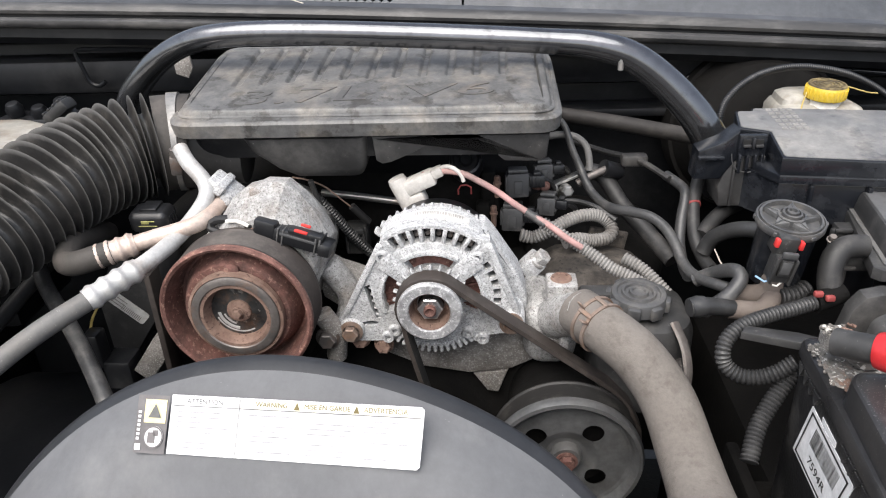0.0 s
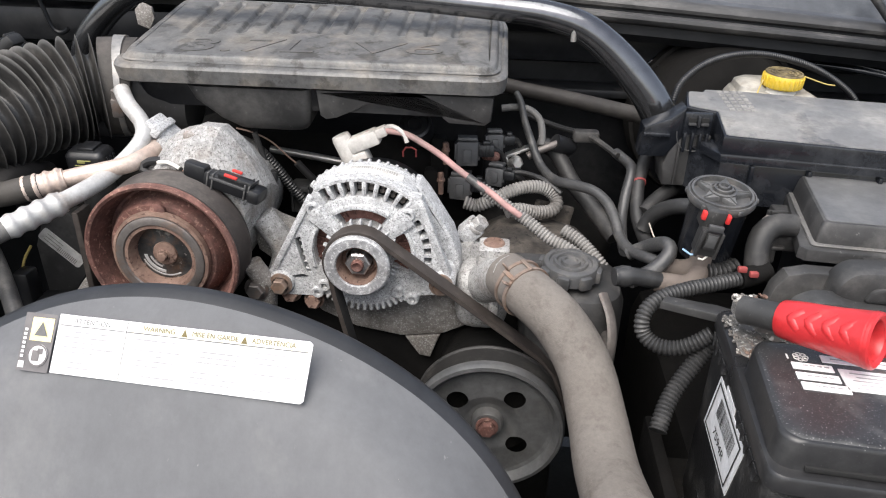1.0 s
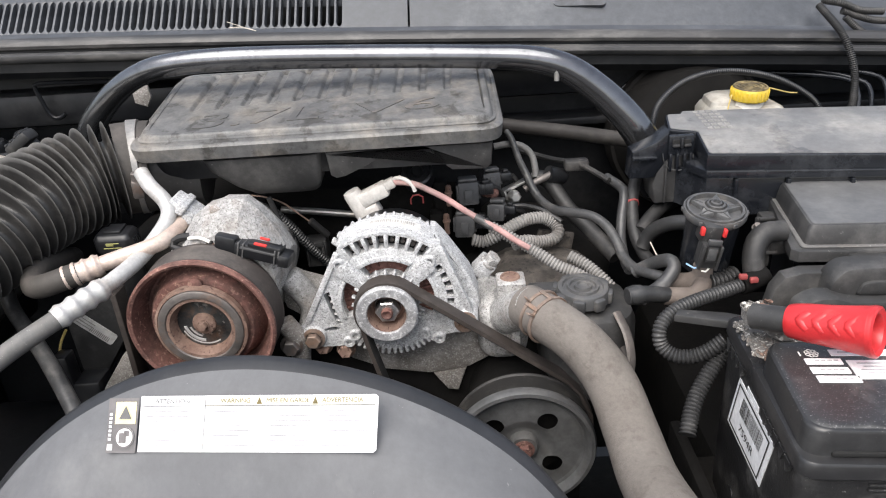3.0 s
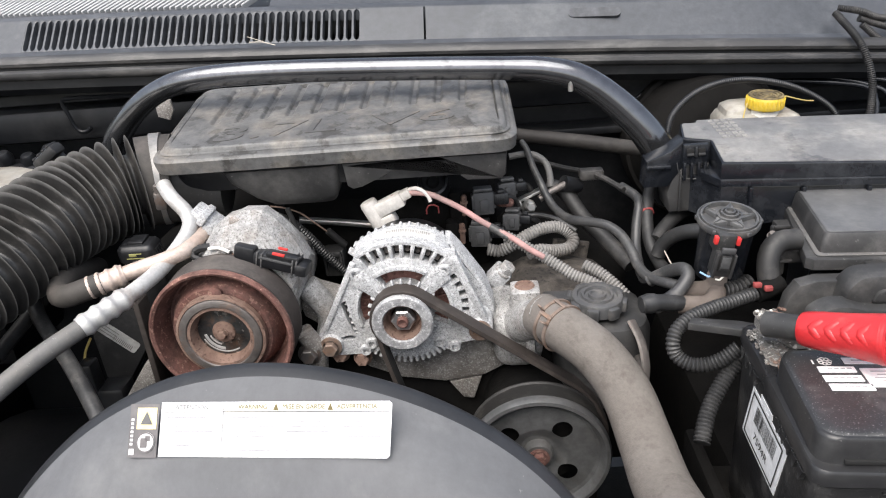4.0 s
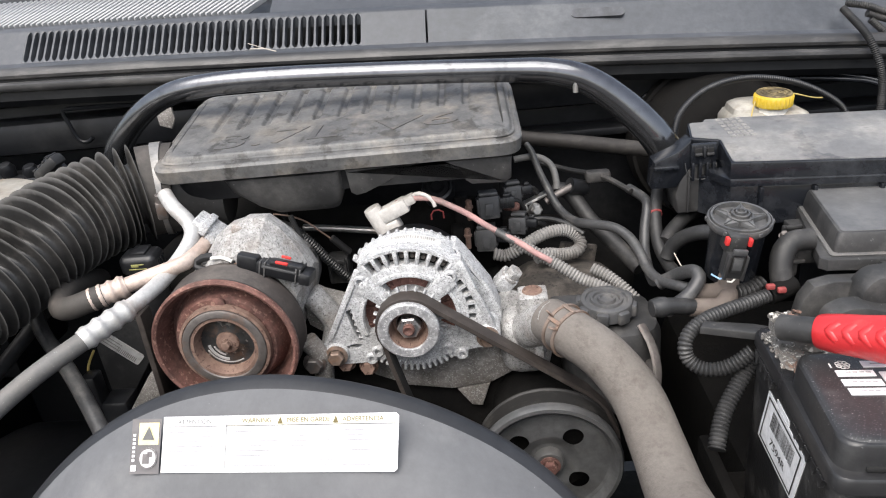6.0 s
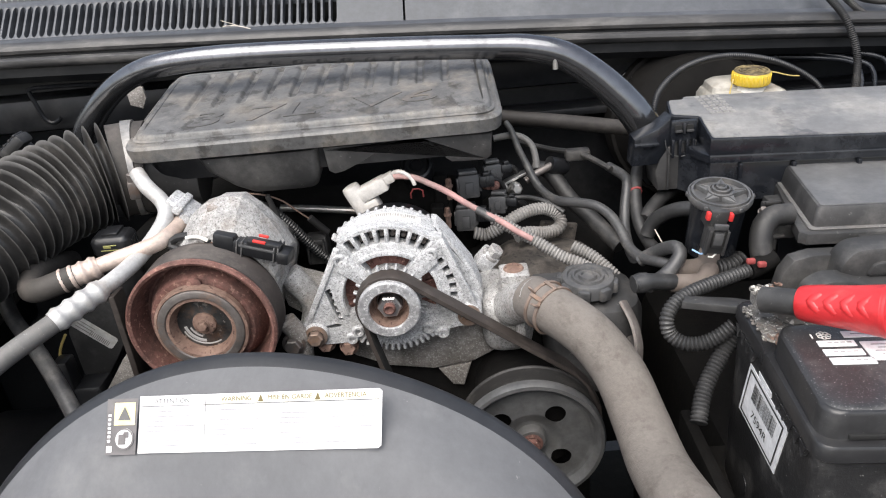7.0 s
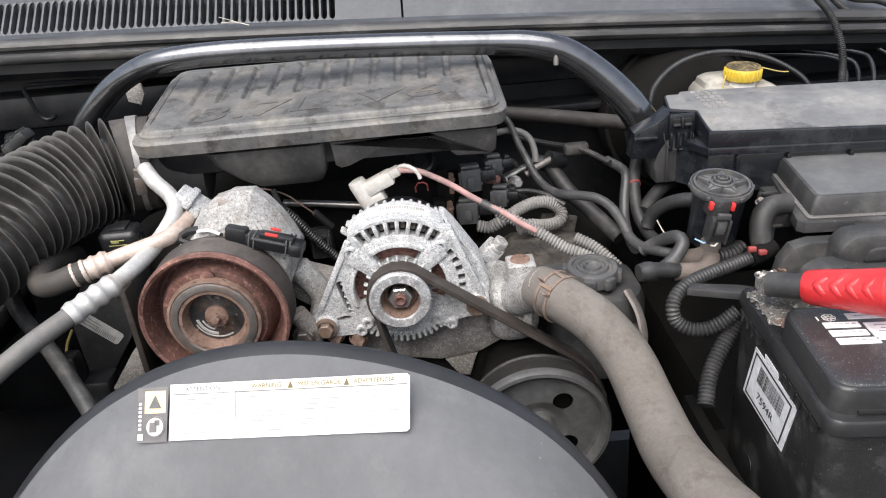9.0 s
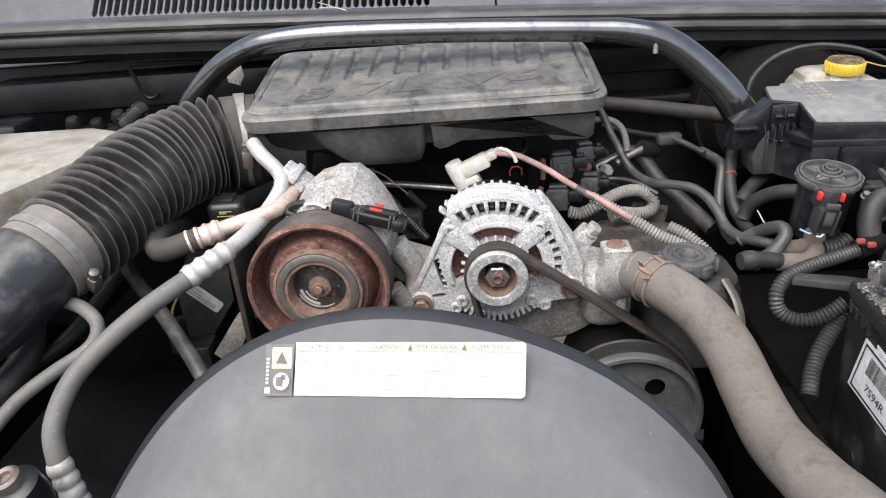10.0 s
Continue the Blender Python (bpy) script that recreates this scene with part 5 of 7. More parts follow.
part("pipe", tube(B(), [(-0.206, 0.655, 0.975), (-0.213, 0.624, 0.970), (-0.226, 0.610, 0.968), (-0.250, 0.600, 0.964), (-0.272, 0.591, 0.960)], 0.0078, 16, 0.004), M_copper, lp)
part("ferrule", tube(B(), [(-0.266, 0.594, 0.961), (-0.282, 0.585, 0.958), (-0.298, 0.578, 0.955)], lambda u: 0.0100 + 0.0017 * abs(math.sin(u * 12.57)) ** 3, 24, 0.0009), M_copper, lp, "tarnished crimped ferrule")
part("rubber", tube(B(), [(-0.284, 0.5842, 0.9575), (-0.298, 0.578, 0.955), (-0.314, 0.575, 0.951), (-0.328, 0.581, 0.948), (-0.337, 0.598, 0.949), (-0.342, 0.620, 0.949), (-0.345, 0.650, 0.941), (-0.350, 0.690, 0.927)], 0.0112, 16), M_collar_dk, lp)

# service port low at the corner
port = thing("service_port", "capped refrigerant service port with a grey collar", "valve", (-0.362, 0.36, 0.80))
PMM = aim((-0.3635, 0.364, 0.836), (-0.1, -0.3, 1))
part("body", lathe(B(), [(0, 0), (0.016, 0), (0.018, 0.01), (0.018, 0.028), (0.012, 0.032), (0, 0.032)], PMM, 24), M_black, port)
part("cap", lathe(B(), [(0, 0.030), (0.0105, 0.030), (0.0105, 0.040), (0.008, 0.042), (0.005, 0.041), (0.004, 0.038), (0, 0.038)], PMM, 24), M_worn, port, "grey metal cap")

# ---- air cleaner housing ----
air = thing("air_cleaner_box", "dusty black plastic air cleaner box with ribbed lid", "air box", (-0.07, 0.79, 0.94))
SL = math.radians(9.0)
LM = at(-0.0675, 0.698, 1.040) @ Matrix.Rotation(SL, 4, "X")   # local y runs back along the lid
LW, LD = 0.196, 0.190
out_l = [(-0.198, -0.002), (0.191, 0.0), (0.188, LD - 0.03), (0.181, LD), (-0.203, LD + 0.012)]
top_l = [(-0.189, 0.012), (0.181, 0.012), (0.178, LD - 0.03), (0.171, LD - 0.006), (-0.194, LD + 0.004)]

bm = stack(B(), out_l, [(0.004, -0.016), (0.0, -0.015), (-0.001, -0.006), (-0.0012, -0.001), (0.0005, 0.0012), (0.003, 0.0018), (0.0045, 0.0008), (0.007, 0.0010), (0.012, 0.003)], LM, 0.024)
stack(bm, top_l, [(-0.004, 0.0025), (-0.0015, 0.0035), (0.0, 0.0068), (0.0015, 0.0082), (0.004, 0.0086), (0.0065, 0.0080), (0.0085, 0.0040)], LM, 0.020)
part("lid", bm, M_lid, air)
# the lid's top sheet, with a row of pressed grooves, and raised lettering
GROOVES = [(-0.1485 + 0.02835 * i, 0.080 + 0.0175 * (1 - (1 - i / 10) ** 2)) for i in range(11)]


def groove_depth(x, y):
    best = 0.0
    for gx, gy in GROOVES:
        d = math.hypot(x - gx, min(0.0, y - gy))
        best = max(best, min(1.0, max(0.0, (0.0056 - d) / 0.0034)))
    return 0.0042 * best * min(1.0, max(0.0, (0.186 - y) / 0.004))


bm = B()
NX, NY = 300, 64
c00, c10, c11, c01 = (-0.1815, 0.0190), (0.1735, 0.0190), (0.1640, 0.1765), (-0.1865, 0.1865)
grid = []
for j in range(NY + 1):
    v = j / NY
    row = []
    for i in range(NX + 1):
        u = i / NX
        x = (c00[0] * (1 - u) + c10[0] * u) * (1 - v) + (c01[0] * (1 - u) + c11[0] * u) * v
        y = (c00[1] * (1 - u) + c10[1] * u) * (1 - v) + (c01[1] * (1 - u) + c11[1] * u) * v
        row.append(bm.verts.new(LM @ Vector((x, y, 0.0078 - groove_depth(x, y)))))
    grid.append(row)
for p, q in zip(grid, grid[1:]):
    for i in range(NX):
        bm.faces.new((p[i], p[i + 1], q[i + 1], q[i]))
part("top_sheet", bm, M_lid, air, crease=70)
for s, x, y, w, h in (("3.7L", -0.066, 0.047, 0.133, 0.036), ("V6", 0.080, 0.054, 0.094, 0.030)):
    bm = words(s, 0.05, 0.0007)
    lo = [min(v.co[i] for v in bm.verts) for i in (0, 1)]
    hi = [max(v.co[i] for v in bm.verts) for i in (0, 1)]
    for v in bm.verts:
        a, b = (v.co.x - lo[0]) / (hi[0] - lo[0]), (v.co.y - lo[1]) / (hi[1] - lo[1])
        v.co = LM @ Vector((x + (a - 0.5) * w + 0.14 * (b - 0.5) * h, y + (b - 0.5) * h + (a - 0.5) * w * 0.06, 0.0079 + v.co.z))
    part("raised_lettering", bm, M_letter, air)
# tubs under the lid
UM = LM @ Matrix.Translation((0, 0, -0.016))
bm = stack(B(), [(-LW + 0.012, 0.012), (LW - 0.022, 0.012), (LW - 0.022, LD - 0.03), (-LW + 0.03, LD - 0.02)], [(0, 0.0), (0.004, -0.030), (0.03, -0.036)], UM)
part("rim_tray", bm, M_black, air)
bm = stack(B(), [(-0.128, 0.004), (-0.001, 0.004), (-0.001, 0.12), (-0.128, 0.12)], [(0, -0.004), (0.001, -0.020), (0.004, -0.040), (0.009, -0.051), (0.016, -0.055)], Matrix.Identity(4))
for v in bm.verts:
    if v.co.x < -0.06:
        v.co.x += 0.034 * max(0.0, -v.co.z - 0.014) / 0.036       # the left flank slopes inwards
bmesh.ops.transform(bm, matrix=UM, verts=bm.verts)
part("tub", bm, M_tub, air)
bm = prism(B(), [(0.004, -0.004), (0.180, -0.004), (0.178, -0.030), (0.172, -0.035), (0.136, -0.034), (0.130, -0.029), (0.121, -0.014), (0.108, -0.007), (0.092, -0.006), (0.068, -0.010), (0.044, -0.024), (0.022, -0.034), (0.012, -0.036), (0.006, -0.032)], -0.035, -0.008, UM @ FRONT, 0.003)
part("tub", bm, M_tub, air)
bm = stack(B(), [(0.010, 0.034), (0.150, 0.034), (0.150, 0.12), (0.010, 0.12)], [(0, -0.004), (0.002, -0.026), (0.006, -0.036), (0.012, -0.039)], UM)
part("tub_recess", bm, M_tub, air)
bm = tube(B(), [(-0.268, 0.757, 1.004), (-0.245, 0.762, 1.002), (-0.21, 0.766, 0.998)], 0.044, 32)
part("snout", bm, M_tub, air)

# ---- intake duct ----
duct = thing("intake_duct", "black corrugated rubber intake duct with clamps", "duct", (-0.36, 0.60, 0.90))
DP = [(-0.259, 0.757, 1.004), (-0.2886, 0.748, 1.0058), (-0.320, 0.729, 1.0055), (-0.350, 0.690, 1.001), (-0.369, 0.639, 0.995), (-0.385, 0.592, 0.982), (-0.401, 0.545, 0.972), (-0.421, 0.501, 0.958), (-0.449, 0.460, 0.942), (-0.53, 0.425, 0.927)]
C = spline(DP, 0.001)


def stretch_of(a, b):
    n = len(C) - 1
    return [C[int(round(a * n + (b - a) * n * i / 8))] for i in range(9)]


part("collar", tube(B(), stretch_of(0.015, 0.095), 0.0505, 40, 0.004), M_collar_dk, duct, "smooth dusty rubber collar")
part("bellows", tube(B(), stretch_of(0.090, 0.58), lambda u: 0.0446 - 0.0010 * min(1.0, 4 * u) - 0.0052 * u * u, 48, ridge=(0.0122, 0.0215), fins=True, deep=Vector((-0.62, 0.25, 0.74))), M_duct, duct, crease=60)
part("front_cuff", tube(B(), stretch_of(0.572, 0.64), 0.0440, 40, 0.004), M_collar, duct)
part("inlet_pipe", tube(B(), stretch_of(0.61, 1.0), 0.0412, 40, 0.006), M_inlet, duct, "dusty blue-black plastic inlet pipe")
for a, b in ((0.038, 0.060), (0.604, 0.622)):
    c = part("clamp_band", tube(B(), stretch_of(a, b), 0.0525 if a < 0.3 else 0.0456, 48, 0.003), M_clamp, duct, "bright steel worm clamp")
    mid, d = stretch_of(a, b)[4], (stretch_of(a, b)[8] - stretch_of(a, b)[0]).normalized()
    side = Vector((0.25, -0.85, -0.12)) if a < 0.3 else Vector((0.75, 0.25, -0.25))
    side = (side - d * side.dot(d)).normalized()
    w = d.cross(side)
    M4 = Matrix((( *w, 0), (*d, 0), (*side, 0), (0, 0, 0, 1))).transposed()
    M4.translation = mid + side * (0.056 if a < 0.3 else 0.0485)
    bm = box(B(), (0, 0, 0), (0.020, 0.011, 0.010), 0.002, M4)
    lathe(bm, [(0, -0.008), (0.0045, -0.008), (0.0045, 0.018), (0.003, 0.019), (0, 0.019)], M4 @ Matrix.Rotation(radians(90), 4, "Y"), 12)
    part("clamp_screw", bm, M_worn, c)
HB = at(-0.404, 0.750, 1.042) @ Matrix.Rotation(radians(-35), 4, "Y")
bm = box(B(), (0, 0, 0), (0.034, 0.022, 0.013), 0.004, HB)
for k in range(4):
    box(bm, (-0.012 + 0.008 * k, 0, 0.007), (0.0035, 0.018, 0.003), 0.0010, HB)
box(bm, (0.0, 0.012, -0.03), (0.012, 0.012, 0.06), 0.003, HB)
solo("hose_bracket", bm, M_cable, "black moulded bracket behind the intake duct", "bracket")

# washer tank on the left
tank = thing("washer_tank", "yellowed translucent plastic fluid tank beside the duct", "tank", (-0.56, 0.76, 0.70))
bm = prism(B(), [(-0.14, -0.22), (0.070, -0.22), (0.112, -0.05), (0.13, 0.02), (0.06, 0.06), (-0.14, 0.06)], -0.10, 0.0, at(-0.545, 0.76, 1.018), 0.016)
part("tank_body", bm, M_tank, tank)
part("tank_stand", box(B(), (-0.60, 0.77, 0.855), (0.20, 0.12, 0.13), 0.01), M_paint, tank)

# things in the dark on the far left
bm = box(B(), (-0.72, 0.93, 0.985), (0.13, 0.06, 0.04), 0.008)
box(bm, (-0.70, 0.93, 0.935), (0.16, 0.08, 0.06), 0.01)
solo("control_module", bm, M_box, "black control module box on the inner fender", "module")
bm = B()
for x, z in ((-0.60, 0.98), (-0.565, 0.975), (-0.53, 0.985)):
    lathe(bm, [(0, 0), (0.010, 0), (0.012, 0.012), (0.008, 0.02), (0, 0.022)], aim((x, 0.955, z), (0, -0.3, 1)), 14)
box(bm, (-0.56, 0.965, 0.96), (0.14, 0.05, 0.04), 0.008)
solo("relay_block", bm, M_black, "black relay block with round plugs", "relay")

# ---- oil filler cap on the left cover ----
cap = thing("oil_filler_cap", "black oil filler cap with a yellow oil can mark", "cap", (-0.302, 0.70, 0.915))
OM = at(-0.2840, 0.668, 0.9450) @ Matrix.Rotation(radians(5), 4, "X") @ Matrix.Diagonal((0.86, 0.80, 1.15, 1))
bm = stack(B(), rounded(-0.0235, -0.0185, 0.0235, 0.0185, 0.009), [(0.002, 0.0), (0.0, 0.002), (0.0, 0.0125), (0.0008, 0.0140), (0.0035, 0.0165), (0.0055, 0.0172)], OM, 0.002)
box(bm, (0, 0.003, 0.0178), (0.020, 0.024, 0.0030), 0.0012, OM)
oc = part("cap_body", bm, M_black, cap)
bits("grip_rib", box(B(), (0, 0, 0), (0.0014, 0.003, 0.010), 0.0005, None, 1), M_box, oc, [OM @ Matrix.Translation((s * 0.0238, y, 0.007)) for s in (-1, 1) for y in (-0.007, 0.0, 0.007)])
bm = box(B(), (-0.002, -0.0187, 0.0098), (0.009, 0.0010, 0.0030), 0.0004, OM)
box(bm, (0.006, -0.0187, 0.0108), (0.007, 0.0010, 0.0010), 0.0003, OM)
box(bm, (0.0005, -0.0187, 0.0062), (0.022, 0.0010, 0.0010), 0.0003, OM)
part("oil_mark", bm, mat("olive_print", (0.26, 0.25, 0.09), (0.31, 0.30, 0.11), 0.6, bump=0.0), cap)
part("neck", lathe(B(), [(0.02, -0.07), (0.02, 0.0)], OM, 24), M_black, cap)

# ---- pipes and clutter low on the left ----
bm = tube(B(), [(-0.405, 0.655, 0.935), (-0.386, 0.62, 0.908), (-0.335, 0.57, 0.880), (-0.290, 0.52, 0.856), (-0.265, 0.49, 0.83)], 0.0076, 14)
solo("coolant_pipe", bm, M_greyhose, "grey rubber coolant hose running down", "hose")
bm = tube(B(), [(-0.315, 0.715, 0.972), (-0.349, 0.70, 0.958), (-0.387, 0.66, 0.922), (-0.409, 0.61, 0.894), (-0.42, 0.55, 0.877), (-0.445, 0.52, 0.865), (-0.50, 0.49, 0.85)], 0.0075, 12)
solo("vacuum_hose", bm, M_cable, "thin black hose under the intake duct", "hose")
bm = tube(B(), [(-0.43, 0.535, 0.925), (-0.400, 0.52, 0.930), (-0.368, 0.502, 0.930), (-0.352, 0.490, 0.919), (-0.357, 0.477, 0.905), (-0.383, 0.455, 0.894), (-0.408, 0.437, 0.880), (-0.435, 0.42, 0.855)], 0.0062, 14)
solo("bypass_hose", bm, M_hose2, "grey rubber hose bent in a loop", "hose")
bm = tube(B(), [(-0.46, 0.56, 0.90), (-0.44, 0.50, 0.88), (-0.46, 0.44, 0.86)], 0.013, 14)
solo("lower_hose", bm, M_loom, "dark ribbed hose beside the fender", "hose")
brk = thing("tagged_bracket", "black bracket with a faded white parts tag", "bracket", (-0.33, 0.68, 0.78))
TM = at(-0.340, 0.668, 0.851, FRONT) @ Matrix.Rotation(radians(-44), 4, "Z")
part("plate", prism(B(), [(-0.040, 0.035), (0.010, 0.045), (0.034, 0.02), (0.044, -0.05), (0.020, -0.06), (-0.020, -0.02)], -0.02, 0.0, TM, 0.003), M_tub, brk)
part("tag", prism(B(), rounded(-0.024, -0.008, 0.028, 0.008, 0.003, 2), 0.0, 0.0012, TM), M_tag, brk, "faded white parts tag")
bm = B()
for k in range(12):
    box(bm, (0.0 + 0.002 * k, -0.003, 0.0015), (0.0009, 0.006, 0.0005), 0, TM)
for k in range(3):
    box(bm, (-0.008, 0.004 - 0.004 * k, 0.0015), (0.020, 0.0008, 0.0005), 0, TM)
part("tag_print", bm, mat("tag_print", (0.25, 0.24, 0.22), (0.3, 0.29, 0.27), 0.7, bump=0.0), brk)
part("wire", tube(B(), [(-0.352, 0.64, 0.865), (-0.360, 0.635, 0.85), (-0.364, 0.63, 0.83)], 0.0014, 8), M_yelwire, brk)
bm = prism(B(), [(-0.315, 0.805), (-0.285, 0.845), (-0.262, 0.868), (-0.256, 0.852), (-0.280, 0.815), (-0.30, 0.79)], -0.625, -0.612, FRONT, 0.003)
solo("idler_bracket", bm, M_cast_dull, "bright cast bracket beside the compressor", "bracket")
bm = box(B(), (-0.262, 0.60, 0.86), (0.006, 0.022, 0.14), 0.001, Matrix.Identity(4))
solo("rear_belt_run", bm, M_belt, "dark belt run beside the compressor", "belt")
bm = box(B(), (-0.335, 0.63, 0.795), (0.03, 0.03, 0.035), 0.004, at(0, 0, 0))
box(bm, (-0.355, 0.625, 0.825), (0.016, 0.02, 0.04), 0.003)
solo("sensor_plug", bm, M_black, "small black sensor plug", "connector")
bm = box(B(), (-0.50, 0.56, 0.45), (0.30, 0.55, 0.42), 0.05)
solo("battery_side_apron", bm, M_paint, "dark painted wheel apron", "apron", kind="structure")

# dipstick tube and thin wires behind the compressor
bm = tube(B(), [(-0.142, 0.790, 0.929), (-0.100, 0.790, 0.924), (-0.044, 0.785, 0.918)], 0.0042, 12)
solo("dipstick_tube", bm, M_steel, "bright metal tube behind the compressor", "tube")
bm = tube(B(), [(-0.152, 0.720, 0.975), (-0.139, 0.730, 0.968), (-0.124, 0.740, 0.956), (-0.110, 0.745, 0.940), (-0.098, 0.750, 0.926)], 0.0009, 6)
solo("brown_wire", bm, mat("brown_insulation", (0.20, 0.135, 0.10), (0.27, 0.19, 0.15), 0.6, bump=0.0), "thin pale brown wire behind the compressor", "wire")
bm = tube(B(), [(-0.135, 0.735, 0.947), (-0.121, 0.740, 0.927), (-0.108, 0.745, 0.905), (-0.095, 0.750, 0.885), (-0.084, 0.755, 0.868)], 0.0052, 12, ridge=(0.0034, 0.0016))
solo("sensor_loom", bm, M_loom, "black corrugated sensor loom", "cable")
bm = tube(B(), [(-0.135, 0.725, 0.969), (-0.131, 0.730, 0.946), (-0.126, 0.730, 0.923), (-0.122, 0.720, 0.916)], 0.0030, 8)
lathe(bm, [(0, 0), (0.007, 0), (0.008, 0.006), (0.006, 0.014), (0, 0.014)], aim((-0.122, 0.720, 0.916), (0.2, 0.2, 1)), 14)
solo("clutch_lead", bm, M_loom, "grey lead ending in a rubber boot", "wire")
bm = tube(B(), [(-0.099, 0.748, 0.930), (-0.091, 0.752, 0.918), (-0.083, 0.756, 0.907)], 0.0042, 10)
solo("short_sleeve", bm, M_cable, "short black sleeve on the thin wire", "cable")
bm = box(B(), (-0.099, 0.765, 0.884), (0.026, 0.024, 0.034), 0.003)
for s in (-1, 1):
    box(bm, (-0.099 + 0.0095 * s, 0.751, 0.884), (0.0030, 0.004, 0.028), 0.0008)
box(bm, (-0.099, 0.753, 0.898), (0.020, 0.010, 0.006), 0.001)
solo("knock_sensor_plug", bm, M_tub, "dusty black rectangular sensor plug", "connector")

# ---- coil connectors and fittings right of the alternator ----
def coil(x, y, z, s, rz, name="coil_connector"):
    c = thing(name, "black dusty ignition coil with plug", "coil", (x, y, z - 0.03), "coil connectors")
    m = at(x, y, z) @ Matrix.Rotation(radians(rz), 4, "Z") @ Matrix.Rotation(radians(-8), 4, "X")
    bm = box(B(), (0, 0, -0.006), (0.030 * s, 0.028 * s, 0.034 * s), 0.0022, m)
    for k in (-1, 1):
        box(bm, (0.0158 * k * s, -0.002, -0.004), (0.0030, 0.020 * s, 0.022 * s), 0.0008, m)
    box(bm, (0, -0.0145 * s, -0.010 * s), (0.012 * s, 0.003, 0.018 * s), 0.0008, m)
    part("housing", bm, M_coil, c)
    # top is a lighter grey than the housing
    part("top_cap", box(B(), (0, 0, 0.0125 * s), (0.027 * s, 0.025 * s, 0.004), 0.0012, m), M_dustplastic, c, "lighter grey coil top")
    bm = box(B(), (0.026 * s, -0.004, -0.002), (0.022 * s, 0.020 * s, 0.017 * s), 0.002, m)
    box(bm, (0.026 * s, -0.0045, 0.0080 * s), (0.010 * s, 0.014 * s, 0.004), 0.0008, m)
    for k in range(3):
        box(bm, (0.0185 * s + 0.0062 * s * k, -0.0145 * s, -0.002), (0.0020, 0.0020, 0.015 * s), 0.0005, m)
    part("plug", bm, M_black, c)
    part("lead", tube(B(), [m @ Vector((0.034 * s, 0, -0.002)), m @ Vector((0.046 * s, 0.004, -0.006)), m @ Vector((0.055 * s, 0.015, -0.02))], 0.0034, 8), M_cable, c)
    return c


coil(0.084, 0.800, 0.940, 0.82, 4)
coil(0.079, 0.790, 0.902, 0.80, -5)
coil(0.114, 0.815, 0.948, 0.62, 8)
coil(0.119, 0.790, 0.917, 0.62, -14)
for p, h in (((0.0510, 0.8050, 0.9200), 0.060), ((0.0450, 0.7900, 0.8910), 0.050)):
    bm = box(B(), p, (0.016, 0.020, h), 0.003)
    box(bm, (p[0] + 0.010, p[1] - 0.004, p[2] - 0.004), (0.005, 0.014, h * 0.8), 0.0015)
    solo("harness_channel", bm, M_block, "upright black harness channel beside the coils", "bracket", "harness channels")
bm = lathe(B(), [(0, 0.010), (0.006, 0.010), (0.008, 0.006), (0.013, 0.006), (0.015, 0.010), (0.018, 0.009), (0.019, 0.0), (0.019, -0.02)], aim((0.0260, 0.7900, 0.9650), (0, -0.8, 0.6)), 28)
solo("rubber_boot", bm, M_black, "round black rubber boot under the air box", "boot")
for x, y, z in ((0.0610, 0.7850, 0.9420), (0.0570, 0.7750, 0.9100)):
    bm = tube(B(), [(x, y, z - 0.018), (x, y - 0.002, z)], 0.0032, 10)
    hexbolt(bm, aim((x, y - 0.002, z - 0.002), (0, -0.1, 1)), 0.0036, 0.010, 1.3)
    solo("coil_bolt", bm, M_rust_br, "small rusty bolt beside the coils", "bolt", "coil bolts")
random.seed(21)
bm = B()
for k in range(7):
    bmesh.ops.create_icosphere(bm, subdivisions=2, radius=random.uniform(0.004, 0.007), matrix=at(0.113 + random.uniform(-0.009, 0.009), 0.805 + random.uniform(-0.004, 0.004), 0.932 + random.uniform(-0.006, 0.006)))
solo("rusty_clip", bm, M_rust, "brown crusted clip between the coil plugs", "clip")
bm = B()
tube(bm, [(0.020, 0.735, 0.948), (0.0205, 0.734, 0.957), (0.027, 0.734, 0.959), (0.033, 0.735, 0.957), (0.0335, 0.736, 0.948)], 0.0009, 6)
solo("red_lever", bm, M_redtape, "small red locking lever behind the alternator", "clip")
rail = thing("fuel_rail_fitting", "bright steel fuel fitting with bent pipes", "fitting", (0.16, 0.83, 0.90))
FR = at(0.1430, 0.8200, 0.9320) @ Matrix.Rotation(radians(-24), 4, "Y")
bm = box(B(), (0, 0, 0), (0.034, 0.013, 0.0035), 0.0008, FR)
box(bm, (-0.016, -0.002, -0.008), (0.0035, 0.013, 0.017), 0.0008, FR)
box(bm, (0.016, -0.002, -0.010), (0.0045, 0.013, 0.021), 0.0008, FR)
part("bracket", bm, M_steel, rail)
bm = B()
bmesh.ops.create_uvsphere(bm, u_segments=20, v_segments=12, radius=0.0080, matrix=at(*(0.1400, 0.8100, 0.9210)))
lathe(bm, [(0, 0), (0.0070, 0), (0.0070, 0.010), (0.005, 0.012), (0, 0.012)], aim((0.1400, 0.8100, 0.9210), (0.2, -1, 0.2)), 6)
part("nut", bm, M_steel, rail)
part("pipe", tube(B(), [(0.120, 0.860, 0.970), (0.138, 0.860, 0.972), (0.153, 0.855, 0.971), (0.165, 0.850, 0.962), (0.169, 0.840, 0.949), (0.169, 0.830, 0.936)], 0.0042, 12), M_hose2, rail)
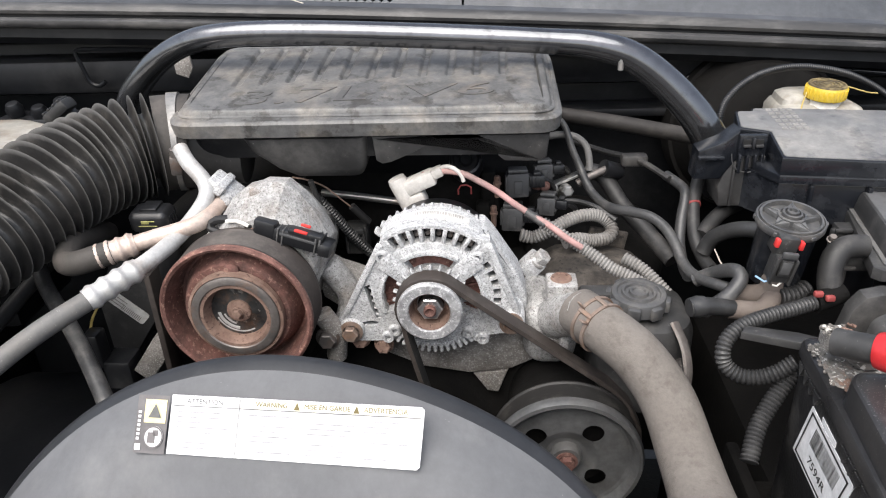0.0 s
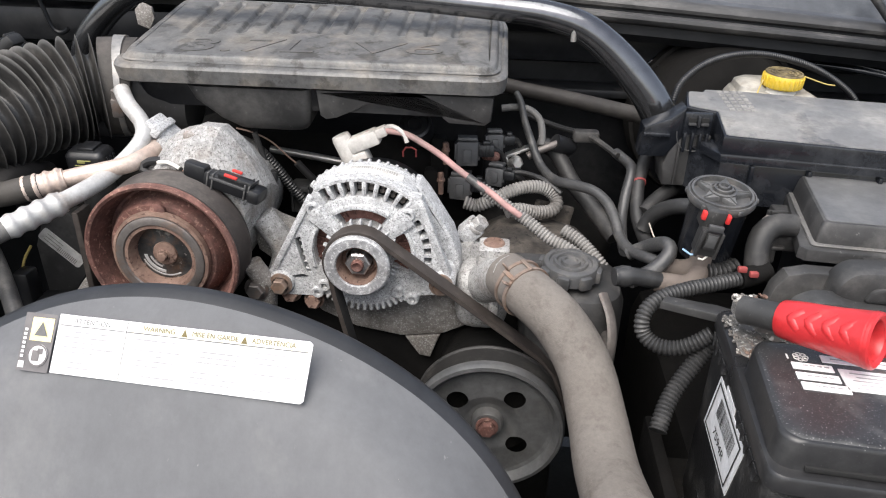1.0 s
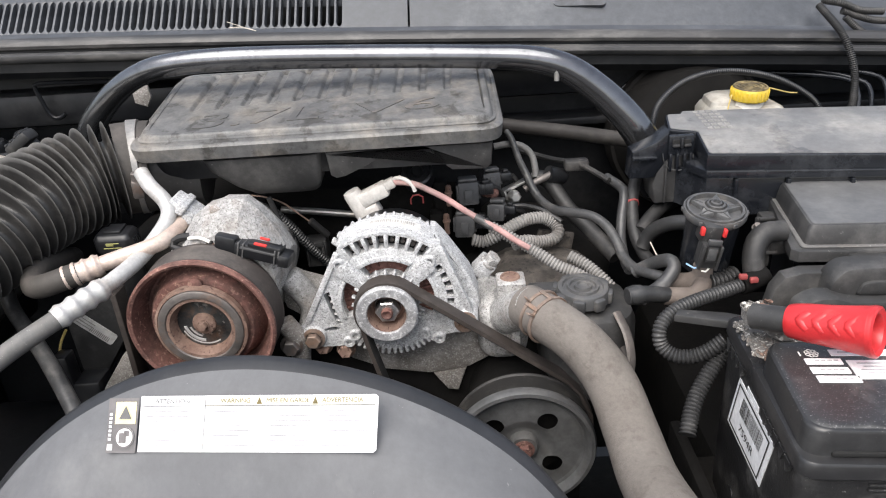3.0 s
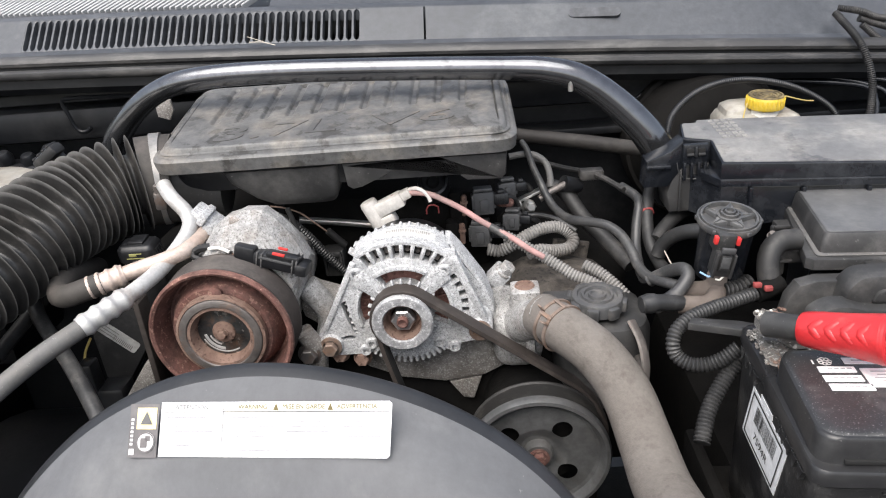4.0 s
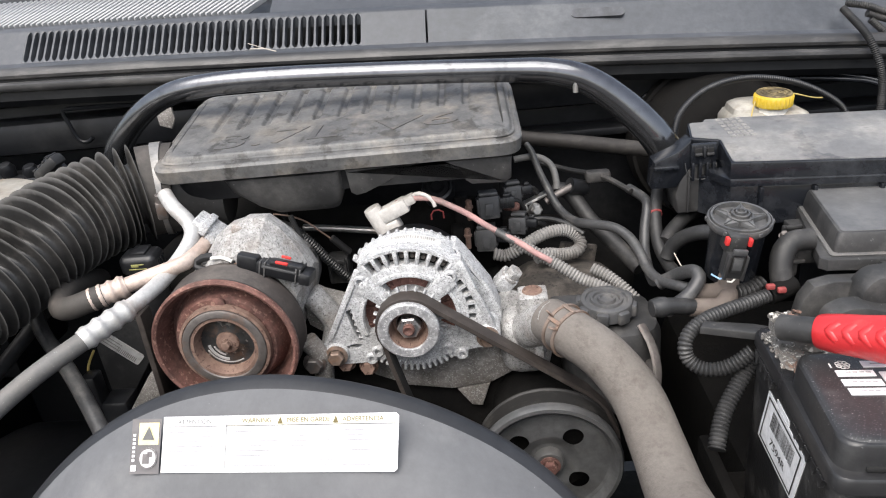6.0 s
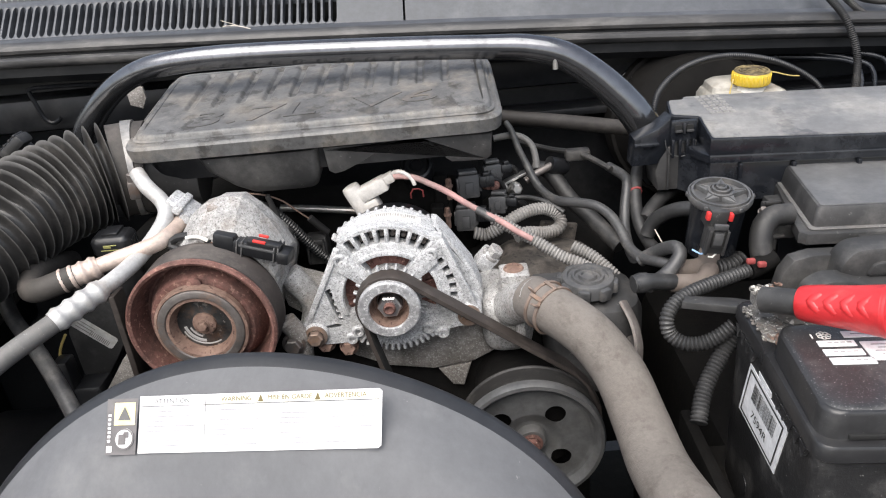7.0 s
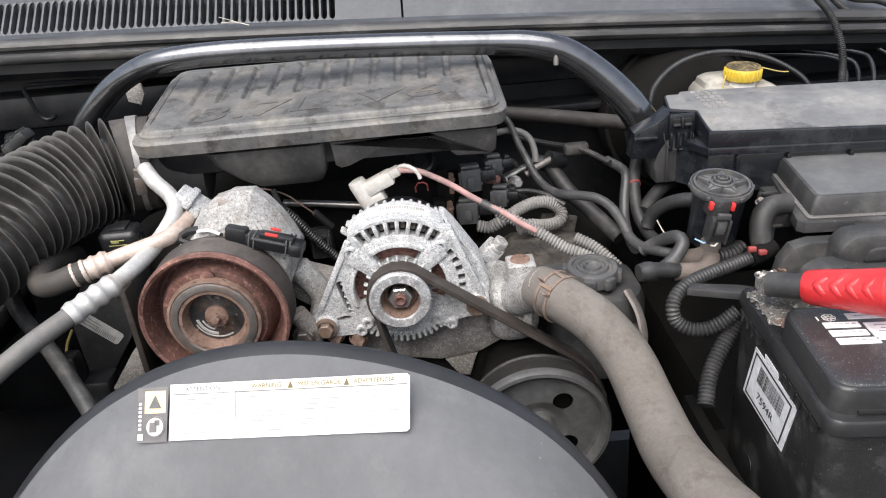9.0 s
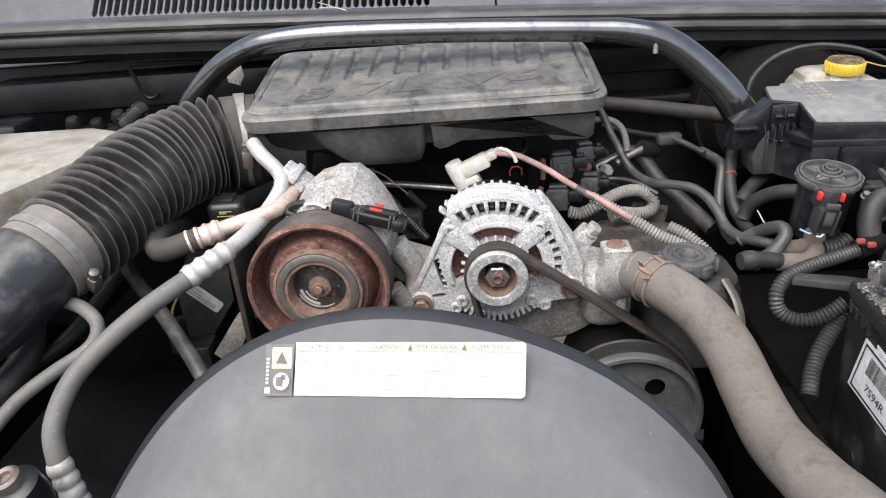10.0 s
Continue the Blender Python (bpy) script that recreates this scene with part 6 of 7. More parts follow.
part("elbow", tube(B(), [(0.153, 0.810, 0.929), (0.164, 0.813, 0.935), (0.177, 0.816, 0.940), (0.187, 0.820, 0.943)], 0.0046, 12), M_worn, rail)
part("quick_coupler", lathe(B(), [(0, 0), (0.010, 0), (0.010, 0.022), (0.007, 0.026), (0, 0.026)], aim((0.1830, 0.8200, 0.9440), (0.7, 0.3, -0.3)), 14), M_black, rail)
bm = tube(B(), [(0.136, 0.860, 0.989), (0.142, 0.850, 0.981), (0.148, 0.830, 0.963), (0.156, 0.810, 0.947), (0.163, 0.800, 0.932), (0.171, 0.785, 0.923), (0.183, 0.760, 0.921), (0.204, 0.740, 0.924), (0.220, 0.725, 0.925), (0.232, 0.710, 0.920), (0.239, 0.690, 0.911), (0.243, 0.670, 0.901), (0.248, 0.645, 0.900), (0.259, 0.620, 0.905), (0.273, 0.605, 0.907)], lambda u: 0.0036 + 0.0018 * min(1.0, u * 2.5), 12, 0.005)
solo("vapour_hose", bm, M_greyhose, "long grey rubber hose winding over the valve cover", "hose")
bm = tube(B(), [(0.166, 0.84, 0.935), (0.185, 0.83, 0.93), (0.205, 0.80, 0.905), (0.225, 0.77, 0.89), (0.25, 0.73, 0.87)], 0.0095, 12)
solo("breather_hose", bm, M_cable, "thick black breather hose", "hose")
bm = tube(B(), [(0.086, 0.735, 0.900), (0.100, 0.735, 0.897), (0.117, 0.735, 0.905), (0.134, 0.742, 0.912), (0.151, 0.750, 0.915), (0.168, 0.757, 0.913), (0.181, 0.757, 0.906), (0.186, 0.750, 0.898), (0.179, 0.742, 0.892), (0.162, 0.735, 0.893), (0.145, 0.728, 0.898), (0.132, 0.722, 0.897)], 0.0066, 12, ridge=(0.0036, 0.0018))
solo("injector_loom", bm, M_loom_lt, "pale grey corrugated loom bent in a loop", "cable")
bm = tube(B(), [(0.128, 0.785, 0.918), (0.150, 0.78, 0.92), (0.172, 0.765, 0.918), (0.19, 0.75, 0.91)], 0.0028, 8)
solo("coil_lead", bm, M_loom, "thin grey wire from the coil plug", "wire")
bm = tube(B(), [(0.19, 0.695, 0.893), (0.208, 0.685, 0.885), (0.225, 0.672, 0.872), (0.24, 0.665, 0.855)], 0.0060, 12, ridge=(0.0036, 0.0017))
solo("second_loom", bm, M_loom_lt, "pale corrugated loom beside the steering cap", "cable")

# hoses between engine and fuse box
bm = tube(B(), [(0.248, 0.640, 0.897), (0.257, 0.635, 0.905), (0.266, 0.620, 0.918), (0.272, 0.605, 0.926), (0.274, 0.597, 0.923), (0.269, 0.592, 0.917), (0.260, 0.586, 0.910), (0.249, 0.580, 0.906), (0.239, 0.574, 0.904)], 0.0066, 14, 0.004)
solo("vent_hose", bm, M_greyhose, "grey rubber vent hose folded back on itself", "hose")
bm = tube(B(), [(0.270, 0.606, 0.903), (0.282, 0.603, 0.903), (0.292, 0.598, 0.906), (0.299, 0.595, 0.912), (0.301, 0.597, 0.920), (0.302, 0.603, 0.927)], 0.0094, 18, 0.004)
solo("purge_elbow", bm, M_tan, "tan rubber elbow below the purge valve", "hose")
bm = tube(B(), [(0.262, 0.582, 0.901), (0.275, 0.578, 0.902), (0.286, 0.576, 0.903), (0.294, 0.580, 0.906), (0.300, 0.590, 0.909)], 0.0086, 18, 0.004)
solo("lower_elbow", bm, M_tan, "tan rubber elbow joined to a black pipe", "hose")
bm = tube(B(), [(0.225, 0.568, 0.910), (0.238, 0.572, 0.910), (0.264, 0.580, 0.903)], 0.0078, 14)
lathe(bm, [(0, 0), (0.0088, 0), (0.0096, 0.006), (0.0080, 0.014), (0, 0.014)], aim((0.238, 0.572, 0.910), (-1, -0.2, 0)), 14)
solo("purge_pipe", bm, M_loom, "black plastic purge pipe stub", "pipe")
for pts, r, nm, lb, mt in (
        ([(0.250, 0.800, 0.942), (0.261, 0.775, 0.939), (0.262, 0.757, 0.936), (0.256, 0.740, 0.915), (0.252, 0.720, 0.896), (0.250, 0.690, 0.886), (0.249, 0.665, 0.887)], 0.0056, "vacuum_line", "dark rubber vacuum line", M_greyhose),
        ([(0.287, 0.790, 0.960), (0.277, 0.770, 0.947), (0.270, 0.752, 0.930), (0.268, 0.738, 0.915), (0.267, 0.720, 0.902), (0.272, 0.700, 0.889), (0.276, 0.680, 0.886)], 0.0068, "taped_harness", "taped wiring bundle going down", M_cable),
        ([(0.322, 0.770, 0.919), (0.301, 0.750, 0.919), (0.285, 0.735, 0.912), (0.273, 0.720, 0.905)], 0.0080, "heater_hose", "black rubber heater hose", M_cable),
        ([(0.271, 0.700, 0.896), (0.276, 0.700, 0.909), (0.285, 0.692, 0.922), (0.297, 0.675, 0.934), (0.311, 0.660, 0.939)], 0.0078, "heater_hose", "black rubber heater hose", M_loom)):
    solo(nm, tube(B(), pts, r, 14, 0.005), mt, lb, "hose")
solo("tape_band", tube(B(), [(0.270, 0.752, 0.929), (0.270, 0.748, 0.9270)], 0.0072, 14, 0.0015), M_redtape, "narrow red tape band on the wiring bundle", "tape")
bm = tube(B(), [(0.150, 0.90, 0.952), (0.19, 0.86, 0.95), (0.222, 0.82, 0.953), (0.25, 0.78, 0.945)], 0.0035, 8)
box(bm, (0.218, 0.825, 0.952), (0.03, 0.016, 0.014), 0.004)
solo("inline_connector", bm, M_cable, "grey in-line connector on a thin wire", "connector")
bm = tube(B(), [(0.09, 0.95, 0.985), (0.138, 0.93, 0.977), (0.208, 0.90, 0.973), (0.294, 0.87, 0.964), (0.36, 0.85, 0.955)], 0.0095, 14)
solo("steering_shaft", bm, M_brown, "brown dusty rod crossing behind the engine", "rod")
solo("dry_straw", tube(B(), [(0.262, 0.64, 0.93), (0.268, 0.63, 0.918), (0.276, 0.62, 0.912)], 0.0007, 6), M_twig, "dry straw caught between the hoses", "straw")

# ---- corrugated looms beside the battery ----
loom = thing("battery_loom", "thick grey-black corrugated loom bent in a loop", "cable", (0.27, 0.53, 0.85))
part("conduit", tube(B(), [(0.346, 0.575, 0.919), (0.326, 0.568, 0.916), (0.305, 0.560, 0.914), (0.284, 0.553, 0.912), (0.264, 0.545, 0.909), (0.250, 0.537, 0.903), (0.244, 0.530, 0.894), (0.246, 0.525, 0.883), (0.256, 0.519, 0.877), (0.270, 0.515, 0.878), (0.283, 0.513, 0.885), (0.295, 0.513, 0.895)], 0.0058, 18, ridge=(0.0034, 0.0015)), M_loom, loom)
part("tape", tube(B(), [(0.351, 0.577, 0.921), (0.338, 0.572, 0.918), (0.326, 0.568, 0.916)], 0.0090, 14), M_block, loom)
for p in ((0.3240, 0.5600, 0.9290), (0.3340, 0.5600, 0.9250)):
    part("tag", box(B(), p, (0.0075, 0.0050, 0.0050), 0.0014), M_redtape, loom, "small red tag")
bm = tube(B(), [(0.299, 0.517, 0.883), (0.290, 0.513, 0.873), (0.280, 0.505, 0.863), (0.270, 0.495, 0.853), (0.263, 0.485, 0.845), (0.258, 0.475, 0.838), (0.255, 0.468, 0.832)], 0.0064, 18, ridge=(0.0036, 0.0018))
solo("ground_loom", bm, M_loom, "grey corrugated loom running down beside the battery", "cable")
bm = tube(B(), [(0.334, 0.600, 0.911), (0.319, 0.593, 0.908), (0.304, 0.588, 0.909)], 0.008, 12, ridge=(0.0048, 0.0026))
solo("short_loom", bm, M_cable, "short black corrugated sleeve", "cable")

# ---- purge valve canister ----
pv = thing("purge_valve", "dark grey round purge valve with a star-shaped lid", "valve", (0.305, 0.61, 0.89))
PV = aim((0.3085, 0.618, 0.9125), (0.03, -0.18, 1)) @ Matrix.Diagonal((0.88, 0.88, 0.96, 1))
bm = lathe(B(), [(0, 0), (0.020, 0), (0.0262, 0.004), (0.0275, 0.056), (0.0285, 0.060), (0.0285, 0.062)], PV, 36)
part("canister", bm, M_box, pv)
# lid recess darker, star paler: the relief's light and shade put into two colours
bm = lathe(B(), [(0.0270, 0.060), (0.0312, 0.061), (0.0325, 0.0635), (0.0325, 0.0675), (0.0318, 0.0688), (0.0306, 0.0688), (0.0302, 0.0672), (0.0294, 0.0672), (0.0290, 0.0700), (0.0268, 0.0702), (0.0262, 0.0655), (0.0, 0.0655)], PV, 48)
slid = part("star_lid", bm, M_coil, pv, "dusty lid with a raised star, relief contrast painted in")
star = []
for k in range(10):
    r = 0.0264 if k % 2 == 0 else 0.0125
    star.append((r * math.cos(radians(36 * k + 62)), r * math.sin(radians(36 * k + 62))))
part("star", prism(B(), star, 0.0650, 0.0704, PV, 0.0010), M_dustplastic, slid)
bits("star_ridge", box(B(), (0, 0, 0), (0.016, 0.0010, 0.0016), 0.0004, None, 1), M_dustplastic, slid, [PV @ Matrix.Rotation(radians(72 * k + 62), 4, "Z") @ Matrix.Translation((0.0170, 0, 0.0708)) for k in range(5)])
part("boss", lathe(B(), [(0.0135, 0.0660), (0.0132, 0.0715), (0.0112, 0.0722), (0.0108, 0.0702), (0.0096, 0.0702), (0.0092, 0.0738), (0.0074, 0.0743), (0.0070, 0.0722), (0.0058, 0.0722), (0.0054, 0.0755), (0.0038, 0.0760), (0.0030, 0.0735), (0, 0.0733)], PV, 36), M_coil, slid)
bits("rim_notch", box(B(), (0, 0, 0), (0.0022, 0.005, 0.004), 0.0006, None, 1), M_coil, slid, [PV @ Matrix.Rotation(radians(60 * k + 40), 4, "Z") @ Matrix.Translation((0.0328, 0, 0.0655)) for k in range(6)])
cm = at(0.2985, 0.5805, 0.958) @ Matrix.Rotation(radians(8), 4, "Y") @ Matrix.Rotation(radians(6), 4, "X") @ Matrix.Diagonal((1.04, 0.95, 0.88, 1))
bm = box(B(), (0, 0.006, 0.006), (0.0165, 0.022, 0.022), 0.002, cm)
box(bm, (0, -0.004, -0.014), (0.0165, 0.016, 0.028), 0.002, cm)
box(bm, (0, -0.013, -0.010), (0.009, 0.004, 0.018), 0.001, cm)
box(bm, (-0.0075, -0.012, -0.014), (0.0025, 0.006, 0.028), 0.0008, cm)
box(bm, (0.0075, -0.012, -0.014), (0.0025, 0.006, 0.028), 0.0008, cm)
plugc = part("connector", bm, M_tub, pv, "grey-black plug")
bm = box(B(), (-0.0095, -0.004, 0.011), (0.0034, 0.006, 0.0085), 0.001, cm)
box(bm, (0.0095, -0.004, 0.011), (0.0034, 0.006, 0.0085), 0.001, cm)
part("red_tab", bm, M_redclip, plugc, "bright red release tabs")
part("plug_window", box(B(), (0, -0.0152, -0.009), (0.0075, 0.0012, 0.013), 0.0004, cm), M_dustplastic, plugc, "pale terminal window")
part("plug_lock", box(B(), (0, -0.0135, 0.0045), (0.012, 0.004, 0.006), 0.001, cm), M_coil, plugc)
part("wire", tube(B(), [cm @ Vector((-0.004, -0.008, -0.028)), cm @ Vector((-0.008, -0.008, -0.031)), cm @ Vector((-0.014, 0.0, -0.031))], 0.0009, 6), M_blue, plugc)
part("wire", tube(B(), [cm @ Vector((0.004, -0.009, -0.028)), cm @ Vector((0.001, -0.012, -0.031)), cm @ Vector((-0.003, -0.01, -0.032))], 0.0009, 6), M_neck, plugc)

# ---- fuse box ----
fuse = thing("fuse_box", "black plastic fuse box with a dusty flat lid", "fuse box", (0.45, 0.74, 0.90))
FM = at(0.0, 0.0, 0.0)


def slope_top(bm, z0, dzdy, y0=0.69, ztop=0.99):
    """Lifts the upper points of a mesh so that its top rises to the back."""
    for v in bm.verts:
        if v.co.z > ztop:
            v.co.z += (v.co.y - y0) * dzdy
    return bm


# plan of the lid, swung slightly from the car's axis
FT = [(0.330, 0.694), (0.664, 0.652), (0.672, 0.725), (0.562, 0.784), (0.372, 0.802), (0.332, 0.804), (0.330, 0.797), (0.314, 0.798), (0.307, 0.758), (0.334, 0.748)]
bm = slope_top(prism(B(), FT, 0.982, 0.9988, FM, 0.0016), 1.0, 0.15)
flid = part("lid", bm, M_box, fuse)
# top plate paler than the skirt: settled dust plus painted sky light
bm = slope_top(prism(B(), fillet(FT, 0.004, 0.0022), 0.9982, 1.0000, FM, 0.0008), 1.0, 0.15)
part("lid_top", bm, M_boxlid, flid, "dust-covered lid top with dark smudges, sky light in its tone")
bm = prism(B(), [(0.330, 0.6925), (0.668, 0.6465), (0.676, 0.728), (0.565, 0.778), (0.372, 0.789), (0.33, 0.789), (0.318, 0.72)], 0.974, 0.982, FM, 0.0015)
part("lid_lip", bm, M_box, fuse)
bm = prism(B(), [(0.332, 0.696), (0.66, 0.652), (0.668, 0.725), (0.56, 0.772), (0.372, 0.78), (0.312, 0.775), (0.306, 0.745), (0.322, 0.72)], 0.932, 0.9745, FM, 0.003)
part("base", bm, M_box, fuse)
bm = prism(B(), [(0.291, 0.931), (0.330, 0.931), (0.331, 0.985), (0.296, 0.985), (0.287, 0.953)], -0.780, -0.736, FRONT, 0.003)
part("base_corner", bm, M_tub, fuse, "dusty black corner of the base")
part("corner_rib", box(B(), (0.3005, 0.7345, 0.957), (0.0022, 0.005, 0.048), 0.0008), M_tub, fuse)
bm = box(B(), (0.3145, 0.7345, 0.9985), (0.0270, 0.006, 0.0225), 0.0015)
for x in (0.3035, 0.3110, 0.3185, 0.3250):
    box(bm, (x, 0.7330, 0.9800), (0.0030, 0.008, 0.0200), 0.0008)
latch = part("latch", bm, M_box, fuse)
for x in (0.3085, 0.3205):
    # black block proud of the latch, painted shade for an opening
    part("slot", box(B(), (x, 0.7312, 1.0015), (0.0075, 0.002, 0.0075), 0.0005, seg=1), M_shade_black, latch)
    part("hook", box(B(), (x, 0.7295, 0.9990), (0.0075, 0.003, 0.0026), 0.0006), M_greyhose, latch, "grey catch")
part("hook", box(B(), (0.3145, 0.7300, 1.0015), (0.0028, 0.004, 0.011), 0.0008), M_edge, latch)
part("strap", tube(B(), [(0.2955, 0.7325, 0.990), (0.2975, 0.731, 0.979), (0.305, 0.730, 0.9725), (0.317, 0.730, 0.9715), (0.327, 0.731, 0.976)], 0.0006, 6), M_greyhose, latch, "thin grey strap")
bm = prism(B(), [(0.262, 0.962), (0.264, 0.992), (0.288, 1.002), (0.302, 1.014), (0.304, 0.985), (0.288, 0.962)], -0.760, -0.735, FRONT, 0.002)
box(bm, (0.276, 0.733, 0.986), (0.026, 0.006, 0.004), 0.001)
part("side_tab", bm, M_box, fuse)
# raised print blocks on the lid
bm = B()
for i in range(4):
    for j in range(6):
        y = 0.796 - 0.0088 * j
        for dx, dy, w, h in ((0, 0.0019, 0.0050, 0.0008), (0, -0.0012, 0.0050, 0.0008), (-0.0020, 0, 0.0008, 0.0040)):
            box(bm, (0.3475 + 0.0072 * i + 0.0006 * j + dx, y + dy, 1.0002 + (y + dy - 0.69) * 0.15), (w, h, 0.0012), 0.0, Matrix.Identity(4))
part("raised_print", bm, M_emboss, flid, "small raised marks, unreadable")
bits("flute", box(B(), (0, 0, 0), (0.004, 0.006, 0.036), 0.001), M_box, fuse, [at(x, 0.6935 - 0.14 * (x - 0.33), 0.955) for x in (0.36, 0.41, 0.47, 0.53, 0.59)])

# ---- relay box in front of it ----
rel = thing("relay_box", "black plastic relay box with a raised lid", "relay box", (0.46, 0.62, 0.86))
RP = [(0.384, 0.577), (0.66, 0.551), (0.66, 0.668), (0.404, 0.690)]
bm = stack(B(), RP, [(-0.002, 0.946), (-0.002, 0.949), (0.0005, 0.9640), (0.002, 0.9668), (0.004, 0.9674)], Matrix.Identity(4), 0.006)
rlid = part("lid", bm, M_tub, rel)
# thin dust, with the brighter upward face painted into the plate's colour
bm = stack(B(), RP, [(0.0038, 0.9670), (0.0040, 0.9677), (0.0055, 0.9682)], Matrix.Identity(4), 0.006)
part("lid_top", bm, mat("dusty_skylit_relay_lid", (0.085, 0.086, 0.088), (0.115, 0.116, 0.117), 0.40, scale=9, bump=0.05, dust=(0.15, 0.149, 0.145), dust_amt=0.45, dust_scale=9), rlid, "thinly dusty lid top, toned lighter for the sky")
bm = stack(B(), RP, [(-0.0052, 0.9478), (-0.0055, 0.9486), (-0.0050, 0.9494), (-0.001, 0.9496)], Matrix.Identity(4), 0.006)
part("lid_edge", bm, M_hose2, rlid, "pale thin lid edge")
bm = prism(B(), [(0.369, 0.573), (0.374, 0.567), (0.67, 0.540), (0.67, 0.67), (0.412, 0.705), (0.400, 0.703)], 0.937, 0.9475, Matrix.Identity(4), 0.0015)
part("lid_lip", bm, M_tub, rel)
bm = prism(B(), [(0.380, 0.586), (0.66, 0.560), (0.66, 0.665), (0.408, 0.69)], 0.86, 0.9415, Matrix.Identity(4), 0.003)
part("base", bm, M_black, rel)
for y in (0.662, 0.612):
    bm = box(B(), (0.372 - (0.66 - y) * -0.0 + (y - 0.612) * 0.35, y, 0.935), (0.026, 0.018, 0.018), 0.003)
    box(bm, (0.360 + (y - 0.612) * 0.35, y - 0.004, 0.928), (0.010, 0.012, 0.026), 0.002)
    for k in (-1, 1):
        box(bm, (0.362 + (y - 0.612) * 0.35, y - 0.011, 0.937 + 0.006 * k), (0.016, 0.004, 0.0035), 0.001)
    clip = part("clip", bm, M_tub, rel)
    part("bolt", hexbolt(B(), aim((0.349 + (y - 0.612) * 0.42, y - 0.012, 0.934), (-0.1, -0.5, 1)), 0.0036, 0.006), M_worn, clip, "small dull steel bolt")
bm = tube(B(), [(0.373, 0.600, 0.953), (0.357, 0.598, 0.953), (0.346, 0.592, 0.947), (0.342, 0.585, 0.933), (0.343, 0.578, 0.917)], 0.0100, 16)
part("cable_boot", bm, M_cable, rel)
# cover with a rounded bulge below the relay box
tc = thing("terminal_cover", "black moulded cover behind the battery", "cover", (0.47, 0.54, 0.90))
part("back_panel", prism(B(), [(0.343, 0.895), (0.348, 0.920), (0.356, 0.932), (0.372, 0.936), (0.62, 0.927), (0.62, 0.895)], -0.562, -0.548, FRONT, 0.002), M_tub, tc)
hump = part("hump", prism(B(), fillet([(0.383, 0.895), (0.386, 0.936), (0.396, 0.9475), (0.410, 0.9485), (0.60, 0.9455), (0.60, 0.895)], 0.008), -0.552, -0.528, FRONT, 0.005), M_tub, tc)
part("front_bulge", prism(B(), fillet([(0.352, 0.890), (0.356, 0.921), (0.370, 0.929), (0.386, 0.9285), (0.398, 0.924), (0.60, 0.914), (0.60, 0.890)], 0.006), -0.534, -0.514, FRONT, 0.005), M_tub, tc)
part("raised_panel", prism(B(), fillet([(0.406, 0.924), (0.411, 0.9350), (0.420, 0.9365), (0.60, 0.933), (0.60, 0.915)], 0.004), -0.532, -0.525, FRONT, 0.002), M_tub, hump)
part("tag", box(B(), (0.449, 0.5275, 0.9395), (0.026, 0.0016, 0.0034), 0.0004), M_tag, hump, "small white tag")
# black block as the shade of a slot
part("slot", box(B(), (0.3755, 0.5132, 0.9205), (0.012, 0.003, 0.0035), 0.0), M_shade_black, tc)
part("ledge", box(B(), (0.50, 0.552, 0.9425), (0.17, 0.030, 0.0045), 0.0015), M_tub, tc)

# ---- brake fluid reservoir ----
brake = thing("brake_reservoir", "yellowed brake fluid reservoir with a yellow cap", "reservoir", (0.43, 0.89, 0.93))
bm = stack(B(), [(0.386, 0.856), (0.478, 0.852), (0.484, 0.870), (0.482, 0.935), (0.390, 0.935)], [(0, 0.94), (0, 0.988), (0.004, 0.996), (0.012, 1.000)], Matrix.Identity(4))
stack(bm, [(0.392, 0.872), (0.464, 0.868), (0.462, 0.93), (0.396, 0.93)], [(0, 0.996), (0.002, 1.004), (0.008, 1.008)], Matrix.Identity(4))
part("tank_body", bm, M_tank, brake)
YC = aim((0.4385, 0.878, 0.994), (0.03, -0.08, 1)) @ Matrix.Diagonal((0.80, 0.80, 0.80, 1))
part("neck", lathe(B(), [(0.026, 0), (0.0225, 0.010), (0.021, 0.022)], YC, 32), M_neck, brake, "clean white neck")
bm = lathe(B(), [(0.020, 0.016), (0.0265, 0.016), (0.0272, 0.018), (0.0272, 0.032), (0.0255, 0.035)], YC, 48)
ycap = part("cap", bm, M_yellow, brake, "bright yellow ribbed screw cap")
bits("grip_rib", box(B(), (0, 0, 0), (0.0022, 0.003, 0.015), 0.0006, None, 1), M_yellow, ycap, [YC @ Matrix.Rotation(radians(360 / 26 * k), 4, "Z") @ Matrix.Translation((0.0274, 0, 0.0245)) for k in range(26)])
bm = lathe(B(), [(0.0262, 0.0345), (0.0250, 0.0364), (0.0225, 0.0364), (0.0220, 0.0346), (0.0190, 0.0346), (0.0185, 0.0364), (0.0160, 0.0364), (0.0155, 0.0346), (0.0125, 0.0346), (0.0120, 0.0364), (0.0095, 0.0364), (0.0090, 0.0346), (0.0060, 0.0346), (0.0055, 0.0364), (0, 0.0362)], YC, 40)
part("cap_top", bm, M_captop, ycap, "grimy embossed cap top")
part("strap", tube(B(), [(0.416, 0.872, 1.014), (0.410, 0.864, 1.000), (0.408, 0.857, 0.984)], 0.0009, 6), M_yelwire, brake, "thin yellow strap")
part("strap", tube(B(), [(0.457, 0.884, 1.018), (0.470, 0.887, 1.015), (0.492, 0.89, 1.008), (0.505, 0.892, 1.006)], 0.0008, 6), M_yelwire, brake, "thin yellow strap")
boost = thing("brake_booster", "round black brake booster on the firewall", "booster", (0.40, 1.03, 0.82))
BM = aim((0.40, 1.03, 0.93), (0, -1, 0.12))
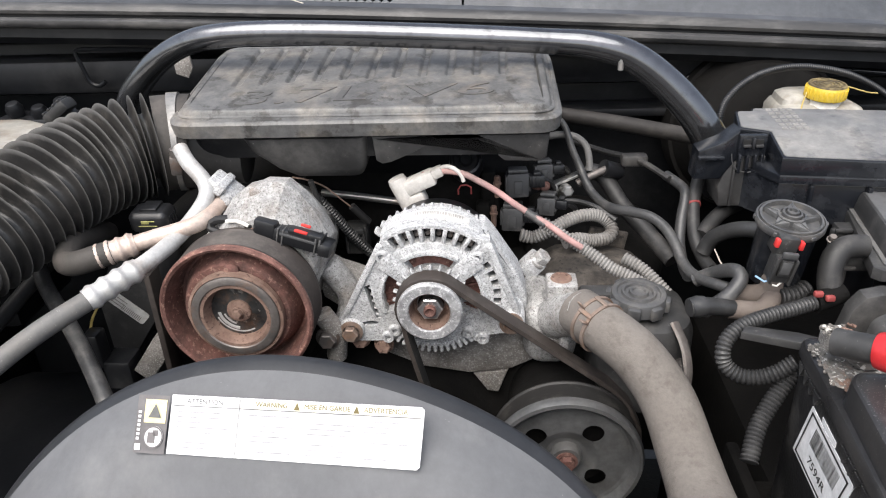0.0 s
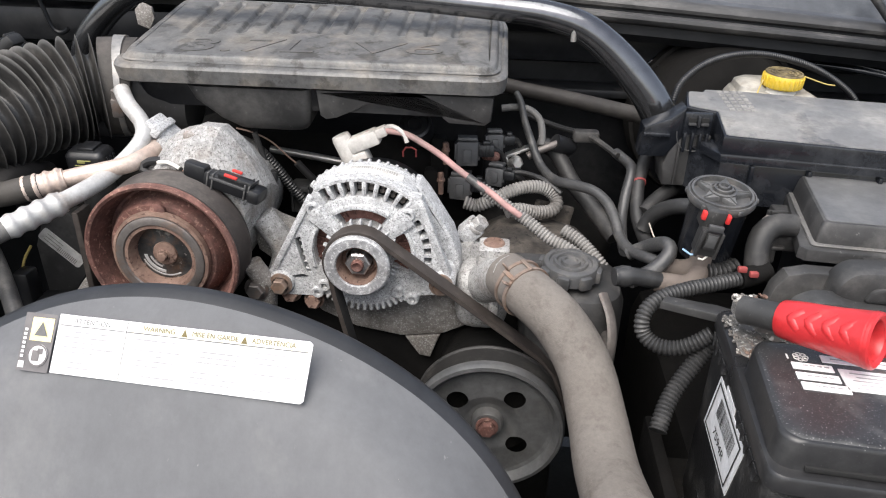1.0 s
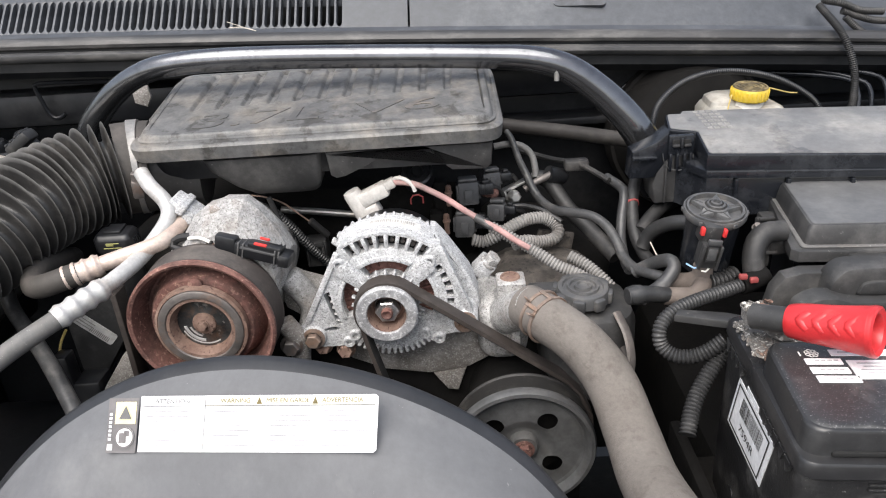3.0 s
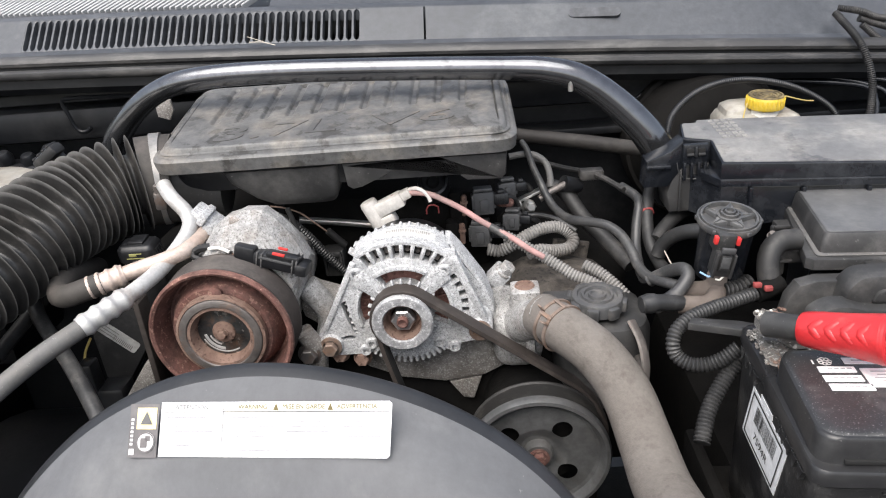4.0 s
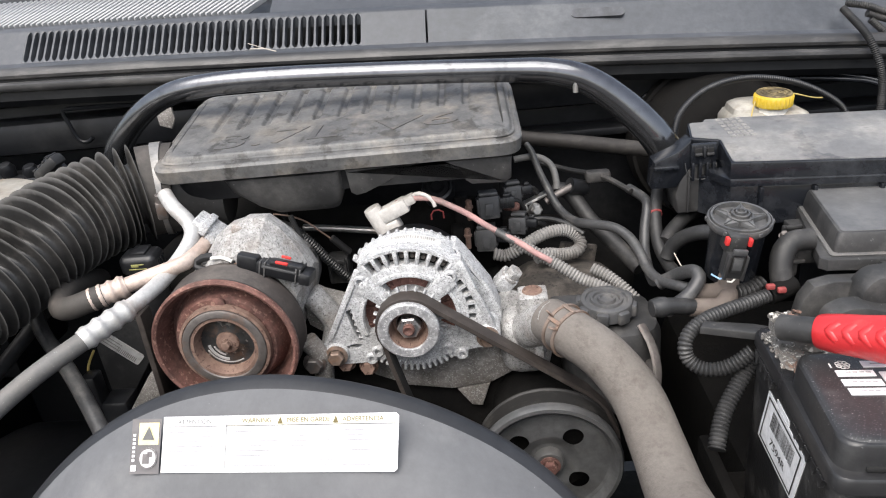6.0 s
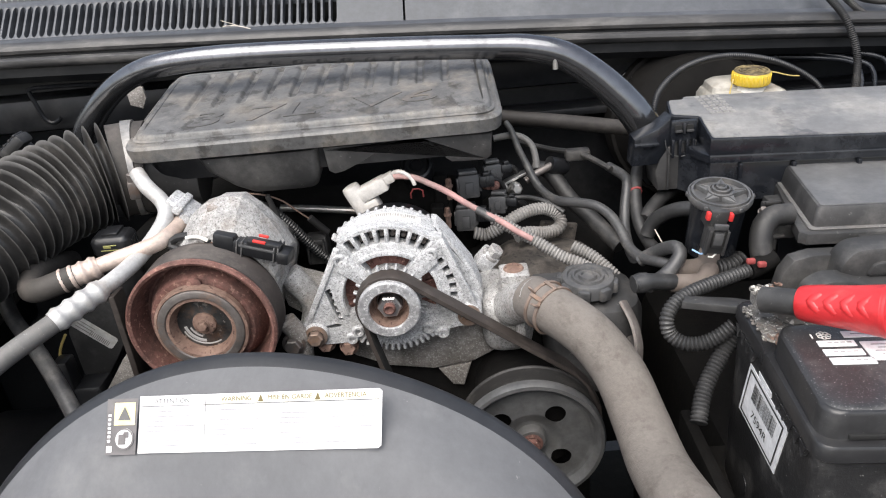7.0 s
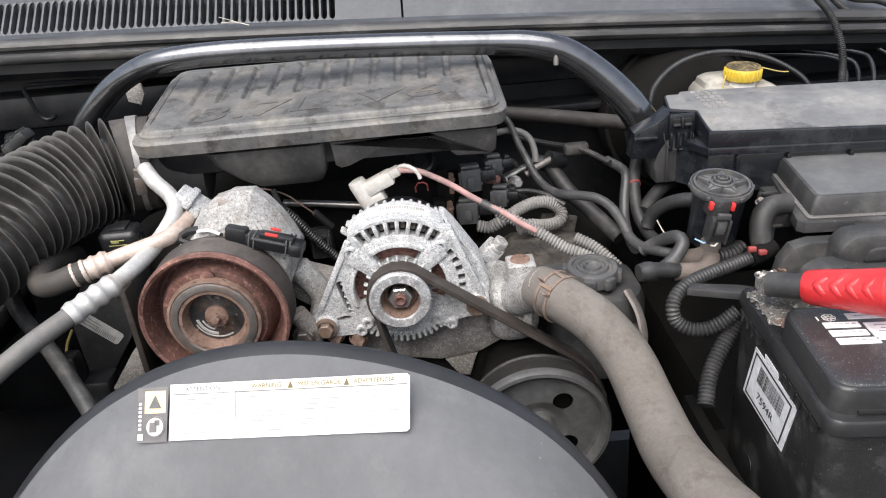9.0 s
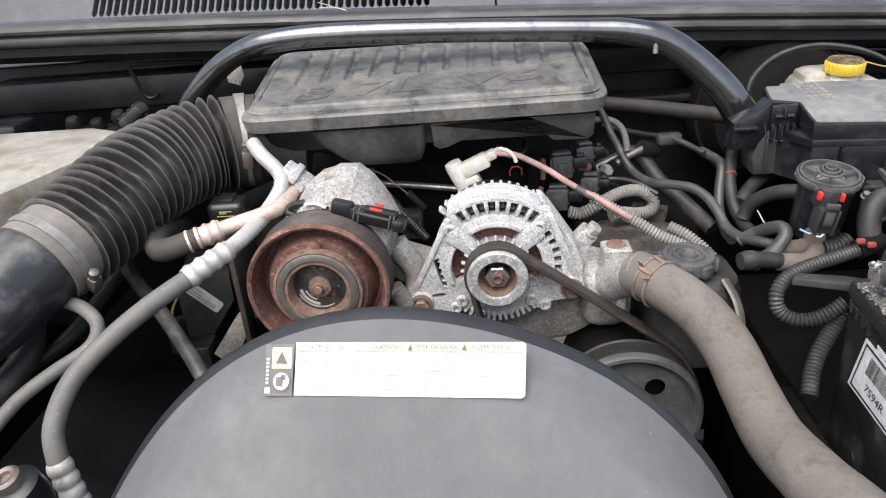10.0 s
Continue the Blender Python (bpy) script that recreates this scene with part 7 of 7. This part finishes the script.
part("shell", lathe(B(), [(0.104, 0.052), (0.090, 0.080), (0.050, 0.090), (0, 0.090)], BM, 40), M_block, boost)
part("rim", lathe(B(), [(0, 0), (0.10, 0), (0.111, 0.010), (0.1125, 0.046), (0.1095, 0.053), (0.1045, 0.0535)], BM, 40), M_block, boost)
part("hub", lathe(B(), [(0.034, 0.089), (0.032, 0.100), (0.024, 0.104), (0, 0.104)], BM, 24), M_block, boost)
bm = tube(B(), [(0.306, 0.825, 0.965), (0.311, 0.838, 0.990), (0.323, 0.858, 1.011), (0.352, 0.880, 1.028), (0.390, 0.90, 1.035), (0.431, 0.91, 1.034), (0.481, 0.92, 1.022), (0.526, 0.93, 1.000), (0.552, 0.93, 0.978), (0.558, 0.92, 0.95)], 0.0038, 12, ridge=(0.0028, 0.0009))
solo("corrugated_cable", bm, M_black, "black corrugated cable arched over the reservoir", "cable")
bm = tube(B(), [(0.57, 1.005, 1.095), (0.585, 0.965, 1.065), (0.595, 0.95, 1.038), (0.600, 0.94, 1.010), (0.592, 0.92, 0.985), (0.582, 0.905, 0.96)], 0.0045, 12, ridge=(0.0027, 0.0011))
solo("corrugated_sleeve", bm, M_cable, "black corrugated sleeve hanging from the cowl", "cable")
bm = tube(B(), [(0.575, 1.01, 1.10), (0.60, 1.0, 1.095), (0.625, 1.0, 1.085), (0.66, 1.01, 1.08)], 0.0043, 12, ridge=(0.0027, 0.0011))
tube(bm, [(0.605, 1.0, 1.078), (0.631, 0.995, 1.056), (0.66, 0.99, 1.045), (0.685, 0.99, 1.044), (0.692, 0.995, 1.056), (0.672, 1.0, 1.067), (0.64, 1.0, 1.072), (0.60, 1.0, 1.086)], 0.0043, 12, ridge=(0.0027, 0.0011))
solo("corrugated_branch", bm, M_cable, "black corrugated branch lying on the cowl", "cable")
for pts in ([(0.300, 1.03, 0.985), (0.307, 1.0, 0.998), (0.331, 1.0, 1.011), (0.396, 1.0, 1.011), (0.51, 1.0, 1.009), (0.607, 0.98, 0.999), (0.625, 0.97, 0.979), (0.623, 0.96, 0.945)],
            [(0.29, 1.03, 0.995), (0.31, 1.01, 1.018), (0.40, 1.01, 1.02), (0.551, 1.0, 1.012), (0.624, 0.98, 0.997), (0.641, 0.97, 0.982), (0.642, 0.96, 0.945)],
            [(0.56, 1.01, 1.014), (0.645, 0.985, 1.002), (0.664, 0.975, 0.985), (0.665, 0.96, 0.945)],
            [(0.55, 1.01, 1.018), (0.66, 1.0, 1.006), (0.687, 0.99, 0.998), (0.72, 0.97, 0.968), (0.75, 0.96, 0.95)]):
    solo("brake_line", tube(B(), pts, 0.0034, 10, 0.005), M_box, "thin black brake line along the firewall", "pipe", "brake lines")
bm = tube(B(), [(-0.407, 0.99, 1.058), (-0.437, 0.99, 1.06), (-0.475, 0.99, 1.061), (-0.508, 0.99, 1.061), (-0.515, 0.99, 1.057), (-0.511, 0.99, 1.039), (-0.506, 0.99, 1.02), (-0.499, 0.99, 1.012), (-0.489, 0.99, 1.012), (-0.482, 0.99, 1.017)], 0.0030, 8)
solo("hood_release_wire", bm, M_paint, "thin black wire bent along the firewall", "wire")

# ---- battery ----
bat = thing("car_battery", "black car battery with stickers and corroded terminal", "battery", (0.45, 0.43, 0.745))
BF = at(0.294, 0.517, 0.0) @ Matrix.Rotation(radians(-4.9), 4, "Z")          # local x to the right, y to the rear, from the rim's corner
bm = prism(B(), rounded(0.003, -0.174, 0.312, -0.004, 0.008, 3), 0.745, 0.909, BF, 0.002)
part("case", bm, M_batcase, bat)
bm = stack(B(), [(0, -0.181), (0.318, -0.181), (0.318, 0.0), (0, 0.0)], [(0.0035, 0.9035), (0.0015, 0.9042), (0.0, 0.906), (0.0006, 0.9150), (0.0018, 0.9168), (0.004, 0.9172)], BF, 0.012)
part("rim", bm, M_batblack, bat)
bm = stack(B(), [(0.0045, -0.172), (0.312, -0.172), (0.312, -0.070), (0.014, -0.070), (0.0065, -0.082)], [(-0.001, 0.9165), (-0.0006, 0.9185), (0.0004, 0.9340), (0.0014, 0.9358), (0.003, 0.9364)], BF, 0.014)
blid = part("lid", bm, M_batblack, bat)
bm = stack(B(), [(0.0045, -0.172), (0.312, -0.172), (0.312, -0.070), (0.014, -0.070), (0.0065, -0.082)], [(0.0026, 0.9361), (0.0040, 0.9371), (0.0055, 0.9375), (0.009, 0.9376)], BF, 0.014)
part("lid_top", bm, M_battop, blid, "dusty speckled lid top, sky sheen in its tone")
# black strip that paints the shade of the slot under the lid
bits("vent_slot_shade", box(B(), (0, 0, 0), (0.13, 0.004, 0.0035), 0.0008), M_shade_black, bat, [BF @ at(0.085, -0.1722, 0.9195)])
bits("rim_tooth", prism(B(), [(-0.0055, 0.0045), (0.0055, 0.0045), (0.0008, -0.0055), (-0.0008, -0.0055)], -0.0016, 0.0016, Matrix.Identity(4)), M_battop, bat,
     [BF @ at(0.0012, -0.020 - 0.0117 * i, 0.8995) @ Matrix(((0, 0, -1, 0), (1, 0, 0, 0), (0, 1, 0, 0), (0, 0, 0, 1))) for i in range(13) if not 3 < i < 8])
bits("moulding", box(B(), (0, 0, 0), (0.20, 0.003, 0.0022), 0.0007), M_battop, bat, [BF @ at(0.145, -0.1748, 0.8965), BF @ at(0.145, -0.1748, 0.8925)])
part("date_dot", lathe(B(), [(0, 0.0), (0.0085, 0.0), (0.0085, 0.0006), (0, 0.0008)], BF @ at(0.003, -0.0597, 0.774) @ Matrix.Rotation(radians(-90), 4, "Y"), 24), M_black, bat, "small round black date mark")
bm = stack(B(), [(0.006, -0.066), (0.05, -0.066), (0.10, -0.064), (0.11, -0.03), (0.09, -0.006), (0.03, -0.004), (0.007, -0.012)], [(0, 0.9165), (0.001, 0.9182), (0.006, 0.9188)], BF, 0.008)
part("corrosion", bm, M_crust, bat, "white and rusty corrosion crust")
# side sticker with a bar code
SM = BF @ Matrix(((0, 0, -1, 0.0029), (-1, 0, 0, 0), (0, 1, 0, 0), (0, 0, 0, 1)))      # local x forward, y up, z out to the left
st = thing("battery_sticker", "white bar-code sticker on the battery side", "sticker", tuple(SM @ Vector((0.08, 0.835, 0))))
dia = [(0.0487, 0.8876), (0.0325, 0.8325), (0.1175, 0.8385), (0.1315, 0.8895)]


def in_quad(u, v):
    """u along the long edge, v down the short one."""
    a, b, c, d = [Vector(p) for p in (dia[0], dia[3], dia[2], dia[1])]
    return (a * (1 - u) + b * u) * (1 - v) + (d * (1 - u) + c * u) * v


def sticker_patch(bm, u0, v0, u1, v1, h):
    vs = [bm.verts.new(SM @ Vector((*in_quad(u, v), h))) for u, v in ((u0, v0), (u1, v0), (u1, v1), (u0, v1))]
    bm.faces.new(vs)
    return bm


part("paper", prism(B(), dia, 0.0, 0.0006, SM), M_white, st)
bm = B()
for q in ((0.05, 0.05, 0.93, 0.09), (0.05, 0.91, 0.93, 0.95), (0.05, 0.05, 0.072, 0.95), (0.908, 0.05, 0.93, 0.95)):
    sticker_patch(bm, *q, 0.0010)
random.seed(5)
u = 0.22
while u < 0.80:
    w = random.choice((0.005, 0.008, 0.012))
    sticker_patch(bm, u, 0.16, u + w, 0.50, 0.0010)
    u += w + random.choice((0.008, 0.012))
part("frame_and_code", bm, M_ink, st)
bm = words("7594R", 0.011, 0.0)
for w in bm.verts:
    w.co = SM @ Vector((*in_quad(0.50 + w.co.x / 0.070, 0.72 - w.co.y / 0.052), 0.0010))
part("code_text", bm, M_ink, st)
part("side_tab", prism(B(), [(0.0678, 0.8935), (0.0690, 0.8893), (0.0957, 0.8898), (0.0950, 0.8940)], 0.0, 0.0006, SM), M_white, st)
# stickers on top
ts = thing("battery_top_labels", "white warning labels on the battery lid", "sticker", tuple(BF @ Vector((0.06, -0.11, 0.9376))))
for x0, y0, x1, y1 in ((0.0272, -0.1030, 0.0515, -0.0965), (0.0274, -0.1138, 0.0525, -0.1070), (0.0280, -0.1240, 0.0555, -0.1170), (0.0545, -0.1200, 0.125, -0.0985), (0.0472, -0.0925, 0.125, -0.0853)):
    part("strip", box(B(), ((x0 + x1) / 2, (y0 + y1) / 2, 0.9380), (x1 - x0, y1 - y0, 0.0008), 0, BF), M_white, ts)
bm = B()
for k, (x, y) in enumerate(((0.041, -0.0985), (0.041, -0.1095), (0.043, -0.1195))):
    for j in range(4):
        box(bm, (x - 0.006 + 0.0042 * j, y - 0.0006, 0.9385), (0.0030, 0.0012, 0.0004), 0, BF)
for k in range(5):
    box(bm, (0.085, -0.1025 - 0.0038 * k, 0.9385), (0.050 - 0.006 * (k % 2), 0.0009, 0.0004), 0, BF)
box(bm, (0.080, -0.0889, 0.9385), (0.055, 0.0010, 0.0004), 0, BF)
part("print_bars", bm, mat("label_print", (0.32, 0.32, 0.32), (0.38, 0.38, 0.38), 0.6, bump=0.0), ts)
bm = B()
for k in range(7):
    lathe(bm, [(0.0014, 0), (0.0014, 0.0004), (0.0020, 0.0004), (0.0020, 0)], BF @ at(0.0348, -0.0894, 0.9378) @ Matrix.Rotation(radians(51.4 * k), 4, "Z") @ Matrix.Translation((0.0030, 0, 0)), 12)
box(bm, (0.0265, -0.0900, 0.9379), (0.0010, 0.005, 0.0004), 0, BF)
part("emblem", bm, M_tag, ts)

# terminal and jumper clamp
term = thing("battery_terminal", "grey corroded battery terminal with a black strap", "terminal", (0.31, 0.47, 0.921))
bm = lathe(B(), [(0, 0), (0.011, 0), (0.010, 0.016), (0.008, 0.018), (0, 0.018)], at(0.325, 0.478, 0.921), 20)
box(bm, (0.325, 0.478, 0.932), (0.034, 0.022, 0.012), 0.003)
hexbolt(bm, aim((0.312, 0.470, 0.938), (0, -0.2, 1)), 0.006, 0.010)
part("post", bm, M_crust, term)
part("lug", box(B(), (0.3035, 0.482, 0.938), (0.017, 0.016, 0.014), 0.002, at(0, 0, 0)), M_cast_dull, term, "pale corroded lug with brown stains")
bm = prism(B(), [(0.256, 0.530), (0.300, 0.513), (0.330, 0.500), (0.335, 0.512), (0.30, 0.530), (0.262, 0.540)], 0.905, 0.912, Matrix.Identity(4), 0.002)
part("strap", bm, M_tub, term, "flat grey-black hold-down strap")
random.seed(12)
GRIP_L, GRIP_R = (0.311, 0.443, 0.955), (0.350, 0.404, 0.967)


def lumps(n, c, spread, r0, r1):
    """A crust of small rough lumps."""
    bm = B()
    for k in range(n):
        p = [c[i] + random.uniform(-spread[i], spread[i]) for i in range(3)]
        bmesh.ops.create_icosphere(bm, subdivisions=2, radius=random.uniform(r0, r1), matrix=at(*p) @ Matrix.Diagonal((1.2, 1.2, 0.6, 1)))
    for v in bm.verts:
        v.co += Vector([random.uniform(-0.0006, 0.0006) for i in range(3)])
    return bm


tagged(part("white_crust", lumps(60, (0.301, 0.480, 0.946), (0.008, 0.007, 0.002), 0.0007, 0.0015), M_crust, term), "white powdery deposit", "", "", "stuff")
tagged(part("rust_crust", lumps(26, (0.311, 0.480, 0.946), (0.004, 0.006, 0.002), 0.0008, 0.0018), M_rust_br, term), "orange rust crust", "", "", "stuff")
tagged(part("rust_patch", lumps(110, (0.318, 0.452, 0.9190), (0.018, 0.006, 0.0006), 0.0007, 0.0018), M_rust_br, term), "orange rust patch", "", "", "stuff")
tagged(part("grey_crust", lumps(190, (0.306, 0.478, 0.9182), (0.011, 0.026, 0.0005), 0.0006, 0.0016), M_crust, term), "grey-white corrosion on the rim", "", "", "stuff")
jaw = thing("jumper_clamp", "red vinyl-gripped jumper clamp on the battery terminal", "clamp", (0.36, 0.43, 0.93))
GA, GE = Vector(GRIP_L), Vector(GRIP_R)
ax = (GE - GA).normalized()
part("jaw", tube(B(), [GA - ax * 0.022 + Vector((-0.002, 0.004, -0.002)), GA - ax * 0.010, GA + ax * 0.004], 0.0098, 18, 0.004), M_tub, jaw, "dark dirty steel jaw")
bm = tube(B(), [GA, GA + (GE - GA) * 0.33, GA + (GE - GA) * 0.66, GE], lambda u: 0.0118 + 0.0045 * min(1, u * 4) ** 0.5 * 0.45 + 0.0042 * u * u, 32, 0.002, caps=False)
lathe(bm, [(0.0180, -0.002), (0.0178, 0.0012), (0.0160, 0.0022), (0.0128, 0.0006), (0.0115, -0.003), (0.0110, -0.03)], aim(GE, ax), 32)
grip = part("grip", bm, M_red, jaw, "red vinyl grip with raised chevrons")
out_dir = Vector((-0.25, -0.80, 0.55))
out_dir = (out_dir - ax * out_dir.dot(ax)).normalized()
side_dir = ax.cross(out_dir)
for k in range(4):
    c = GA + (GE - GA) * (0.20 + 0.19 * k)
    rr = 0.0122 + 0.0042 * (0.20 + 0.19 * k) ** 2
    pts = []
    for q in (-30, -15, 0, 15, 30):
        d = out_dir * math.cos(radians(q)) + side_dir * math.sin(radians(q))
        pts.append(c + d * (rr - 0.0017) + ax * abs(q) / 30 * 0.006)
    part("grip_ridge", tube(B(), pts, 0.0042, 12, 0.002), M_red, grip)
bm = tube(B(), [(0.37, 0.450, 0.936), (0.39, 0.438, 0.942), (0.42, 0.42, 0.948), (0.44, 0.41, 0.95)], 0.0135, 20, 0.004)
part("grip", bm, M_red, jaw, "red vinyl grip")

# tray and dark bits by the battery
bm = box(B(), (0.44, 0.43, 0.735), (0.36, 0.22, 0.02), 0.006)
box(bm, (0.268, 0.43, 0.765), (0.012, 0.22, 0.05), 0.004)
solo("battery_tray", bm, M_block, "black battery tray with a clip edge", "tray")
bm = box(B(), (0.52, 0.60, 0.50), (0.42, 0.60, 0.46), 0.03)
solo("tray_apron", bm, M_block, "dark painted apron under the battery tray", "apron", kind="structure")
